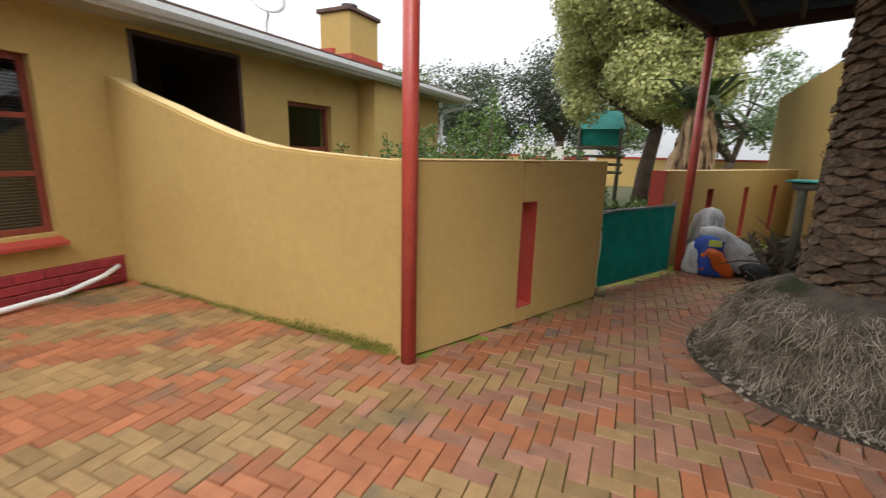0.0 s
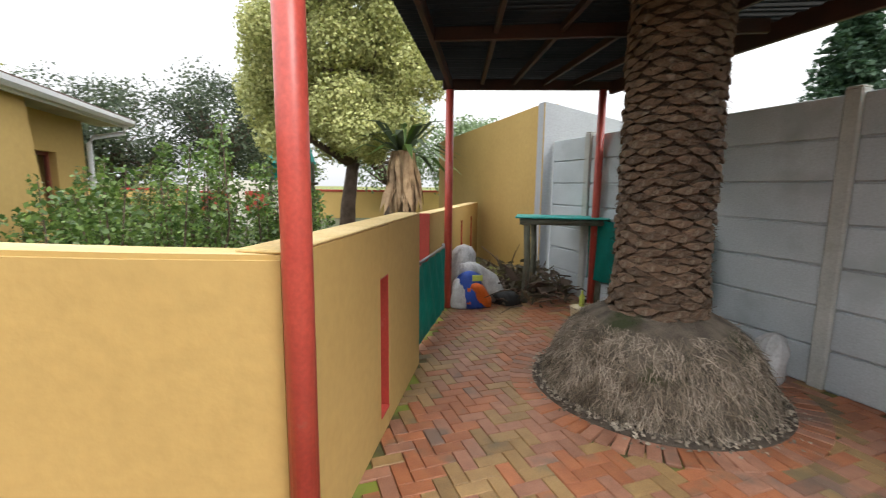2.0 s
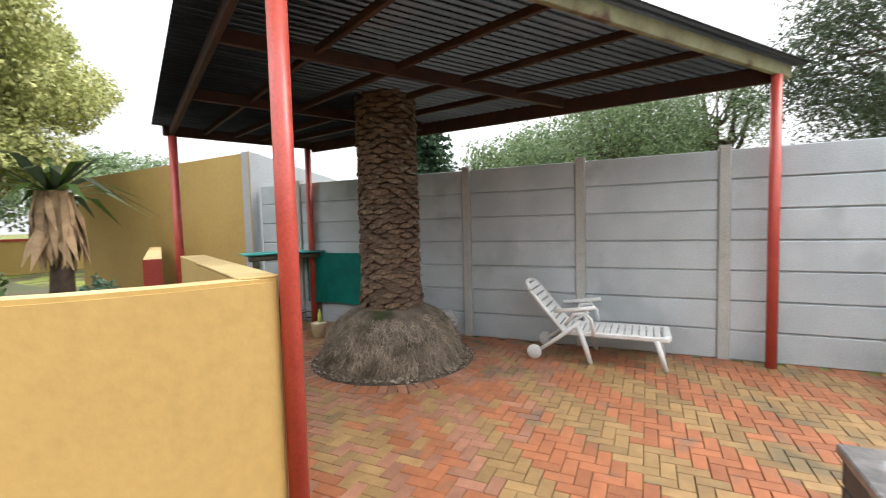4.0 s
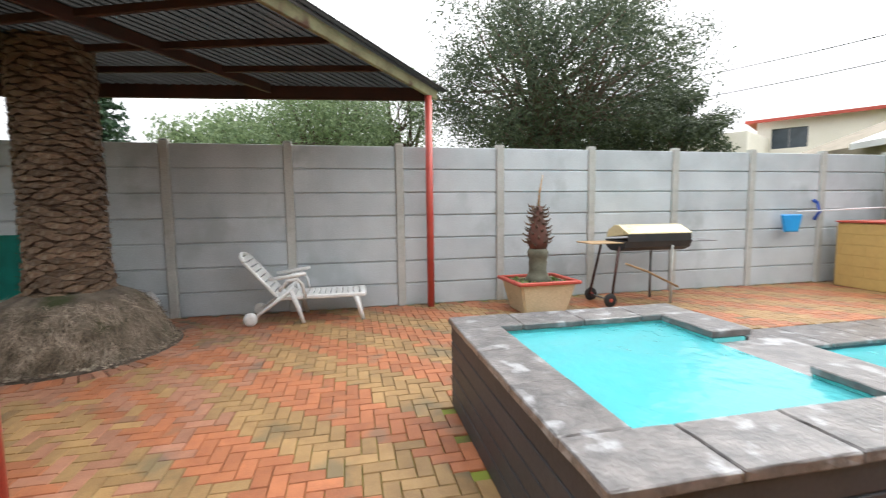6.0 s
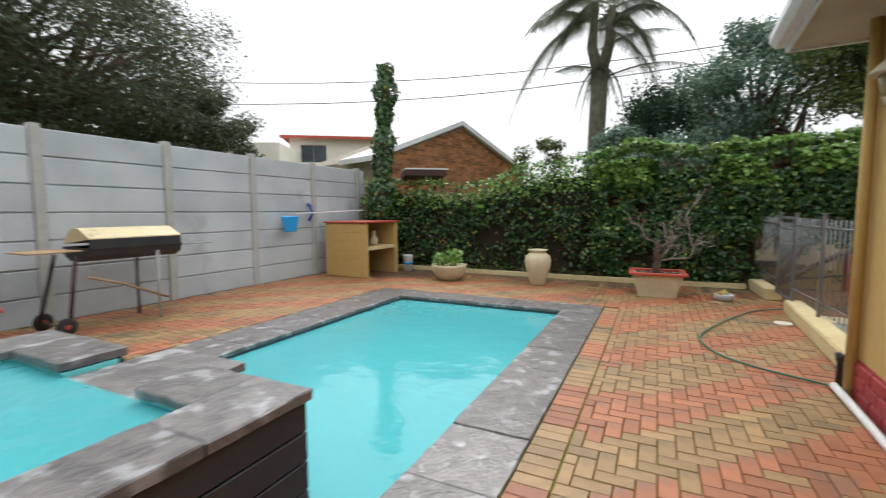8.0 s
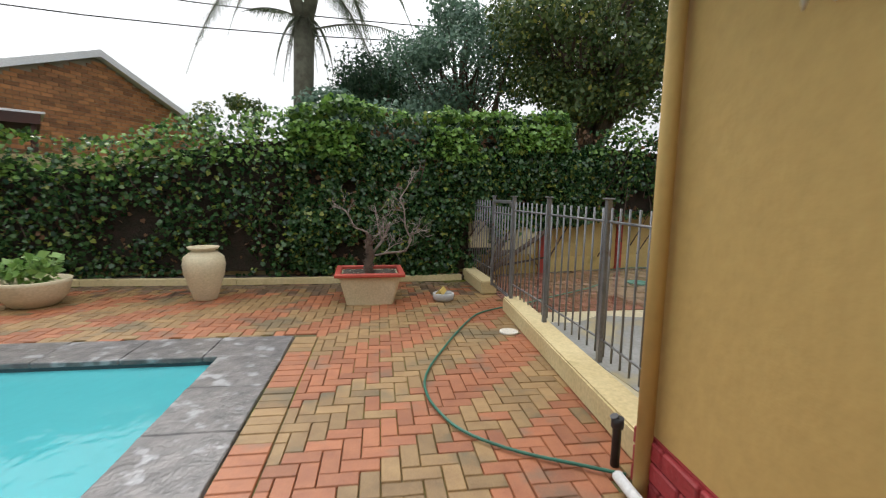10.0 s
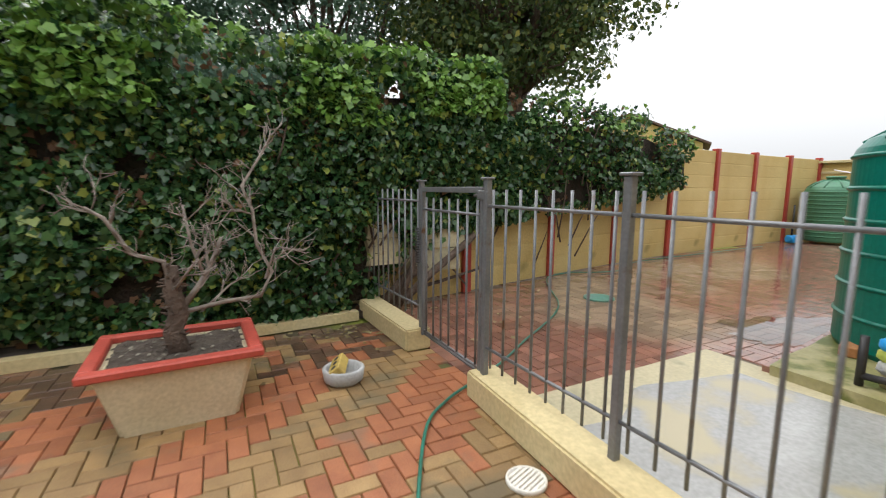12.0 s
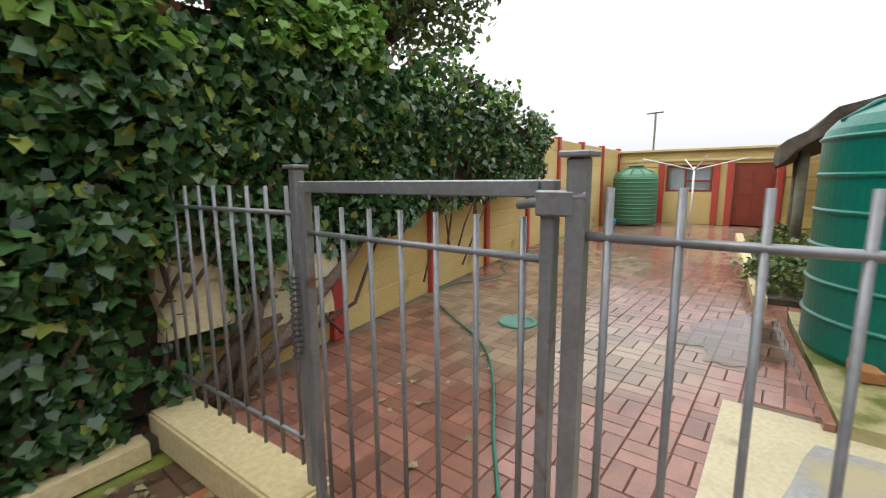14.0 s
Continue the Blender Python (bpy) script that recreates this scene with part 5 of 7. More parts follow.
tube(bm, [(0.02, 0.1, 0.1), (-0.2, -0.9, 0.14), (-0.4, -1.6, 0.17)], 0.013, 8)
part("pole", bm, WHITE, nk)
bm = B()
box(bm, -0.1, -0.04, 0.12, 0.56, -0.25, 0.06, 0.02)
for v in bm.verts:
    if v.co.z < -0.1:
        v.co.y = 0.34 + (v.co.y - 0.34) * 0.65
part("scoop", bm, BLUE, nk)
bm = B()
tube(bm, [(0.1, -0.33, 0.3), (0.03, -0.33, 0.26), (0.0, -0.36, 0.1), (0.05, -0.3, -0.05)], 0.03, 8)
part("wall_hook", bm, BLUEPRINT, nk)

# ---- pots along the hedge ----
bo = thing("bowl_planter", 0.02, -8.22, 0, 0, "shallow sand-stone bowl with leafy succulents", "planter")
bm = B()
lathe(bm, [(0.16, 0), (0.2, 0.01), (0.30, 0.12), (0.335, 0.26), (0.345, 0.30), (0.31, 0.30), (0.29, 0.25), (0.02, 0.24)], 28)
part("bowl", bm, POTSTONE, bo)
leaves("succulent", np.concatenate([blob_points(rg, 130, (-0.12, 0, 0.42), (0.14, 0.14, 0.16), .3), blob_points(rg, 80, (0.15, 0.03, 0.38), (0.14, 0.12, 0.12), .3)]), 0.11, leafmat("succulent_leaf", (0.14, 0.28, 0.06), (0.30, 0.46, 0.14), 0.4), bo, rg, LEAF, (0, 0, 1), 1, 0, "stuff")
ur = thing("stone_urn", -1.69, -8.4, 0, 0, "tall sand-coloured stone urn", "urn")
bm = B()
lathe(bm, [(0.12, 0), (0.13, 0.02), (0.17, 0.15), (0.22, 0.32), (0.235, 0.43), (0.22, 0.52), (0.16, 0.57), (0.125, 0.59), (0.13, 0.60), (0.17, 0.62), (0.175, 0.64), (0.13, 0.64), (0.11, 0.6), (0.11, 0.5)], 30)
part("urn_body", bm, POTSTONE, ur)
p2 = trough("bonsai_planter", -3.65, -8.2, 2, 0.37, 0.30, 0.27, 0.24, 0.37, "sand-coloured stone trough with a red rim and a leafless shrub")
bt = new("bare_shrub")
bt.parent = p2


def twigs(bm, p, d, L_, r_, depth, rng):
    q = p + d * L_
    mid = (p + q) / 2 + Vector(rng.uniform(-.12, .12, 3)) * L_
    tube(bm, [p, mid, q], [r_, r_ * 0.85, r_ * 0.7], 6 if depth > 2 else 4)
    if depth == 0:
        return
    for _ in range(2):
        nd = (d + Vector(rng.normal(size=3)) * 0.62 + Vector((0, 0, 0.18))).normalized()
        s_ = rng.uniform(0.35, 1.0)
        twigs(bm, p.lerp(q, s_), nd, L_ * rng.uniform(0.6, 0.82), r_ * 0.62 * (1 if s_ < .8 else 1.1), depth - 1, rng)


bm = B()


def bpt(a, b, d=0.0):
    return Vector((-(a - 105) * 0.0027, d, 0.33 + (640 - b) * 0.0027))


tube(bm, [bpt(108, 650), bpt(96, 600), bpt(110, 560), bpt(100, 510), bpt(104, 460)], [0.06, 0.05, 0.055, 0.045, 0.025], 9)
for k in range(60):
    a = rg.uniform(0, 6.28)
    p = bpt(104, rg.uniform(470, 640))
    d_ = Vector((math.cos(a), math.sin(a), rg.uniform(-.2, .6)))
    tube(bm, [p + d_ * 0.03, p + d_ * rg.uniform(0.055, 0.09)], [0.011, 0.003], 4)
part("rough_trunk", bm, BARK, bt, "rough brown stubby trunk")
bm = B()
for path_, r_ in (([(104, 540, 0), (90, 450, .02), (40, 430, .05), (5, 360, .08), (-20, 340, .1)], 0.02),
                  ([(104, 565, 0), (150, 505, -.02), (172, 468, -.03), (196, 408, -.03)], 0.026),
                  ([(160, 488, -.02), (140, 420, 0), (130, 338, 0.03)], 0.014), ([(168, 475, -.02), (165, 408, -.06)], 0.012),
                  ([(110, 560, 0), (190, 543, .04), (265, 536, .06), (290, 485, .06), (262, 425, .05), (258, 350, .02), (240, 300, 0), (272, 250, -.02), (300, 200, 0)], 0.018),
                  ([(275, 500, .06), (302, 435, .0), (330, 440, -.02)], 0.010), ([(258, 360, .02), (235, 352, .08), (195, 350, .1)], 0.008),
                  ([(98, 520, 0), (130, 470, .12), (150, 440, .2)], 0.012), ([(150, 560, 0.02), (210, 520, -.14), (235, 512, -.2)], 0.01)):
    ps_ = [bpt(*q) for q in path_]
    tube(bm, ps_, [r_ * 0.75 * (1 - 0.6 * k / len(ps_)) for k in range(len(ps_))], 7)
    for k in range(1, len(ps_)):
        d0 = (ps_[k] - ps_[k - 1]).normalized()
        for _ in range(2 if k < len(ps_) - 1 else 4):
            nd = (d0 + Vector(rg.normal(size=3)) * 0.8 + Vector((0, 0, 0.25))).normalized()
            twigs(bm, ps_[k - 1].lerp(ps_[k], rg.uniform(.3, 1)), nd, rg.uniform(0.08, 0.18), 0.0045, 2, rg)
part("twig_work", bm, DEADWOOD, bt, "bleached leafless branches")
pb = thing("concrete_bowl", -4.55, -8.12, 0, 0, "small round concrete bowl", "bowl")
bm = B()
lathe(bm, [(0.10, 0), (0.125, 0.02), (0.135, 0.09), (0.12, 0.10), (0.105, 0.09), (0.1, 0.03), (0.01, 0.025)], 24)
part("bowl_body", bm, mat("pale_concrete", (0.45, 0.45, 0.44), (0.36, 0.36, 0.35), 8, 0.9, 0.4, 60), pb)
yb = thing("air_brick", -4.55, -8.12, 0.05, 0, "yellow-painted brick with three holes leaning in the bowl", "brick")
bm = B()
m_ = pose(0.01, 0.0, 0.02, 38, 6, 68)
box(bm, -0.1, 0.1, -0.045, 0.045, 0.0, 0.07, 0.006, m_)
part("brick_body", bm, mat("yellow_painted_brick", (0.55, 0.40, 0.10), (0.42, 0.3, 0.08), 8, 0.8, 0.5, 50), yb)
for x in (-0.06, 0, 0.06):
    bm = B()
    lathe(bm, [(0.018, 0.0), (0.018, 0.002)], 14)
    bmesh.ops.transform(bm, matrix=m_ @ pose(x, 0, 0.0705), verts=bm.verts)
    part("hole", bm, BLACK, yb)

# ---- low wall and fence ----
lw = thing("wall_low", -5.1, -6, 0, 0, "low cream-rendered wall under the pool fence", "wall", "", "structure")
bm = B()
prism(bm, [(0.10, 1.35), (-0.055, -1.585), (-0.26, -1.585), (-0.12, 1.35)], 0, 0.165)
prism(bm, [(0.0, -2.40), (0.04, -3.5), (-0.17, -3.5), (-0.21, -2.40)], 0, 0.17)
bmesh.ops.bevel(bm, geom=bm.edges[:], offset=0.012, segments=2, affect="EDGES")
part("wall_body", bm, CREAM, lw)
fe = thing("pool_fence", -5.25, -6.0, 0, 0, "grey-painted steel pool fence with round pickets", "fence")
fposts = [(0.02, 1.2), (-0.03, 0.385), (0.0, -0.57), (0.03, -1.49), (0.0, -2.44), (0.06, -3.62)]


def fpost(x, y, parent, w=0.0185):
    bm = B()
    box(bm, -w, w, -w, w, 0.16, 1.29, 0.004)
    box(bm, -w - .012, w + .012, -w - .012, w + .012, 1.29, 1.302, 0.003)
    o_ = part("post", bm, STEEL, parent)
    o_.matrix_basis = pose(x, y, 0, 0, 0, 0)
    return o_


for x, y in fposts[:-1]:
    fpost(x, y, fe)


def fbay(p, q, parent, gap=0.113, z0=0.22, z1=1.235, lo_=0.33, hi_=1.145):
    p, q = Vector((*p, 0)), Vector((*q, 0))
    d = (q - p)
    L_ = d.length
    d.normalize()
    for z in (lo_, hi_):
        bm = B()
        tube(bm, [p + Vector((0, 0, z)), q + Vector((0, 0, z))], 0.009, 8)
        part("rail", bm, STEEL, parent)
    n_ = int(L_ / gap)
    for i in range(n_):
        c = p + d * (L_ * (i + 0.5) / n_)
        bm = B()
        tube(bm, [c + Vector((0, 0, z0)), c + Vector((0, 0, z1))], 0.0075, 8)
        part("picket", bm, STEEL, parent)


for i in (0, 1, 2):
    fbay(fposts[i], fposts[i + 1], fe)
fbay(fposts[4], fposts[5], fe, 0.11)
gt = thing("pool_gate", -5.23, -7.95, 0, 0, "grey-painted steel picket gate, closed, with a coil spring", "gate")
for y in (-0.42, 0.40):
    bm = B()
    box(bm, -0.015, 0.015, y - 0.015, y + 0.015, 0.13, 1.25, 0.003)
    part("gate_stile", bm, STEEL, gt)
bm = B()
box(bm, -0.018, 0.018, -0.40, 0.38, 1.215, 1.25, 0.003)
part("top_rail", bm, STEEL, gt)
bm = B()
tube(bm, [(0, -0.4, 0.15), (0, 0.38, 0.15)], 0.012, 8)
part("bottom_rail", bm, STEEL, gt)
fbay((0, -0.42), (0, 0.40), gt, 0.115, 0.15, 1.175, 0.17, 1.09)
bm = B()
tube(bm, [(0.03 + 0.016 * math.cos(i * 0.9), -0.46 + 0.016 * math.sin(i * 0.9), 0.95 - 0.0028 * i) for i in range(100)], 0.0035, 4)
part("coil_spring", bm, BLACK, gt)
bm = B()
box(bm, -0.03, 0.03, 0.38, 0.46, 1.18, 1.23, 0.004)
tube(bm, [(0.02, 0.34, 1.2), (0.02, 0.48, 1.22)], 0.01, 8)
part("latch", bm, STEEL, gt)

# ---- yard beyond the fence ----
BW = [(3.2, -9.62), (-2, -9.62), (-5.3, -9.72), (-6.5, -9.93), (-8.1, -10.28), (-9.7, -10.58), (-11.4, -10.82), (-13, -10.96), (-14.6, -11.08), (-16.2, -11.15), (-17.75, -11.2)]
yw = thing("wall_yard", -9, -10, 0, 0, "yellow-painted precast yard wall with red posts", "wall", "", "structure")
for (xa, ya), (xb, yb_) in zip(BW[2:], BW[3:]):
    n_ = 1
    dx, dy = xb - xa, yb_ - ya
    L_ = math.hypot(dx, dy)
    an = math.degrees(math.atan2(dy, dx))
    for k in range(8):
        bm = B()
        z1 = 2.02 - k * 0.252
        box(bm, 0.05, L_ - 0.05, 0, 0.05, max(0, z1 - 0.236), z1, 0.006)
        box(bm, 0.05, L_ - 0.05, 0.004, 0.03, max(-0.01, z1 - 0.253), max(-0.005, z1 - 0.234))
        o_ = part("panel", bm, YPANEL, yw)
        o_.matrix_basis = pose(xa + 9, ya + 10, 0, 0, 0, an)
    bm = B()
    box(bm, -0.06, 0.06, -0.05, 0.085, 0, 2.07, 0.008)
    o_ = part("post", bm, REDPAINT, yw)
    o_.matrix_basis = pose(xb + 9, yb_ + 10, 0, 0, 0, an)
bm = B()
for (xa, ya), (xb, yb_) in zip(BW[:3], BW[1:3]):
    prism(bm, [(xa + 9, ya + 10), (xb + 9, yb_ + 10), (xb + 9, yb_ + 9.85), (xa + 9, ya + 9.85)], 0, 1.75)
part("hedge_backing_wall", bm, CREAM, yw)

yh = thing("yard_building", -17.8, -8.122, 0, 0, "low yellow panelled outbuilding with red piers, door and window", "building")
bm = B()
for a_, b_, z0, z1 in ((-3.1, -1.80, 0, 1.93), (-1.80, -0.68, 0, 0.85), (-1.80, -0.68, 1.56, 1.93), (-0.68, -0.22, 0, 1.93), (-0.22, 0.64, 1.58, 1.93), (0.64, 9, 0, 1.93)):
    box(bm, -0.2, 0, a_, b_, z0, z1)
bmesh.ops.remove_doubles(bm, verts=bm.verts, dist=0.0005)
part("wall", bm, YPANEL, yh)
for k in range(6):
    for a_, b_ in ((-3.1, -1.98), (0.78, 1.6), (1.62, 3.2)):
        bm = B()
        box(bm, 0.001, 0.03, a_ + .02, b_ - .02, 0.02 + k * 0.3, 0.3 + k * 0.3, 0.006)
        part("panel", bm, YPANEL, yh)
for y in (-1.90, -0.60, -0.30, 0.72):
    bm = B()
    box(bm, 0, 0.06, y - 0.07, y + 0.07, 0, 1.62, 0.005)
    part("pier", bm, REDPAINT, yh, "red-painted pier")
bm = B()
box(bm, -0.05, 0.05, -3.1, 9, 1.66, 1.72, 0.005)
box(bm, -0.3, 0.12, -3.1, 9, 1.93, 1.99, 0.005)
part("roof_edge", bm, CREAM, yh)
bm = B()
box(bm, -3, -0.2, -3.1, 9, 1.8, 1.85)
box(bm, -3, -2.9, -3.1, 9, 0, 1.8)
part("roof", bm, ROOFTILE, yh)
dr = new("door")
dr.parent = yh
bm = B()
box(bm, -0.08, -0.03, -0.21, 0.63, 0.02, 1.57, 0.004)
part("door_leaf", bm, DOORRED, dr, "red-brown varnished door")
for (a_, b_, z0, z1) in ((-0.14, 0.18, 0.15, 0.7), (0.24, 0.56, 0.15, 0.7), (-0.14, 0.18, 0.8, 1.45), (0.24, 0.56, 0.8, 1.45)):
    bm = B()
    box(bm, -0.03, -0.02, a_, b_, z0, z1, 0.006)
    part("door_panel", bm, DOORRED, dr)
bm = B()
lathe(bm, [(0.02, 0), (0.025, 0.03), (0.01, 0.04)], 12)
h__ = part("door_handle", bm, STEEL, dr)
h__.matrix_basis = pose(-0.03, 0.57, 0.75, 0, 90)
wi = new("window")
wi.parent = yh
bm = B()
for a in ((-1.79, -1.74, 0.86, 1.55), (-0.74, -0.69, 0.86, 1.55), (-1.74, -0.74, 0.86, 0.91), (-1.74, -0.74, 1.50, 1.55), (-1.34, -1.29, 0.91, 1.5), (-1.29, -0.74, 1.12, 1.16)):
    box(bm, -0.08, -0.03, *a, 0.004)
part("window_frame", bm, DOORRED, wi)
bm = B()
box(bm, -0.06, -0.05, -1.74, -0.74, 0.91, 1.5)
part("pane", bm, GLASS, wi).visible_shadow = False
bm = B()
box(bm, -0.14, -0.12, -1.78, -0.7, 0.86, 1.55)
part("curtain", bm, TANKBLUE, wi)


def tank(name, x, y, z, r, h, material, label, ribs):
    t_ = thing(name, x, y, z, 0, label, "water tank")
    prof = [(r * 0.97, 0)]
    for k in range(ribs):
        za = 0.04 + (h - 0.08) * k / ribs
        zb = 0.04 + (h - 0.08) * (k + 1) / ribs
        prof += [(r, za), (r, zb - 0.035), (r * 1.022, zb - 0.022), (r * 1.022, zb - 0.012), (r, zb)]
    prof += [(r * 0.98, h), (r * 0.9, h + 0.07), (r * 0.6, h + 0.17), (r * 0.32, h + 0.22), (r * 0.31, h + 0.25), (r * 0.3, h + 0.26)]
    bm = B()
    lathe(bm, prof, 80, smooth=False)
    part("tank_body", bm, material, t_)
    bm = B()
    lathe(bm, [(r * 0.34, h + 0.262), (r * 0.34, h + 0.30), (r * 0.3, h + 0.31)], 24)
    part("lid", bm, material, t_)
    for k in range(10):
        bm = B()
        tube(bm, [(r * 0.34, 0, h + 0.225), (r * 0.7, 0, h + 0.15), (r * 0.93, 0, h + 0.045)], 0.018, 6)
        o_ = part("shoulder_rib", bm, material, t_)
        o_.matrix_basis = pose(0, 0, 0, 0, 0, 36 * k)
    return t_


tank("water_tank", -8.38, -6.365, 0.1, 0.68, 1.44, TANKGREEN, "large dark green ribbed plastic water tank on a concrete plinth", 6)
tank("water_tank", -16.75, -10.43, 0.06, 0.55, 1.2, TANKOLD, "faded green ribbed plastic water tank in the yard corner", 12)
pl = thing("tank_plinth", -8, -6.1, 0, 0, "mossy concrete plinth edged with bricks", "plinth")
bm = B()
prism(bm, [(0.93, -0.79), (0.95, 0.9), (-1.1, 0.9), (-1.1, -1.01)], 0, 0.1)
bmesh.ops.subdivide_edges(bm, edges=bm.edges[:], cuts=5, use_grid_fill=True)
for v in bm.verts:
    v.co += Vector((noise.noise(v.co * 2.5) * 0.03, noise.noise(v.co * 2.5 + Vector((5, 0, 0))) * 0.03, noise.noise(v.co * 4) * 0.012))
bmesh.ops.recalc_face_normals(bm, faces=bm.faces)
part("plinth_body", bm, MOSSCON, pl)
for k in range(9):
    bm = B()
    box(bm, -0.105, 0.105, -0.03, 0.02, 0, 0.075, 0.005)
    o_ = part("brick", bm, BRICKWET, pl)
    o_.matrix_basis = pose(0.80 - 0.225 * k, -0.835 - 0.027 * k, 0, 0, 0, 6.5)
sl = thing("concrete_slab", -6.8, -6.552, 0, 0, "wet cream concrete slab beside the fence", "slab")
bm = B()
prism(bm, [(1.46, -0.80), (-0.36, -0.82), (-0.36, 1.9), (1.60, 1.9)], -0.01, 0.03)
part("slab_body", bm, CREAMCON, sl)
for nm_, mt_, c_, ra, rb_, z_, sd_ in (("wet_screed", CONCRETE, (0.62, 0.62), 0.80, 1.15, 0.034, 1.0),):
    bm = B()
    vs_ = []
    for k in range(48):
        a = k * 2 * math.pi / 48
        q = 1 + 0.35 * noise.noise(Vector((math.cos(a) * 1.4 + sd_, math.sin(a) * 1.4, sd_)))
        q /= max(abs(math.cos(a)), abs(math.sin(a))) ** 0.75
        vs_.append((c_[0] + ra * q * math.cos(a), c_[1] + rb_ * q * math.sin(a)))
    prism(bm, vs_, z_ - 0.006, z_)
    part(nm_, bm, mt_, sl)
pd = thing("puddle", -8.45, -7.32, 0.006, -4, "shallow puddle of rain water on the yard paving", "puddle")
bm = B()
vs_ = []
for k in range(96):
    a = k * 2 * math.pi / 96
    q = 1 + 0.6 * noise.noise(Vector((math.cos(a) * 1.3, math.sin(a) * 1.3, 3))) + 0.35 * noise.noise(Vector((math.cos(a) * 4, math.sin(a) * 4, 8)))
    vs_.append(bm.verts.new((0.75 * q * math.cos(a), 0.36 * q * math.sin(a), 0)))
bm.faces.new(vs_)
part("water_film", bm, GLASS, pd)
lb = thing("loose_brick", -7.78, -6.751, 0.105, 15, "single orange clay brick on the plinth edge", "brick")
bm = B()
box(bm, -0.11, 0.11, -0.05, 0.05, 0, 0.07, 0.006)
part("brick_body", bm, FACEBRICK, lb)
bed = thing("flower_bed", -12, -7.56, 0, 0, "narrow bed of low plants edged with concrete", "flower bed")
bm = B()
prism(bm, [(2.45, 0.18), (2.5, 0.30), (-3.2, -0.32), (-3.2, -0.44)], 0, 0.1)
part("kerb", bm, CREAM, bed)
bm = B()
prism(bm, [(2.3, 0.28), (2.3, 1.6), (-3.2, 1.6), (-3.2, -0.3)], 0, 0.06)
part("soil", bm, SOIL, bed)
bp_ = np.concatenate([blob_points(rg, 260, (x, 0.25 + rg.uniform(-.1, .4), 0.18), (0.28, 0.28, 0.2), 0.3) for x in np.linspace(-3.0, 2.0, 9)])
leaves("low_foliage", bp_, 0.08, MIXLEAF, bed, rg, LEAF, (0, 0, 1), 1, 0, "stuff")
dy = thing("rotary_dryer", -15.58, -8.903, 0, 20, "white rotary washing line", "washing line")
bm = B()
tube(bm, [(0, 0, 0), (0, 0, 1.47)], 0.022, 10)
part("pole", bm, WHITE, dy)
for k in range(4):
    bm = B()
    tube(bm, [(0, 0, 1.4), (1.05, 0, 1.66)], 0.013, 6)
    o_ = part("arm", bm, WHITE, dy)
    o_.matrix_basis = pose(0, 0, 0, 0, 0, 90 * k)
pu = thing("pump", -15.9, -10.766, 0.0, 0, "small water pump with pipes beside the tank", "pump")
bm = B()
box(bm, -0.15, 0.15, -0.1, 0.1, 0.02, 0.2, 0.02)
tube(bm, [(-0.15, 0, 0.12), (0.25, 0, 0.12)], 0.07, 12)
part("motor", bm, BLUE, pu)
bm = B()
tube(bm, [(0.1, 0, 0.2), (0.1, 0, 0.9)], 0.02, 8)
part("riser", bm, BLACK, pu)
tp = thing("standpipe_tap", -7.19, -6.488, 0.105, 0, "black standpipe wrapped at the tap with a coloured bag", "tap")
bm = B()
tube(bm, [(0, 0, 0), (0, 0, 0.3)], 0.022, 8)
tube(bm, [(0, 0, 0.06), (-0.1, 0.5, 0.06)], 0.022, 8)
part("pipe_run", bm, BLACK, tp)
bm = B()
lathe(bm, [(0.035, 0.0), (0.035, 0.1), (0.02, 0.11)], 12, -0.11, 0.09)
part("tap_body", bm, POTSTONE, tp)
for nm_, z_, m_ in (("wrapping", 0.1, BAGWHITE), ("wrapping", 0.17, LIME), ("wrapping", 0.235, BLUE)):
    bm = B()
    lathe(bm, [(0.03, z_ - 0.03), (0.062, z_), (0.055, z_ + 0.04), (0.02, z_ + 0.06)], 14, -0.11, 0.09)
    for v in bm.verts:
        v.co += Vector((1, 1, 0.4)) * 0.02 * noise.noise(v.co * 18)
    part(nm_, bm, m_, tp)
th_ = thing("thatched_lapa", -12.4, -6.226, 0, 0, "thatched shelter with a dark ragged eave on poles", "shelter")
bm = B()
a = [(0.0, -1.17, 1.42), (0.05, -0.54, 1.92), (0.1, 1.6, 2.6), (-5, 1.6, 2.6), (-5, -1.3, 1.42)]
v_ = [bm.verts.new(p) for p in a]
u_ = [bm.verts.new((p[0], p[1], p[2] + 0.22)) for p in a]
bm.faces.new(v_), bm.faces.new(u_)
for i in range(5):
    bm.faces.new((v_[i], v_[(i + 1) % 5], u_[(i + 1) % 5], u_[i]))
bmesh.ops.recalc_face_normals(bm, faces=bm.faces)
bmesh.ops.subdivide_edges(bm, edges=bm.edges[:], cuts=6, use_grid_fill=True)
for v in bm.verts:
    v.co += Vector((noise.noise(v.co * 3), noise.noise(v.co * 3 + Vector((9, 0, 0))), noise.noise(v.co * 4))) * 0.07
part("thatch_roof", bm, THATCH, th_)
for x, y in ((-0.3, -0.85), (-0.25, 0.6), (-3.5, -0.9)):
    bm = B()
    tube(bm, [(x, y, 0), (x, y, 1.6)], 0.07, 9)
    part("pole", bm, OLDWOOD, th_)
bm = B()
prism(bm, [(-1.0, 0.1), (-1.0, 2.4), (-4, 2.4), (-4, 0.1)], 0, 2.35)
part("gable_wall", bm, YPANEL, th_)
bm = B()
q = [(0.2, -0.05, 2.02), (0.2, 1.6, 3.3), (0.2, 1.6, 3.42), (0.2, -0.05, 2.14)]
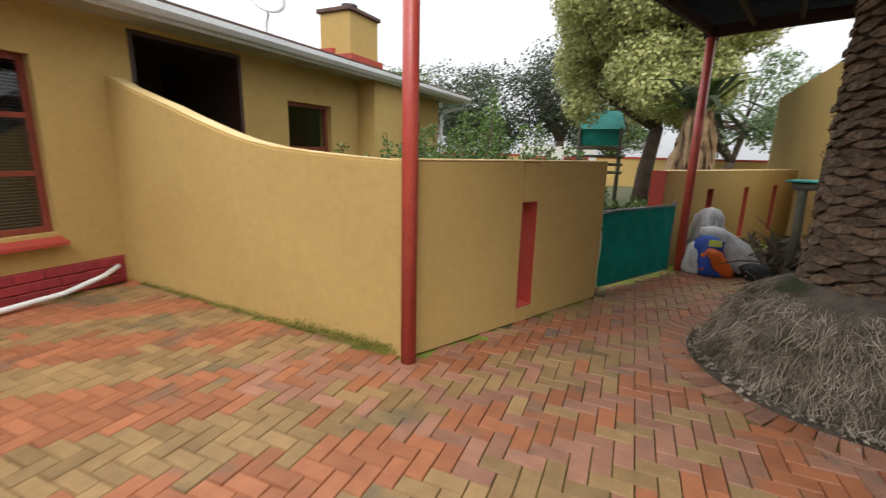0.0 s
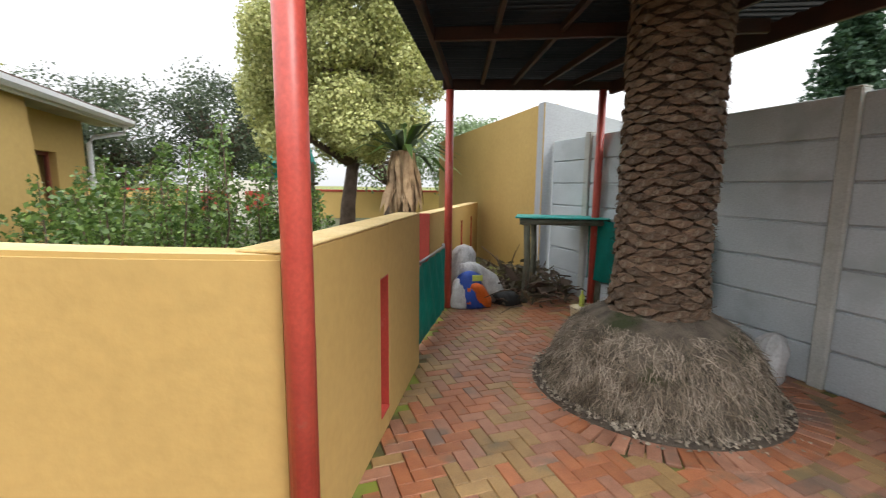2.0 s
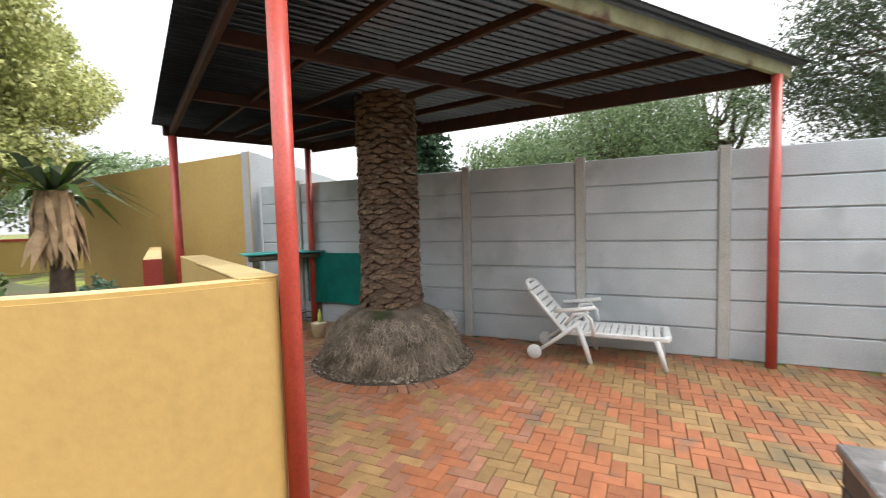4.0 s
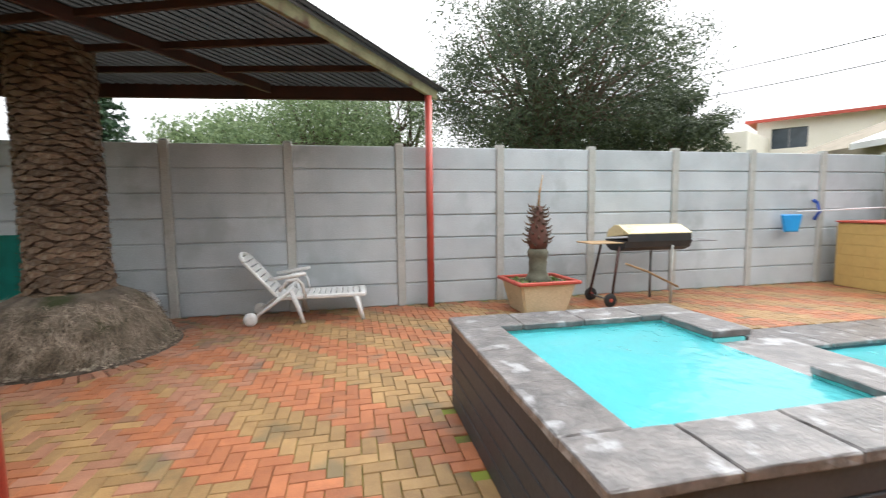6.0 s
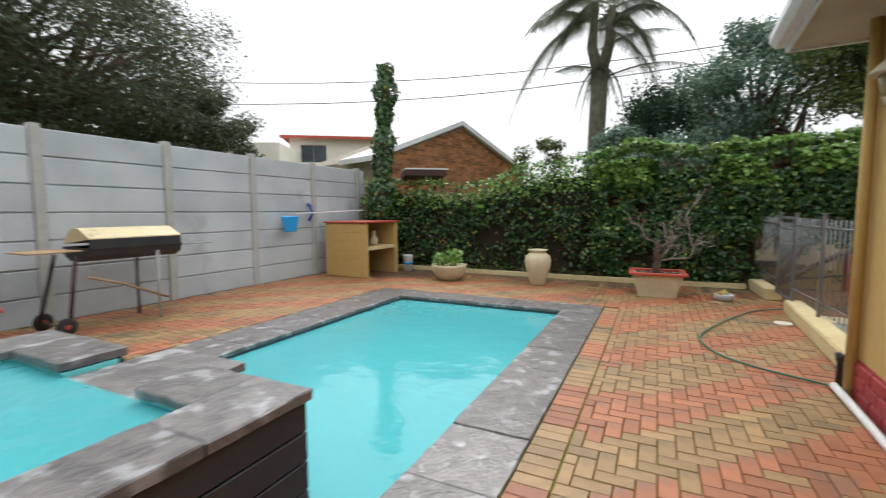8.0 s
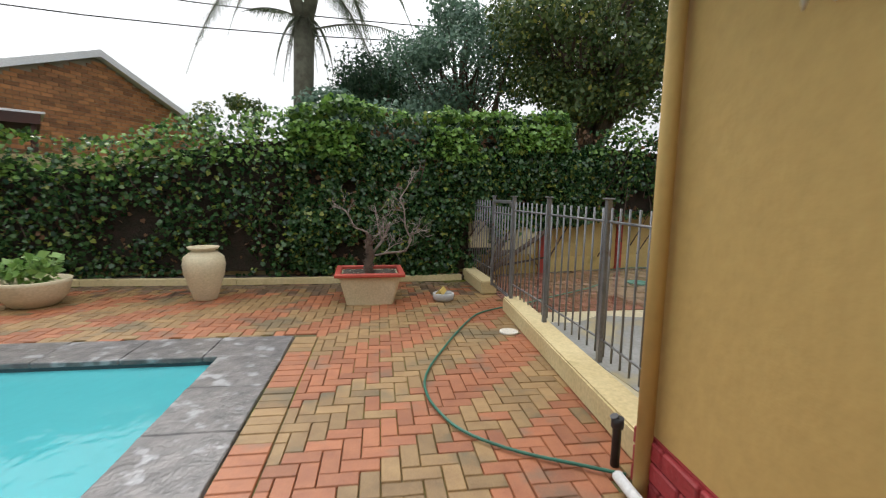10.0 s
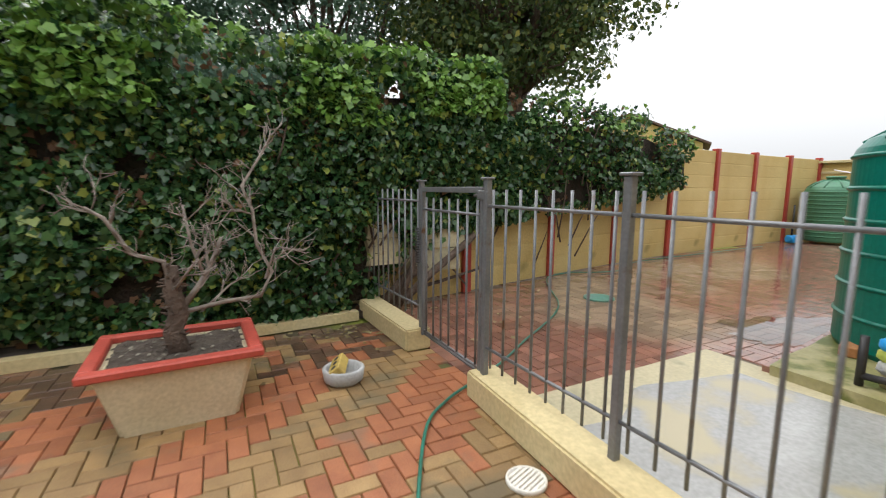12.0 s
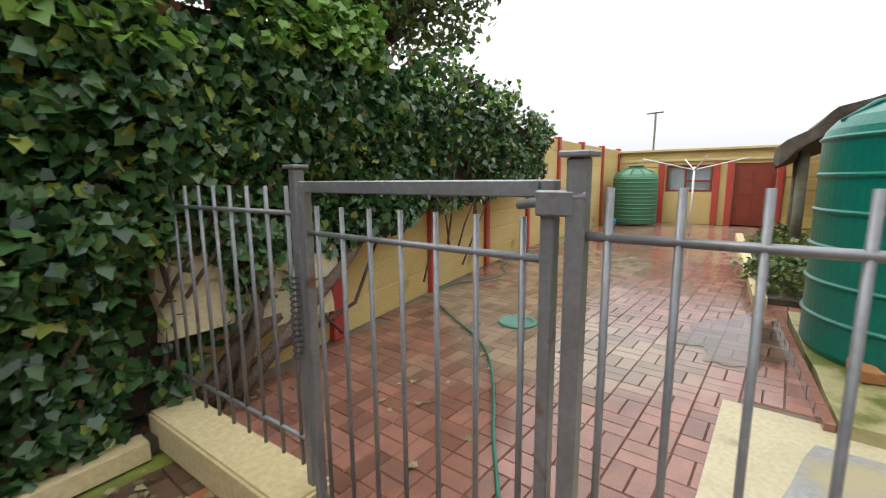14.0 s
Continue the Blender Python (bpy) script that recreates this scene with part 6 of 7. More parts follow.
f1, f2 = [bm.verts.new(p) for p in q], [bm.verts.new((p[0] - 0.1, p[1], p[2])) for p in q]
bm.faces.new(f1), bm.faces.new(f2)
for i in range(4):
    bm.faces.new((f1[i], f1[(i + 1) % 4], f2[(i + 1) % 4], f2[i]))
bmesh.ops.recalc_face_normals(bm, faces=bm.faces)
part("barge_board", bm, REDPAINT, th_)
po_ = thing("utility_pole", -25.0, -11.98, 0, 0, "thin wooden utility pole with a crossbar", "utility pole")
bm = B()
tube(bm, [(0, 0, 0), (0.1, 0.05, 3.95)], 0.04, 8)
tube(bm, [(0.1, -0.3, 3.9), (0.1, 0.35, 3.92)], 0.035, 6)
part("pole", bm, OLDWOOD, po_)

# hoses and small things on the paving
for nm, pts_, lab in (("garden_hose", [(-5.24, -7.68, .02), (-5.0, -7.55, .02), (-4.75, -7.3, .02), (-4.35, -6.5, .02), (-4.07, -5.75, .02), (-4.15, -5.2, .02), (-4.4, -4.9, .02), (-4.75, -4.7, .02), (-4.9, -4.62, .02)], "green garden hose curving over the paving"),
                      ("garden_hose", [(-5.27, -7.7, .02), (-5.6, -7.87, .02), (-6.09, -8.2, .02), (-6.43, -8.41, .02), (-6.83, -8.69, .02), (-7.14, -9.0, .02), (-7.5, -9.55, .02), (-7.92, -10.08, .02), (-8.45, -10.22, .02), (-8.9, -10.05, .02), (-9.39, -10.05, .02), (-10.1, -10.45, .02), (-12.5, -10.6, .02), (-14.5, -10.7, .02)], "long hose snaking over the wet yard paving")):
    hs_ = thing(nm, pts_[0][0], pts_[0][1], 0, 0, lab, "hose")
    P_ = [Vector(p) - Vector((pts_[0][0], pts_[0][1], 0)) for p in pts_]
    fine_ = []
    for i in range(len(P_) - 1):
        p0, p1_, p2_, p3_ = P_[max(i - 1, 0)], P_[i], P_[i + 1], P_[min(i + 2, len(P_) - 1)]
        for k in range(6):
            t_ = k / 6
            fine_.append(0.5 * ((2 * p1_) + (p2_ - p0) * t_ + (2 * p0 - 5 * p1_ + 4 * p2_ - p3_) * t_ ** 2 + (3 * p1_ - p0 - 3 * p2_ + p3_) * t_ ** 3))
    fine_.append(P_[-1])
    bm = B()
    tube(bm, fine_, 0.009, 8)
    part("hose_run", bm, HOSE, hs_)
dc = thing("drain_cover", -4.99, -6.79, 0.0, 20, "dirty white round plastic grating over a gully", "drain cover")
bm = B()
for i in range(7):
    y = -0.075 + i * 0.025
    w = math.sqrt(0.1 ** 2 - y * y) - 0.004
    box(bm, -w, w, y - 0.007, y + 0.007, 0.008, 0.018)
lathe(bm, [(0.095, 0.0), (0.112, 0.004), (0.11, 0.02), (0.096, 0.02), (0.095, 0.006)], 24)
part("grating", bm, OFFWHITE, dc)
dc.scale = (0.8, 0.8, 1)
bm = B()
lathe(bm, [(0.095, 0.005), (0.001, 0.005)], 24)
part("gully", bm, BLACK, dc)
yc = thing("manhole_cover", -7.71, -8.96, 0.0, 0, "round green plastic inspection cover", "manhole cover")
bm = B()
lathe(bm, [(0.17, 0), (0.17, 0.018), (0.15, 0.02), (0.145, 0.012), (0.01, 0.012)], 28)
part("cover_disc", bm, mat("faded_green_cover", (0.12, 0.3, 0.22), (0.1, 0.22, 0.17), 5, 0.6, 0.2), yc)
kb = thing("kerb", -1, -9.3, 0, 0, "low cream-painted kerb along the foot of the hedge", "kerb", "", "structure")
for x0, x1, ya, yb_ in ((2.6, 0.2, -9.28, -9.24), (0.2, -1.8, -9.24, -9.2), (-1.8, -3.4, -9.2, -9.24), (-3.4, -5.02, -9.24, -9.36)):
    bm = B()
    prism(bm, [(x0 + 1 - .004, ya + 9.3), (x1 + 1 + .004, yb_ + 9.3), (x1 + 1 + .004, yb_ + 9.19), (x0 + 1 - .004, ya + 9.19)], 0, 0.085)
    part("kerb_piece", bm, CREAM, kb)
bm = B()
prism(bm, [(3.7, -0.02), (-4.1, -0.1), (-4.1, -0.42), (3.7, -0.32)], 0, 0.07)
part("kerb_soil", bm, SOIL, kb)

# ---- ivy hedge ----
HX = [2.9, 1.5, 0.6, -0.1, -1.0, -1.7, -3.2, -5.1, -5.45, -6.0, -6.6, -7.5, -8.6, -10.0, -11.3]
HT = [2.1, 2.0, 1.9, 1.9, 2.15, 2.3, 2.45, 2.42, 2.45, 2.5, 2.48, 2.45, 2.42, 2.38, 2.15]
HY = [-9.45, -9.45, -9.42, -9.42, -9.4, -9.4, -9.4, -9.42, -9.5, -9.58, -9.68, -9.83, -10.0, -10.2, -10.4]
LO = [0.1, 0.1, 0.1, 0.1, 0.1, 0.1, 0.1, 0.1, 0.45, 0.72, 0.82, 0.9, 0.98, 1.08, 1.3]
iv = thing("ivy_hedge", -1.5, -9.5, 0, 0, "dense dark-green ivy climbing over the boundary wall", "hedge")
ri = np.random.default_rng(21)


def hedge_points(n, front, rng, out=0.0, top_only=False):
    x = rng.uniform(-11.2, 2.9, n)
    x[: n * 6 // 10] = rng.uniform(-7.4, -2.5, n * 6 // 10)
    o_ = -x
    ht = np.interp(o_, -np.array(HX), HT)
    yy = np.interp(o_, -np.array(HX), HY)
    lo_ = np.interp(o_, -np.array(HX), LO)
    u = rng.random(n)
    if top_only:
        u = 0.72 + 0.35 * u
    z = lo_ + (ht - lo_) * u
    lump = np.array([noise.noise(Vector((a_ * 1.3, b_ * 1.6, 3.3))) + 0.5 * noise.noise(Vector((a_ * 3.6, b_ * 3.6, 1.3))) for a_, b_ in zip(x, z)])
    bulge = 0.10 * np.sin(np.clip(u, 0, 1) * np.pi) + 0.12 * np.clip(u - 0.5, 0, 1)
    y = yy + bulge + lump * 0.14 + rng.uniform(-0.1, 0.04, n) + out
    bare = (((x + 5.24) / 0.24) ** 2 + ((z - 0.66) / 0.3) ** 2 < 1) | (((x + 5.95) / 0.42) ** 2 + ((z - 0.55) / 0.3) ** 2 < 1)
    y[bare & (rng.random(n) < 0.93)] -= 0.5
    over = u > 0.93
    y[over] -= rng.random(over.sum()) ** 1.2 * 0.75
    z[over] = ht[over] + lump[over] * 0.15 + rng.uniform(-.06, .08, over.sum())
    return np.stack([x + 1.5, y + 9.5, z], 1), lump


# solid filler behind the leaves; its near-black colour paints the shade in the gaps
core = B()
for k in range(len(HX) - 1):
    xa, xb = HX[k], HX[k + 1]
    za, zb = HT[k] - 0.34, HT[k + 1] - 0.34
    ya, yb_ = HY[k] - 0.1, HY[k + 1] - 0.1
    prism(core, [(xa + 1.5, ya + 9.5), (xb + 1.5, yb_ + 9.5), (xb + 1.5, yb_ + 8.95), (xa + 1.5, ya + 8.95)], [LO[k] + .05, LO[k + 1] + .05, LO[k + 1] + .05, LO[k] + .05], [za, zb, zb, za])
part("dark_core", core, mat("ivy_gap_shade", (0.035, 0.022, 0.015), (0.02, 0.02, 0.01), 9, 1.0, 1.0, 40, depth=0.03), iv)
p_, lump = hedge_points(48000, 1, ri)
sel = lump > -0.42
leaves("ivy_foliage", p_[sel], 0.058, IVY, iv, ri, IVYLEAF, (0, 0.55, 0.45), 1.0, 1.4, "stuff")
p_, lump = hedge_points(9000, 1, ri, 0.05, True)
sel = lump > -0.1
leaves("new_foliage", p_[sel], 0.065, IVYBRIGHT, iv, ri, IVYLEAF, (0, 0.6, 0.9), 0.8, 0.6, "stuff")
p_, lump = hedge_points(2600, 1, ri, -0.03)
sel = lump < 0.1
leaves("dead_foliage", p_[sel], 0.06, DEADLEAF, iv, ri, IVYLEAF, (0, 0.9, 0.2), 0.9, 1.2, "stuff")
for pts_, r_ in (([(-5.25, -9.62, 0.0), (-5.6, -9.62, 0.35), (-6.1, -9.75, 0.5), (-6.9, -9.9, 0.95)], 0.06), ([(-5.4, -9.6, 0.02), (-5.75, -9.63, 0.6), (-5.9, -9.66, 1.0)], 0.03), ([(-5.3, -9.6, 0.15), (-6.0, -9.72, 0.22), (-6.6, -9.85, 0.3), (-6.9, -9.88, 0.8)], 0.022)):
    bm = B()
    tube(bm, [(x + 1.5, y + 9.5 + 0.06, z) for x, y, z in pts_], [r_, r_ * .9, r_ * .7, r_ * .5][:len(pts_)], 7)
    part("vine_trunk", bm, BARK, iv)
bm = B()
for i in range(60):
    x = ri.uniform(-9, 2.6)
    yb__ = np.interp(-x, -np.array(HX), HY)
    p = Vector((x + 1.5, yb__ + 9.5 + ri.uniform(-.02, .06), ri.uniform(0.1, 1.4)))
    q = p + Vector((ri.uniform(-.5, .5), ri.uniform(-.03, .05), ri.uniform(0.3, 0.9)))
    tube(bm, [p, (p + q) / 2 + Vector(ri.uniform(-.08, .08, 3)), q], [0.012, 0.009, 0.005], 5)
o_ = part("vine_stem", bm, BARK, iv)
o_["kind"] = "stuff"
bp2 = thing("leaning_panel", -5.33, -9.49, 0.07, 0, "weathered cream concrete panels leaning behind the ivy stems", "concrete panel")
for x, z0, z1, wd, rz in ((0.0, 0.42, 0.68, 0.19, 3), (0.02, 0.685, 0.93, 0.19, 3), (-0.56, 0.3, 0.53, 0.34, -4), (-0.66, 0.54, 0.76, 0.30, 2)):
    bm = B()
    prism(bm, [(-wd, -0.02), (wd, -0.02), (wd * .93, 0.02), (-wd * .96, 0.02)], 0, z1 - z0)
    bmesh.ops.subdivide_edges(bm, edges=bm.edges[:], cuts=3, use_grid_fill=True)
    for v in bm.verts:
        v.co.x += 0.03 * noise.noise(v.co * 5 + Vector((x * 9, 0, 0)))
    o_ = part("panel", bm, CREAMCON, bp2)
    o_.matrix_basis = pose(x, -0.1 if x < -.3 else 0, z0, 6, 0, rz)
bm = B()
tube(bm, [(-0.12, 0.06, 0.0), (-0.3, 0.03, 0.45), (-0.22, 0.0, 0.9), (-0.1, -0.05, 1.2)], [0.035, 0.03, 0.03, 0.025], 7)
tube(bm, [(-0.15, 0.06, 0.05), (-0.5, 0.02, 0.3), (-1.0, -0.08, 0.6), (-1.5, -0.2, 0.98)], [0.045, 0.04, 0.04, 0.03], 7)
part("vine_stem", bm, BARK, bp2)
ip = thing("ivy_column", 2.25, -9.3, 0, 0, "tall dead trunk wrapped in ivy at the wall corner", "ivy column")
bm = B()
tube(bm, [(0, 0, 0), (0.02, 0, 2.3), (-0.06, 0, 3.6), (-0.12, 0, 4.65)], [0.14, 0.13, 0.11, 0.09], 8)
part("trunk", bm, BARK, ip)
n_ = 4200
z_ = ri.uniform(0.05, 4.72, n_)
a_ = ri.uniform(0, 2 * np.pi, n_)
rad = (0.20 + 0.05 * np.sin(z_ * 5) + 0.03 * np.sin(z_ * 11)) * np.where(z_ > 2.3, 1, 1.35) * ri.uniform(0.75, 1.15, n_)
cx_ = np.interp(z_, [0, 2.3, 3.6, 4.65], [0, 0.02, -0.06, -0.12])
leaves("ivy_foliage", np.stack([cx_ + rad * np.cos(a_), rad * np.sin(a_), z_], 1), 0.075, IVY, ip, ri, IVYLEAF, np.stack([np.cos(a_), np.sin(a_), a_ * 0 + .3], 1) * 1.5, 0.7, 1.0, "stuff")
bm = B()
for z, an in ((4.0, 0.3), (4.45, 2.6), (3.5, 3.3), (4.6, 0), (4.02, 3.0)):
    tube(bm, [(-0.08, 0, z), (-0.08 + 0.3 * math.cos(an), 0.05, z + 0.03), (-0.08 + 0.42 * math.cos(an), 0.08, z - 0.06)], [0.012, 0.008, 0.004], 5)
part("tendril", bm, BARK, ip)

lt = thing("leaf_litter", -4.9, -9.1, 0, 0, "scattered dry ivy leaves on the paving by the hedge", "leaf litter")
n_ = 200
lx = np.concatenate([ri.normal(-4.85, 0.25, 50), ri.uniform(-5.0, 2.0, 110), ri.uniform(-7.5, -5.5, 40)])
ly = np.concatenate([ri.normal(-9.05, 0.12, 50), -9.17 + np.abs(ri.normal(0, 0.35, 110)), ri.uniform(-9.6, -8.0, 40)])
leaves("dry_leaf", np.stack([lx + 4.9, ly + 9.1, np.full(n_, 0.012)], 1), 0.036, leafmat("dry_fallen_leaf", (0.16, 0.11, 0.05), (0.42, 0.38, 0.2), 0.8), lt, ri, IVYLEAF, (0, 0, 6), 1, 0, "stuff")
db = thing("soil_debris", MOUND[0], MOUND[1], 0, 0, "pale crumbs and fibres round the palm's root mound", "debris")
n_ = 1500
a_, r_ = ri.uniform(0, 2 * np.pi, n_), 0.86 + np.abs(ri.normal(0, 0.07, n_))
leaves("crumb", np.stack([r_ * np.cos(a_), r_ * np.sin(a_), np.where(r_ < 0.97, 0.03, 0.01)], 1), 0.035, mat("pale_crumbs", (0.36, 0.31, 0.24), (0.15, 0.12, 0.09), 9, 0.95, 0.2, 60, island=0.5), db, ri, LEAF, (0, 0, 3), 1, 0, "stuff")

# ---- neighbouring buildings ----
ng = thing("brick_gable_house", 1.95, -13.6, 0, 0, "face-brick gable house with a pale sheet roof", "house")
gdir = Vector((-1.9, -5.4)).normalized()
mg = Matrix(((gdir.x, -gdir.y, 0, 2.03), (gdir.y, gdir.x, 0, -13.27), (0, 0, 1, 0), (0, 0, 0, 1)))
ng.matrix_basis = mg
bm = B()
out_ = [(-3.2, 0), (-3.2, 2.75), (0, 3.98), (3.4, 2.7), (3.4, 0)]
f1, f2 = [bm.verts.new((s_, 0, z)) for s_, z in out_], [bm.verts.new((s_, 0.2 + 4, z)) for s_, z in out_]
bm.faces.new(f1), bm.faces.new(f2)
for i in range(5):
    bm.faces.new((f1[i], f1[(i + 1) % 5], f2[(i + 1) % 5], f2[i]))
bmesh.ops.recalc_face_normals(bm, faces=bm.faces)
part("wall", bm, MORTAR, ng)
vv, ff = [], []
z, row = 1.6, 0
while z < 3.9:
    half_l = -3.2 if z < 2.75 else -3.2 * (3.98 - z - .06) / 1.23
    half_r = 3.4 if z < 2.7 else 3.4 * (3.98 - z - .06) / 1.28
    s_ = -3.2 + (0.115 if row % 2 else 0)
    while s_ < half_r:
        if s_ > half_l:
            b_ = len(vv)
            x0, x1, y_ = s_ + 0.005, min(s_ + 0.222, half_r), -0.012
            vv += [(x0, y_, z), (x1, y_, z), (x1, y_, z + 0.066), (x0, y_, z + 0.066), (x0, 0.0, z), (x1, 0.0, z), (x1, 0.0, z + 0.066), (x0, 0.0, z + 0.066)]
            ff += [(b_, b_ + 1, b_ + 2, b_ + 3), (b_ + 4, b_ + 5, b_ + 1, b_), (b_ + 3, b_ + 2, b_ + 6, b_ + 7), (b_ + 4, b_, b_ + 3, b_ + 7), (b_ + 1, b_ + 5, b_ + 6, b_ + 2)]
        s_ += 0.23
    z += 0.077
    row += 1
me = bpy.data.meshes.new("brickwork")
me.from_pydata(vv, [], ff)
me.materials.append(FACEBRICK)
o_ = new("brickwork", me)
o_.parent = ng
o_["kind"] = "stuff"
for sa, za, sb_, zb in ((-3.5, 2.64, 0, 4.0), (0, 4.0, 3.7, 2.6)):
    bm = B()
    q = [(sa, za), (sb_, zb), (sb_, zb + 0.14), (sa, za + 0.14)]
    f1, f2 = [bm.verts.new((s_, -0.15, z)) for s_, z in q], [bm.verts.new((s_, 1.4, z)) for s_, z in q]
    bm.faces.new(f1), bm.faces.new(f2)
    for i in range(4):
        bm.faces.new((f1[i], f1[(i + 1) % 4], f2[(i + 1) % 4], f2[i]))
    bmesh.ops.recalc_face_normals(bm, faces=bm.faces)
    part("roof_sheet", bm, WHITE, ng)
cn = thing("lean_to_roof", 1.6, -10.1, 0, -55, "small white sheet lean-to roof behind the hedge", "lean-to")
bm = B()
box(bm, -0.75, 0.75, -0.5, 0.5, 2.3, 2.33)
for v in bm.verts:
    v.co.z += 0.06 * (v.co.x > 0)
part("sheet", bm, WHITE, cn)
bm = B()
box(bm, -0.75, 0.75, -0.45, 0.5, 2.16, 2.295)
for x in (-0.7, 0.65):
    box(bm, x, x + 0.06, -0.4, -0.34, 0, 2.16)
part("beam_frame", bm, BEAM, cn)
nh = thing("white_neighbour_house", 13.2, -18.3, 0, 0, "off-white double-storey house with a dark flat roof edge", "house")
h1_, h2_ = Vector((13.6, -18.1)), Vector((10.3, -20.4))
hd = (h2_ - h1_).normalized()
nh.matrix_basis = Matrix(((hd.x, -hd.y, 0, 13.8), (hd.y, hd.x, 0, -17.9), (0, 0, 1, 0), (0, 0, 0, 1)))
bm = B()
for a in ((0, 0.55, 0, 5.2), (1.85, 6.2, 0, 5.2), (0.55, 1.85, 0, 3.95), (0.55, 1.85, 4.85, 5.2)):
    box(bm, a[0], a[1], 0, 0.2, a[2], a[3])
box(bm, 0, 6.2, 0.2, 5, 0, 5.2)
part("wall", bm, OFFWHITE, nh)
bm = B()
box(bm, 0.56, 1.84, 0.1, 0.14, 3.96, 4.84)
part("window", bm, mat("dark_window_glass", (0.07, 0.09, 0.11), None, 3, 0.15, 0.0), nh)
bm = B()
box(bm, 1.17, 1.22, 0.06, 0.1, 3.96, 4.84)
part("mullion", bm, STEEL, nh)
bm = B()
box(bm, -0.4, 6.5, -0.4, 5.3, 5.2, 5.26)
box(bm, -0.42, 6.52, -0.43, -0.4, 5.14, 5.28)
part("roof", bm, TERRA, nh)
fb = thing("far_flat_building", 13.0, -15.2, 0, 30, "low beige flat-roofed building beyond the wall", "building")
bm = B()
box(bm, -1.2, 3.0, -2.5, 1.0, 0, 4.4, 0.02)
part("wall", bm, OFFWHITE, fb)
g2 = thing("gabled_neighbour_house", -22.2, -20.968, 0, 0, "small tiled gable house behind the yard wall", "house")
bm = B()
for (xa, xb) in ((-2.5, 2.5),):
    out_ = [(-2.6, 0), (-2.6, 3.6), (0, 4.8), (2.8, 3.4), (2.8, 0)]
    f1, f2 = [bm.verts.new((-0.7 * s_, 0.9 * s_, z)) for s_, z in out_], [bm.verts.new((-0.7 * s_ - 3, 0.9 * s_ - 2, z)) for s_, z in out_]
    bm.faces.new(f1), bm.faces.new(f2)
    for i in range(5):
        bm.faces.new((f1[i], f1[(i + 1) % 5], f2[(i + 1) % 5], f2[i]))
bmesh.ops.recalc_face_normals(bm, faces=bm.faces)
part("wall", bm, YPANEL, g2)
for sa, za, sb_, zb in ((-2.9, 3.5, 0, 4.85), (0, 4.85, 3.1, 3.3)):
    bm = B()
    q = [(sa, za), (sb_, zb), (sb_, zb + 0.1), (sa, za + 0.1)]
    f1, f2 = [bm.verts.new((-0.7 * s_ + .2, 0.9 * s_ + .13, z)) for s_, z in q], [bm.verts.new((-0.7 * s_ - 3, 0.9 * s_ - 2, z)) for s_, z in q]
    bm.faces.new(f1), bm.faces.new(f2)
    for i in range(4):
        bm.faces.new((f1[i], f1[(i + 1) % 4], f2[(i + 1) % 4], f2[i]))
    bmesh.ops.recalc_face_normals(bm, faces=bm.faces)
    part("roof", bm, ROOFTILE, g2)

# ---- garden beyond the wall ----
ps = thing("play_tower", -0.9, 15.2, 0, 0, "timber play tower with a teal canvas roof", "play tower")
bm = B()
q = [(-0.65, 0, 2.25), (0.75, 0, 2.25), (0.6, 0.5, 2.85), (-0.6, 0.5, 2.85)]
prs = [bm.verts.new(p) for p in q] + [bm.verts.new((p[0], 1.0 - p[1] * 0.9 + .05, p[2])) for p in q]
bm.faces.new(prs[:4]), bm.faces.new(prs[4:])
for i in range(4):
    bm.faces.new((prs[i], prs[(i + 1) % 4], prs[4 + (i + 1) % 4], prs[4 + i]))
bmesh.ops.recalc_face_normals(bm, faces=bm.faces)
part("canvas_roof", bm, TEALPAINT, ps)
bm = B()
box(bm, -0.55, 0.6, 0.1, 0.9, 1.75, 2.25)
part("canvas_side", bm, TEAL, ps)
for x in (-0.6, 0.65):
    for y in (0.05, 0.95):
        bm = B()
        tube(bm, [(x, y, 0), (x, y, 2.3)], 0.055, 8)
        part("post", bm, OLDWOOD, ps)
for z in (0.9, 1.15, 1.4, 1.65):
    bm = B()
    tube(bm, [(-0.8, 0.03, z), (0.8, 0.03, z)], 0.045, 8)
    part("rail", bm, OLDWOOD, ps)
rw = thing("low_garden_building", -2.7, 19, 0, 8, "low cream wall building with red panels in the garden", "building")
bm = B()
box(bm, -1.6, 1.5, 0, 0.4, 0, 1.75)
part("wall", bm, OFFWHITE, rw)
for x in (-1.3, 0.2):
    bm = B()
    box(bm, x, x + 1.0, -0.03, -0.001, 0.4, 1.35)
    part("red_panel", bm, REDPAINT, rw)
bx = thing("far_garden_wall", 0, 23, 0, 0, "low ochre garden boundary wall with a red cap", "wall", "", "structure")
bm = B()
box(bm, -16, 14, 0, 0.2, 0, 1.3)
part("wall_body", bm, OCHRE, bx)
bm = B()
box(bm, -16, 14, -0.03, 0.23, 1.301, 1.4)
part("cap", bm, REDPAINT, bx)
bm = B()
prism(bm, [(-4.5, 2.98), (-1.15, 2.7), (-0.2, 4.7), (0.5, 6.5), (3.0, 10.3), (3.4, 13.5), (9, 60), (-60, 60), (-20, 20), (-5, 19.5), (-4.4, 10)], -0.015, 0.0)
tagged(part("garden_lawn", bm, EARTH), "patchy grass and soil of the front garden", "lawn", "", "structure")


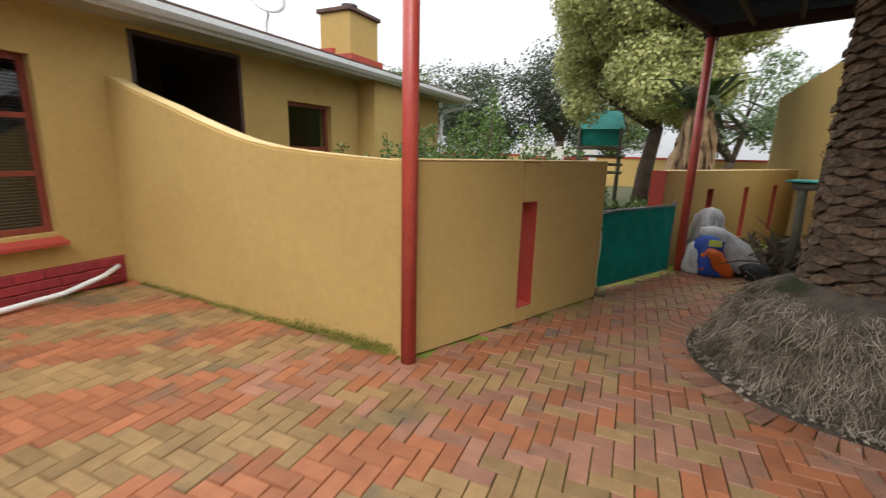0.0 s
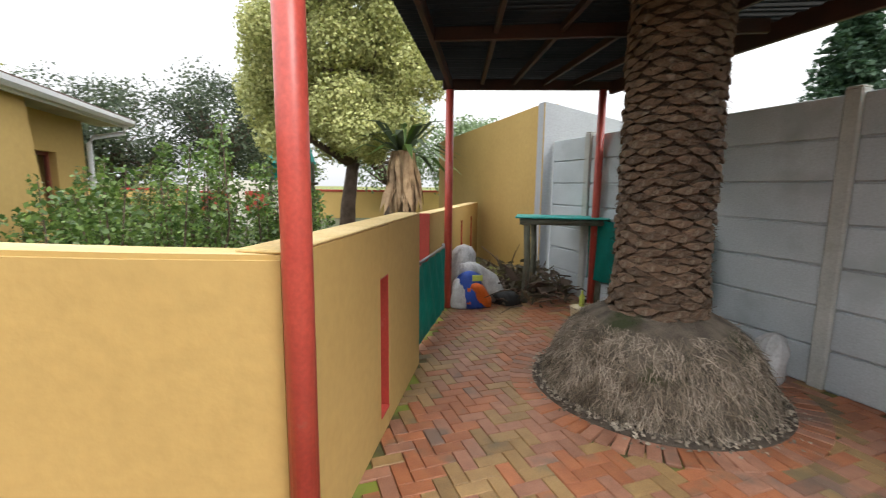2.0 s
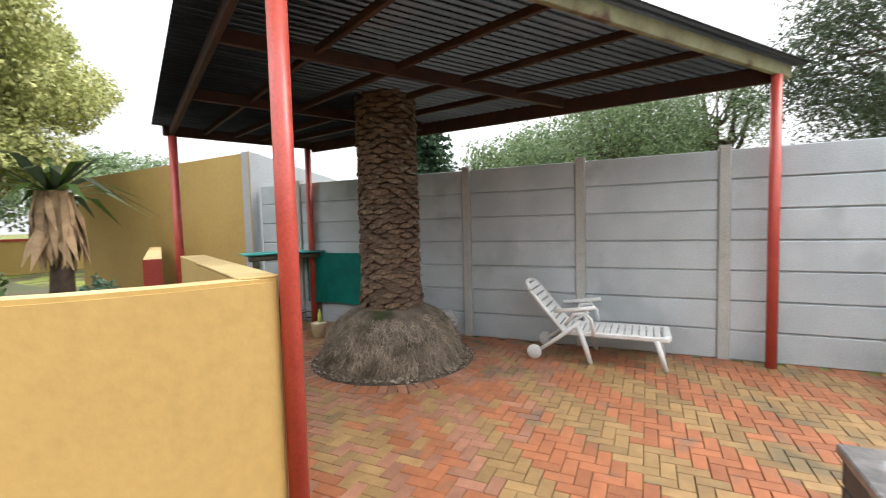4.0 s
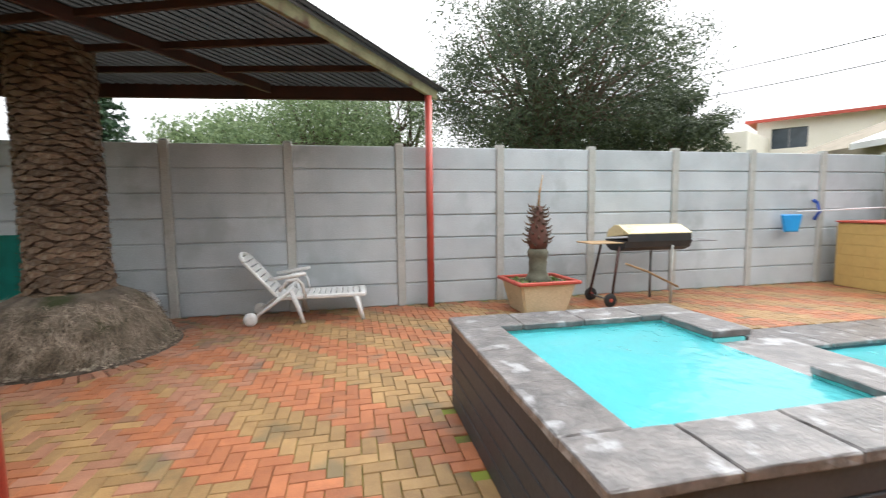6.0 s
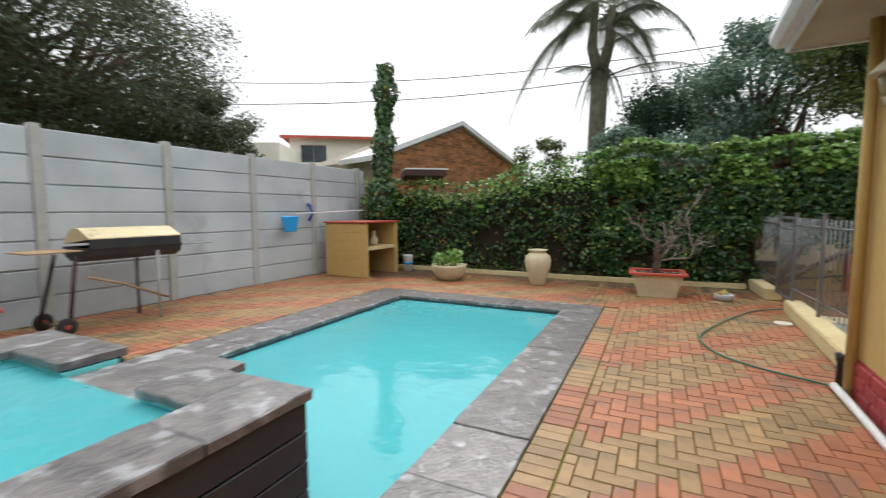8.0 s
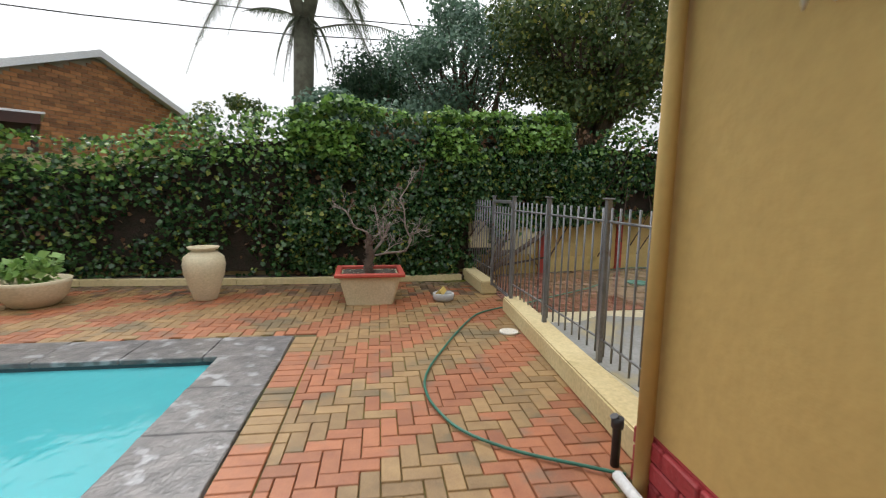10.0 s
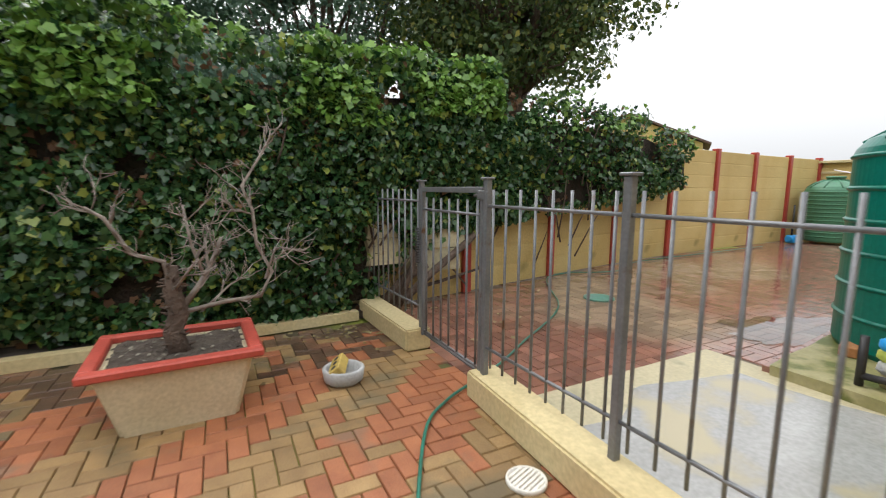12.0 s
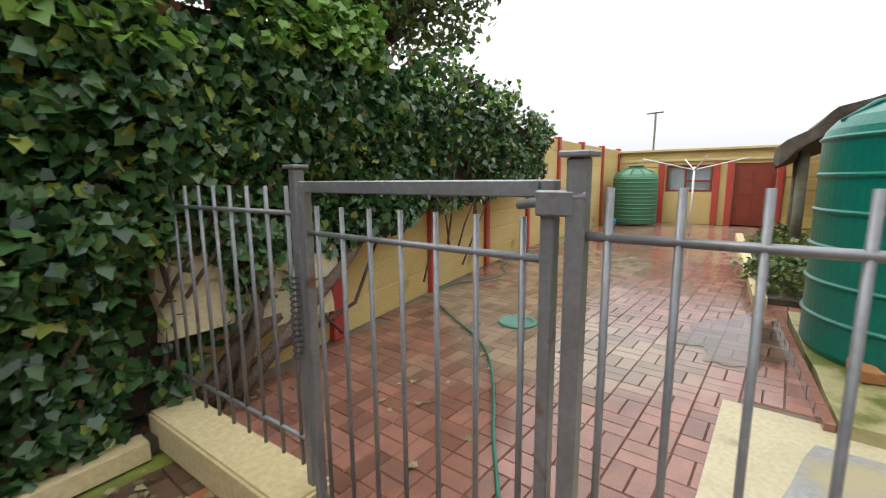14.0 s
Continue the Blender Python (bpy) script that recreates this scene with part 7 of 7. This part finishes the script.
def shrub(name, x, y, r, h, label, leafm_, seed, n_=1600, leaf=0.07, blobs=9):
    rng = np.random.default_rng(seed)
    s_ = thing(name, x, y, 0, 0, label, "shrub", "garden shrubs")
    bm = B()
    P_ = []
    for i in range(blobs + 5):
        hh = h * rng.uniform(0.5, 1.0)
        bx, by = rng.uniform(-r, r) * .75, rng.uniform(-r, r) * .75
        lx_, ly_ = rng.uniform(-.12, .12, 2)
        tube(bm, [(bx * .3, by * .3, 0), (bx, by, hh * .5), (bx + lx_, by + ly_, hh)], [0.02, 0.012, 0.004], 5)
        m_ = n_ // (blobs + 5)
        u = rng.uniform(0.08, 1.02, m_)
        w_ = r * 0.34 * (1.05 - u) ** 0.6 + 0.035
        a_ = rng.uniform(0, 2 * np.pi, m_)
        q_ = w_ * np.sqrt(rng.random(m_))
        P_.append(np.stack([bx + lx_ * u + q_ * np.cos(a_), by + ly_ * u + q_ * np.sin(a_), hh * u], 1))
    part("stem_work", bm, BARK, s_)
    leaves("foliage", np.concatenate(P_), leaf, leafm_, s_, rng, LEAF, (0, 0, 0.8), 1, 0, "stuff")
    return s_


for i, (x, y, r, h, m_) in enumerate(((-3.5, 5.6, 0.6, 1.5, SHRUB), (-2.7, 5.7, 0.6, 1.75, SHRUB), (-2.1, 6.5, 0.65, 2.3, SHRUB), (-1.6, 7.4, 0.6, 2.1, SHRUB), (-1.0, 7.4, 0.55, 1.7, SHRUB), (-3.3, 7.2, 0.6, 1.9, SHRUB), (-0.6, 9.2, 0.6, 0.8, MIXLEAF), (0.3, 8.4, 0.5, 0.75, MIXLEAF), (-4.0, 9.0, 0.5, 1.5, SHRUB), (-2.9, 8.6, 0.7, 1.7, SHRUB), (1.0, 9.0, 0.5, 0.9, BLUELEAF), (-5.0, 12.3, 1.0, 2.1, MIXLEAF), (-3.5, 11.6, 0.8, 2.0, MIXLEAF))):
    shrub("shrub", x, y, r, h, "bushy green garden shrub with small glossy leaves" if m_ is SHRUB else "low dark leafy garden shrub", m_, 40 + i, 4600, 0.058)

tree("tree", 0.45, 12.9, 7.9, 3.2, "broad tree with dense yellow-green foliage clusters", YELLOWLEAF, 5, 170000, 0.2, 9, 0.085, 5.9, 0.28, 0.1, 96, clump_r=0.165, squash=0.9, uneven=0.28)
tree("tree", -3.9, 26.8, 7.3, 3.4, "dark feathery tree with crooked bare limbs", DARKLEAF, 6, 12000, 0.3, 9, 0.16, 5.0, 0.3, 0, 34)
tree("tree", -8.5, 26.0, 6.6, 3.8, "dark feathery tree at the garden boundary", DARKLEAF, 7, 12000, 0.25, 7, 0.17, 5.2, 0.2, 0, 34)
tree("tree", -13.5, 25, 6.8, 3.6, "grey-green tree behind the house", MIXLEAF, 8, 10000, 0.25, 7, 0.17, 5.5, 0.2, 0, 30)
tree("tree", -1.2, 31, 6.2, 3.2, "mid-green tree beyond the garden", MIXLEAF, 9, 8000, 0.25, 7, 0.18, 5.2, 0.2, 0, 26)
tree("tree", 3.6, 22, 6.4, 2.8, "mid-green tree beyond the outbuilding", WILLOW, 10, 9000, 0.2, 7, 0.15, 5.0, 0.2, 0, 26)
tree("tree", 7.5, 20, 4.9, 3.0, "light green tree behind the outbuilding", WILLOW, 12, 9000, 0.2, 7, 0.15, 3.6, 0.2, 0, 26)
tree("willow_tree", 14.3, 1.5, 6.9, 3.1, "hanging light-green willow behind the wall", WILLOW, 13, 34000, 0.25, 8, 0.13, 4.6, 0.3, 1.3, 50, shape=BLADE * [2, 1, 1])
tree("willow_tree", 15.5, -1.4, 9.0, 1.6, "tall narrow willow with hanging twigs", WILLOW, 14, 10000, 0.2, 8, 0.14, 6.5, 0.3, 1.6, 30, shape=BLADE * [2, 1, 1])
tree("willow_tree", 15.5, 4.9, 5.6, 3.2, "low light-green tree behind the wall", WILLOW, 15, 22000, 0.2, 8, 0.14, 3.6, 0.3, 0.8, 40)
tree("tree", 10.3, -6.2, 8.9, 5.5, "large dark olive-green tree with fine foliage", DARKLEAF, 16, 80000, 0.25, 14, 0.11, 6.8, 0.3, 0.3, 130, clump_r=0.15, shape=BLADE * [2.4, 1, 1])
tree("tree", 9.0, -9.3, 5.6, 2.2, "dark olive-green tree beside the larger one", DARKLEAF, 17, 16000, 0.18, 8, 0.09, 4.0, 0.3, 0.2, 40, clump_r=0.2)
tree("tree", -3.8, -16.4, 5.6, 2.3, "dark drooping cypress behind the hedge", CONIFER, 18, 22000, 0.2, 7, 0.1, 4.2, 0.15, 0.8, 34)
tree("tree", -5.8, -13.8, 6.4, 2.1, "blue-green bushy tree behind the hedge", BLUELEAF, 19, 26000, 0.18, 8, 0.09, 5.2, 0.2, 0.1, 60, clump_r=0.22)
tree("tree", -7.95, -11.5, 6.7, 2.4, "dense glossy green tree behind the ivy", MIXLEAF, 20, 42000, 0.2, 8, 0.085, 4.4, 0.3, 0, 80, clump_r=0.2, uneven=0.2)
tree("tree", -0.2, -14.6, 3.9, 0.9, "thin shrubby tree with sparse leaves", MIXLEAF, 22, 2200, 0.06, 6, 0.1, 2.6, 0.3, 0, 14)
tree("tree", -3.2, -12.0, 3.9, 1.35, "blue-green shrub behind the hedge top", BLUELEAF, 24, 8000, 0.1, 6, 0.1, 2.4, 0.2, 0, 18)

cf = thing("conifer", 24.2, 14.6, 0, 0, "tall dark layered conifer", "conifer")
bm = B()
tube(bm, [(0, 0, 0), (0, 0, 10.5)], [0.3, 0.05], 8)
part("trunk", bm, BARK, cf)
rc = np.random.default_rng(31)
for k in range(15):
    z = 3.2 + k * 0.5
    R_ = 3.1 * (1 - k / 15.5) + 0.3
    n_ = 1100
    a_ = rc.uniform(0, 2 * np.pi, n_)
    r_ = R_ * np.sqrt(rc.random(n_)) * (0.75 + 0.25 * np.sin(a_ * 5 + k))
    leaves("branch_layer", np.stack([r_ * np.cos(a_), r_ * np.sin(a_), z + 0.12 * r_ - 0.06 * r_ ** 2 + rc.normal(size=n_) * 0.07], 1), 0.26, CONIFER, cf, rc, LEAF, (0, 0, 1.4), 1, 0, "stuff")

# spiky garden palm with a dry skirt
gp_ = thing("garden_palm", 1.3, 10.1, 0, 0, "stocky garden palm with green blades above a skirt of dry leaves", "palm tree")
bm = B()
tube(bm, [(0, 0, 0), (0.05, 0, 1.2), (0, 0, 2.3)], [0.2, 0.16, 0.18], 10)
part("trunk", bm, BARK, gp_)
rp = np.random.default_rng(41)
n_ = 380
a_ = rp.uniform(0, 2 * np.pi, n_)
leaves("dry_skirt", np.stack([0.24 * np.cos(a_), 0.24 * np.sin(a_), rp.uniform(1.75, 2.35, n_)], 1), 0.75, DRYSTRAW, gp_, rp, BLADE * [1.2, 1, 1], np.stack([np.cos(a_), np.sin(a_), a_ * 0], 1) * 4, 0.5, 7, "stuff")
for i in range(34):
    an = i * 2.4
    el = rp.uniform(-0.1, 1.0)
    d_ = Vector((math.cos(an) * math.cos(el), math.sin(an) * math.cos(el), math.sin(el)))
    L_ = rp.uniform(1.1, 1.8)
    s_ = d_.cross(Vector((0, 0, 1))).normalized() * 0.075
    bm = B()
    b0 = Vector((0, 0, 2.3))
    m1 = b0 + d_ * L_ * 0.55
    t1 = b0 + d_ * L_ + Vector((0, 0, -0.3 * L_))
    a = [bm.verts.new(p) for p in (b0 - s_ * .7, b0 + s_ * .7, m1 + s_, m1 - s_, t1)]
    bm.faces.new((a[0], a[1], a[2], a[3])), bm.faces.new((a[3], a[2], a[4]))
    bmesh.ops.solidify(bm, geom=bm.faces[:], thickness=0.008)
    part("blade", bm, SHRUB if i % 2 else FROND, gp_)

# queen palm behind the hedge
qp = thing("feather_palm", -1.85, -15.0, 0, 0, "tall feather palm with arching and hanging fronds", "palm tree")
bm = B()
tube(bm, [(0.05, 0, 0), (0.0, 0, 4.0), (-0.05, 0, 5.6)], [0.3, 0.25, 0.26], 12)
tube(bm, [(-0.05, 0, 5.4), (-0.3, 0.1, 6.3), (-0.35, 0.1, 7.4)], [0.2, 0.16, 0.1], 8)
tube(bm, [(-0.05, 0, 5.4), (0.2, 0.1, 6.3), (0.1, 0.1, 7.6)], [0.2, 0.16, 0.1], 8)
part("trunk", bm, OLDWOOD, qp)
for i in range(26):
    an = i * 2 * math.pi / 26 + rp.uniform(-.15, .15)
    z = 7.7 + rp.uniform(-1.0, 1.1)
    an += rp.uniform(-.3, .3)
    frond(qp, (-0.1 + rp.uniform(-.3, .3), 0, z), (math.cos(an), math.sin(an), 0), rp.uniform(1.8, 3.6), rp.uniform(0.6, 1.25), rp, rp.uniform(0.4, 0.7), FROND, 190, rp.uniform(0.2, 0.9), 0.017)
for an, L_, z in ((3.2, 3.4, 5.3), (0.2, 1.7, 5.6), (2.9, 2.6, 6.2)):
    frond(qp, (-0.05, 0.1, z), (math.cos(an), math.sin(an), 0), L_, 0.42, rp, 0.3, FROND, 40, 0.4)
for i in range(7):
    an = i * 0.9 + 0.3
    frond(qp, (-0.05, 0, 5.7), (math.cos(an), math.sin(an), 0), 0.9, 2.0, rp, 0.25, FROND, 40, 0.3)

# overhead wires
wr = thing("overhead_wire", 4.5, -15.3, 6.8, 0, "thin overhead cables behind the hedge", "cable")
bm = B()
for z0, z1 in ((0.0, -0.1), (-0.9, -0.55)):
    P_ = [Vector((9 - 20 * t_ / 8, 2 - 4.5 * t_ / 8, z0 + (z1 - z0) * t_ / 8 - 0.5 * math.sin(math.pi * t_ / 8))) for t_ in range(9)]
    tube(bm, P_, 0.016, 5)
part("cable_run", bm, BLACK, wr)
dh = thing("satellite_dish", -5.9, 6.3, 3.15, 0, "white satellite dish on a bent pole on the roof", "satellite dish")
bm = B()
tube(bm, [(0, 0, -0.2), (0, 0, 0.35), (0.05, 0, 0.5), (0.0, 0, 0.62)], 0.018, 8)
part("pole", bm, WHITE, dh)
bm = B()
lathe(bm, [(0.02, 0), (0.2, 0.03), (0.32, 0.09), (0.325, 0.095), (0.2, 0.045), (0.02, 0.015)], 24)
o_ = part("dish", bm, WHITE, dh)
o_.matrix_basis = pose(0, 0, 0.72, 60, 0, 60)

# ---- paving pieces ----
rb = np.random.default_rng(99)
paving = thing("paving", 0, 0, 0, 0, "herringbone clay paving in bands of red and buff with mossy joints", "paving", "", "structure")


def keep_out(x, y):
    if COPE[0] - 0.02 < x < COPE[1] + 0.02 and COPE[2] - 0.02 < y < COPE[3] + 0.02:
        return True
    if SPA[0] - .03 < x < SPA[1] + .03 and SPA[2] - 0.05 < y < SPA[3] + 0.03:
        return True
    r = math.hypot(x - MOUND[0], y - MOUND[1])
    if r < 1.12:
        return True
    return False


def west_edge(y):
    return -4.94 + 0.047 * (y + 4.61) + 0.05


def on_patio(x, y):
    if x > 2.96 or y < -9.25:
        return False
    if x < (west_edge(y) if y > -4.6 else -5.28):
        return False
    if y > 2.78 - 0.095 * (x + 4.66) and x < -1.07:
        return False
    if x < 0.03 and x >= -1.07 and y > 2.44 + (x + 1.08) * 1.93:
        return False
    if y > 4.5 and y > 4.6 + (x) * 1.65 + 0.1:
        return False
    if y > 6.95:
        return False
    return True


GAP, U = 0.0019, 0.0965


def brick_mesh(x0, y0, x1, y1, dz, vv, ff):
    b = len(vv)
    c = 0.004
    vv += [(x0 + c, y0 + c, dz), (x1 - c, y0 + c, dz), (x1 - c, y1 - c, dz), (x0 + c, y1 - c, dz),
           (x0, y0, dz - 0.007), (x1, y0, dz - 0.007), (x1, y1, dz - 0.007), (x0, y1, dz - 0.007),
           (x0, y0, dz - 0.03), (x1, y0, dz - 0.03), (x1, y1, dz - 0.03), (x0, y1, dz - 0.03)]
    ff += [(b, b + 1, b + 2, b + 3)]
    for o1, o2 in ((4, 0), (8, 4)):
        for i in range(4):
            ff.append((b + o1 + i, b + o1 + (i + 1) % 4, b + o2 + (i + 1) % 4, b + o2 + i))
    return 9


def tone(x, y, k):
    """Bands of red and buff along the stair of the bond, more mixed near the palm."""
    s = noise.noise(Vector((x * 0.35, y * 0.35, 2.0)))
    band = ((x - y) + 0.13 + 0.12 * s) % 1.24
    p = 0.97 if band < 0.62 else 0.03
    g = noise.noise(Vector((x * 0.9, y * 0.9, 5.0))) + 0.4 * noise.noise(Vector((x * 3.1, y * 3.1, 1.0)))
    damp = (-8.35 - y) / 0.8 + g * 0.8 if x < 0.4 else (-7.6 - y) / 0.9 + g
    if rb.random() < damp:
        return 3
    mixed = 0.55 * max(0.0, min(1.0, (y - 0.2) / 2.5)) * (1.0 if x > -2.0 else 0.3)
    p = p * (1 - 0.3 * mixed) + 0.12 * mixed
    if rb.random() < p:
        return 2 if (mixed > 0.3 and rb.random() < 0.3) else 0
    return 2 if (mixed > 0.3 and rb.random() < 0.35) else 1


mats = [BRICKRED, BRICKBUFF, BRICKPINK, BRICKDAMP]
V = [[], [], [], []]
F = [[], [], [], []]
near = []
for i in range(-56, 33):
    for j in range(-99, 75):
        d = (i - j) % 4
        if d not in (0, 3):
            continue
        x0, y0 = i * U, j * U
        x1, y1 = (x0 + 2 * U, y0 + U) if d == 0 else (x0 + U, y0 + 2 * U)
        cx, cy = (x0 + x1) / 2, (y0 + y1) / 2
        if not on_patio(cx, cy) or (keep_out(cx, cy) and not cx < -3.1):
            continue
        if x1 > -3.212 and x0 < -2.99 and -6.9 < cy < -1.8:
            if x0 > -3.235:
                continue
            x1 = -3.212
            d = 9
        k = tone(cx, cy, d)
        dz = rb.uniform(-0.0025, 0.0025) + 0.0012 * math.sin(cx * 2.1) * math.cos(cy * 1.7)
        if d != 9 and -4.3 < cx < -2.9 and -4.2 < cy < -1.2 and len(near) < 290:
            near.append((cx, cy, d, k, dz))
            continue
        brick_mesh(x0 + GAP, y0 + GAP, x1 - GAP, y1 - GAP, dz, V[k], F[k])
# soldier row beside the pool coping, and the ring round the palm
y = -6.86
while y < -1.85:
    k = 0 if (y * 1.0) % 1.3 < 0.62 else 1
    brick_mesh(-3.205, y + GAP, -3.008, y + U - GAP, rb.uniform(-.002, .002), V[k], F[k])
    y += U
for ring_r, step in ((0.96, 360 / 70), (1.165, 4.9)):
    a = 0.0
    while a < 360:
        k = 0 if rb.random() < 0.6 else 2
        b = len(V[k])
        if ring_r < 1.1:
            brick_mesh(ring_r + .002, -0.0435, ring_r + 0.20, 0.0435, 0.0, V[k], F[k])
            c, s = math.cos(radians(a)), math.sin(radians(a))
            for q in range(b, len(V[k])):
                x, y, z = V[k][q]
                V[k][q] = (MOUND[0] + x * c - y * s, MOUND[1] + x * s + y * c, z + 0.0055)
        a += step
for k in range(4):
    me = bpy.data.meshes.new("paver_field")
    me.from_pydata(V[k], [], F[k])
    me.materials.append(mats[k])
    o_ = new("paver_field", me)
    o_.parent = paving
    o_["kind"] = "stuff"
base = {}
for k in range(3):
    for d in (0, 3):
        vv, ff = [], []
        w, h = (U, U / 2) if d == 0 else (U / 2, U)
        brick_mesh(-w + GAP, -h + GAP, w - GAP, h - GAP, 0.0, vv, ff)
        me = bpy.data.meshes.new("brick")
        me.from_pydata(vv, [], ff)
        me.materials.append(mats[k])
        base[k, d] = me
for cx, cy, d, k, dz in near:
    share("brick", base[k, d], pose(cx, cy, dz), paving)

# yard paving, laid in basket squares
bm = B()
box(bm, -17.7, -5.3, -10.9, -6.9, -0.0155, -0.011)
tagged(part("yard_sand_bed", bm, mat("pale_joint_sand", (0.20, 0.15, 0.11), (0.13, 0.10, 0.07), 2, 0.8, 0.4, 80)), "sandy bed showing in the yard paving's joints", "ground", "", "structure")
yardp = thing("yard_paving", -11, -8.5, 0, 0, "wet red clay paving of the back yard in basket weave", "paving", "", "structure")
vv, ff = [], []
bw = np.array(BW)
for i in range(-63, 29):
    for j in range(-14, 22):
        x0, y0 = i * 0.2 + 0.1, j * 0.2
        cx, cy = x0 - 11 + 0.1, y0 - 8.5 + 0.1
        wall_y = np.interp(-cx, -bw[:, 0], bw[:, 1])
        if cx > -5.3 or cx < -17.7 or cy < wall_y + 0.05 or cy > -6.9 and cx < -7.2:
            continue
        if cx > -7.25 and cy > -7.35:
            continue
        for s in (0, 1):
            if (i + j) % 2:
                brick_mesh(x0 + GAP, y0 + 0.1 * s + GAP, x0 + 0.2 - GAP, y0 + 0.1 * s + 0.1 - GAP, rb.uniform(-.0015, .0015), vv, ff)
            else:
                brick_mesh(x0 + 0.1 * s + GAP, y0 + GAP, x0 + 0.1 * s + 0.1 - GAP, y0 + 0.2 - GAP, rb.uniform(-.0015, .0015), vv, ff)
me = bpy.data.meshes.new("paver_field")
me.from_pydata(vv, [], ff)
me.materials.append(BRICKWET)
o_ = new("paver_field", me)
o_.parent = yardp
o_["kind"] = "stuff"

# painted bricks of the house plinth
plinth = new("plinth")
plinth.parent = house
pm_ = []
for half in (False, True):
    bm = B()
    box(bm, 0.0, 0.028, 0.004, (0.11 if half else 0.218), 0.003, 0.088, 0.008)
    me = bpy.data.meshes.new("brick")
    bm.to_mesh(me)
    bm.free()
    me.materials.append(PLINTH)
    pm_.append(me)
for c in range(3):
    v = 0.0
    if c % 2:
        share("brick", pm_[1], pose(0.001, 0.0, 0.004 + c * 0.092), plinth)
        v = 0.113
    while v < 7.2:
        share("brick", pm_[0], pose(0.001 + rb.uniform(0, .004), v, 0.004 + c * 0.092), plinth)
        v += 0.222
bm = B()
box(bm, 0.001, 0.012, 0.0, 7.35, 0.0, 0.285)
part("plinth_render", bm, PLINTH, plinth)
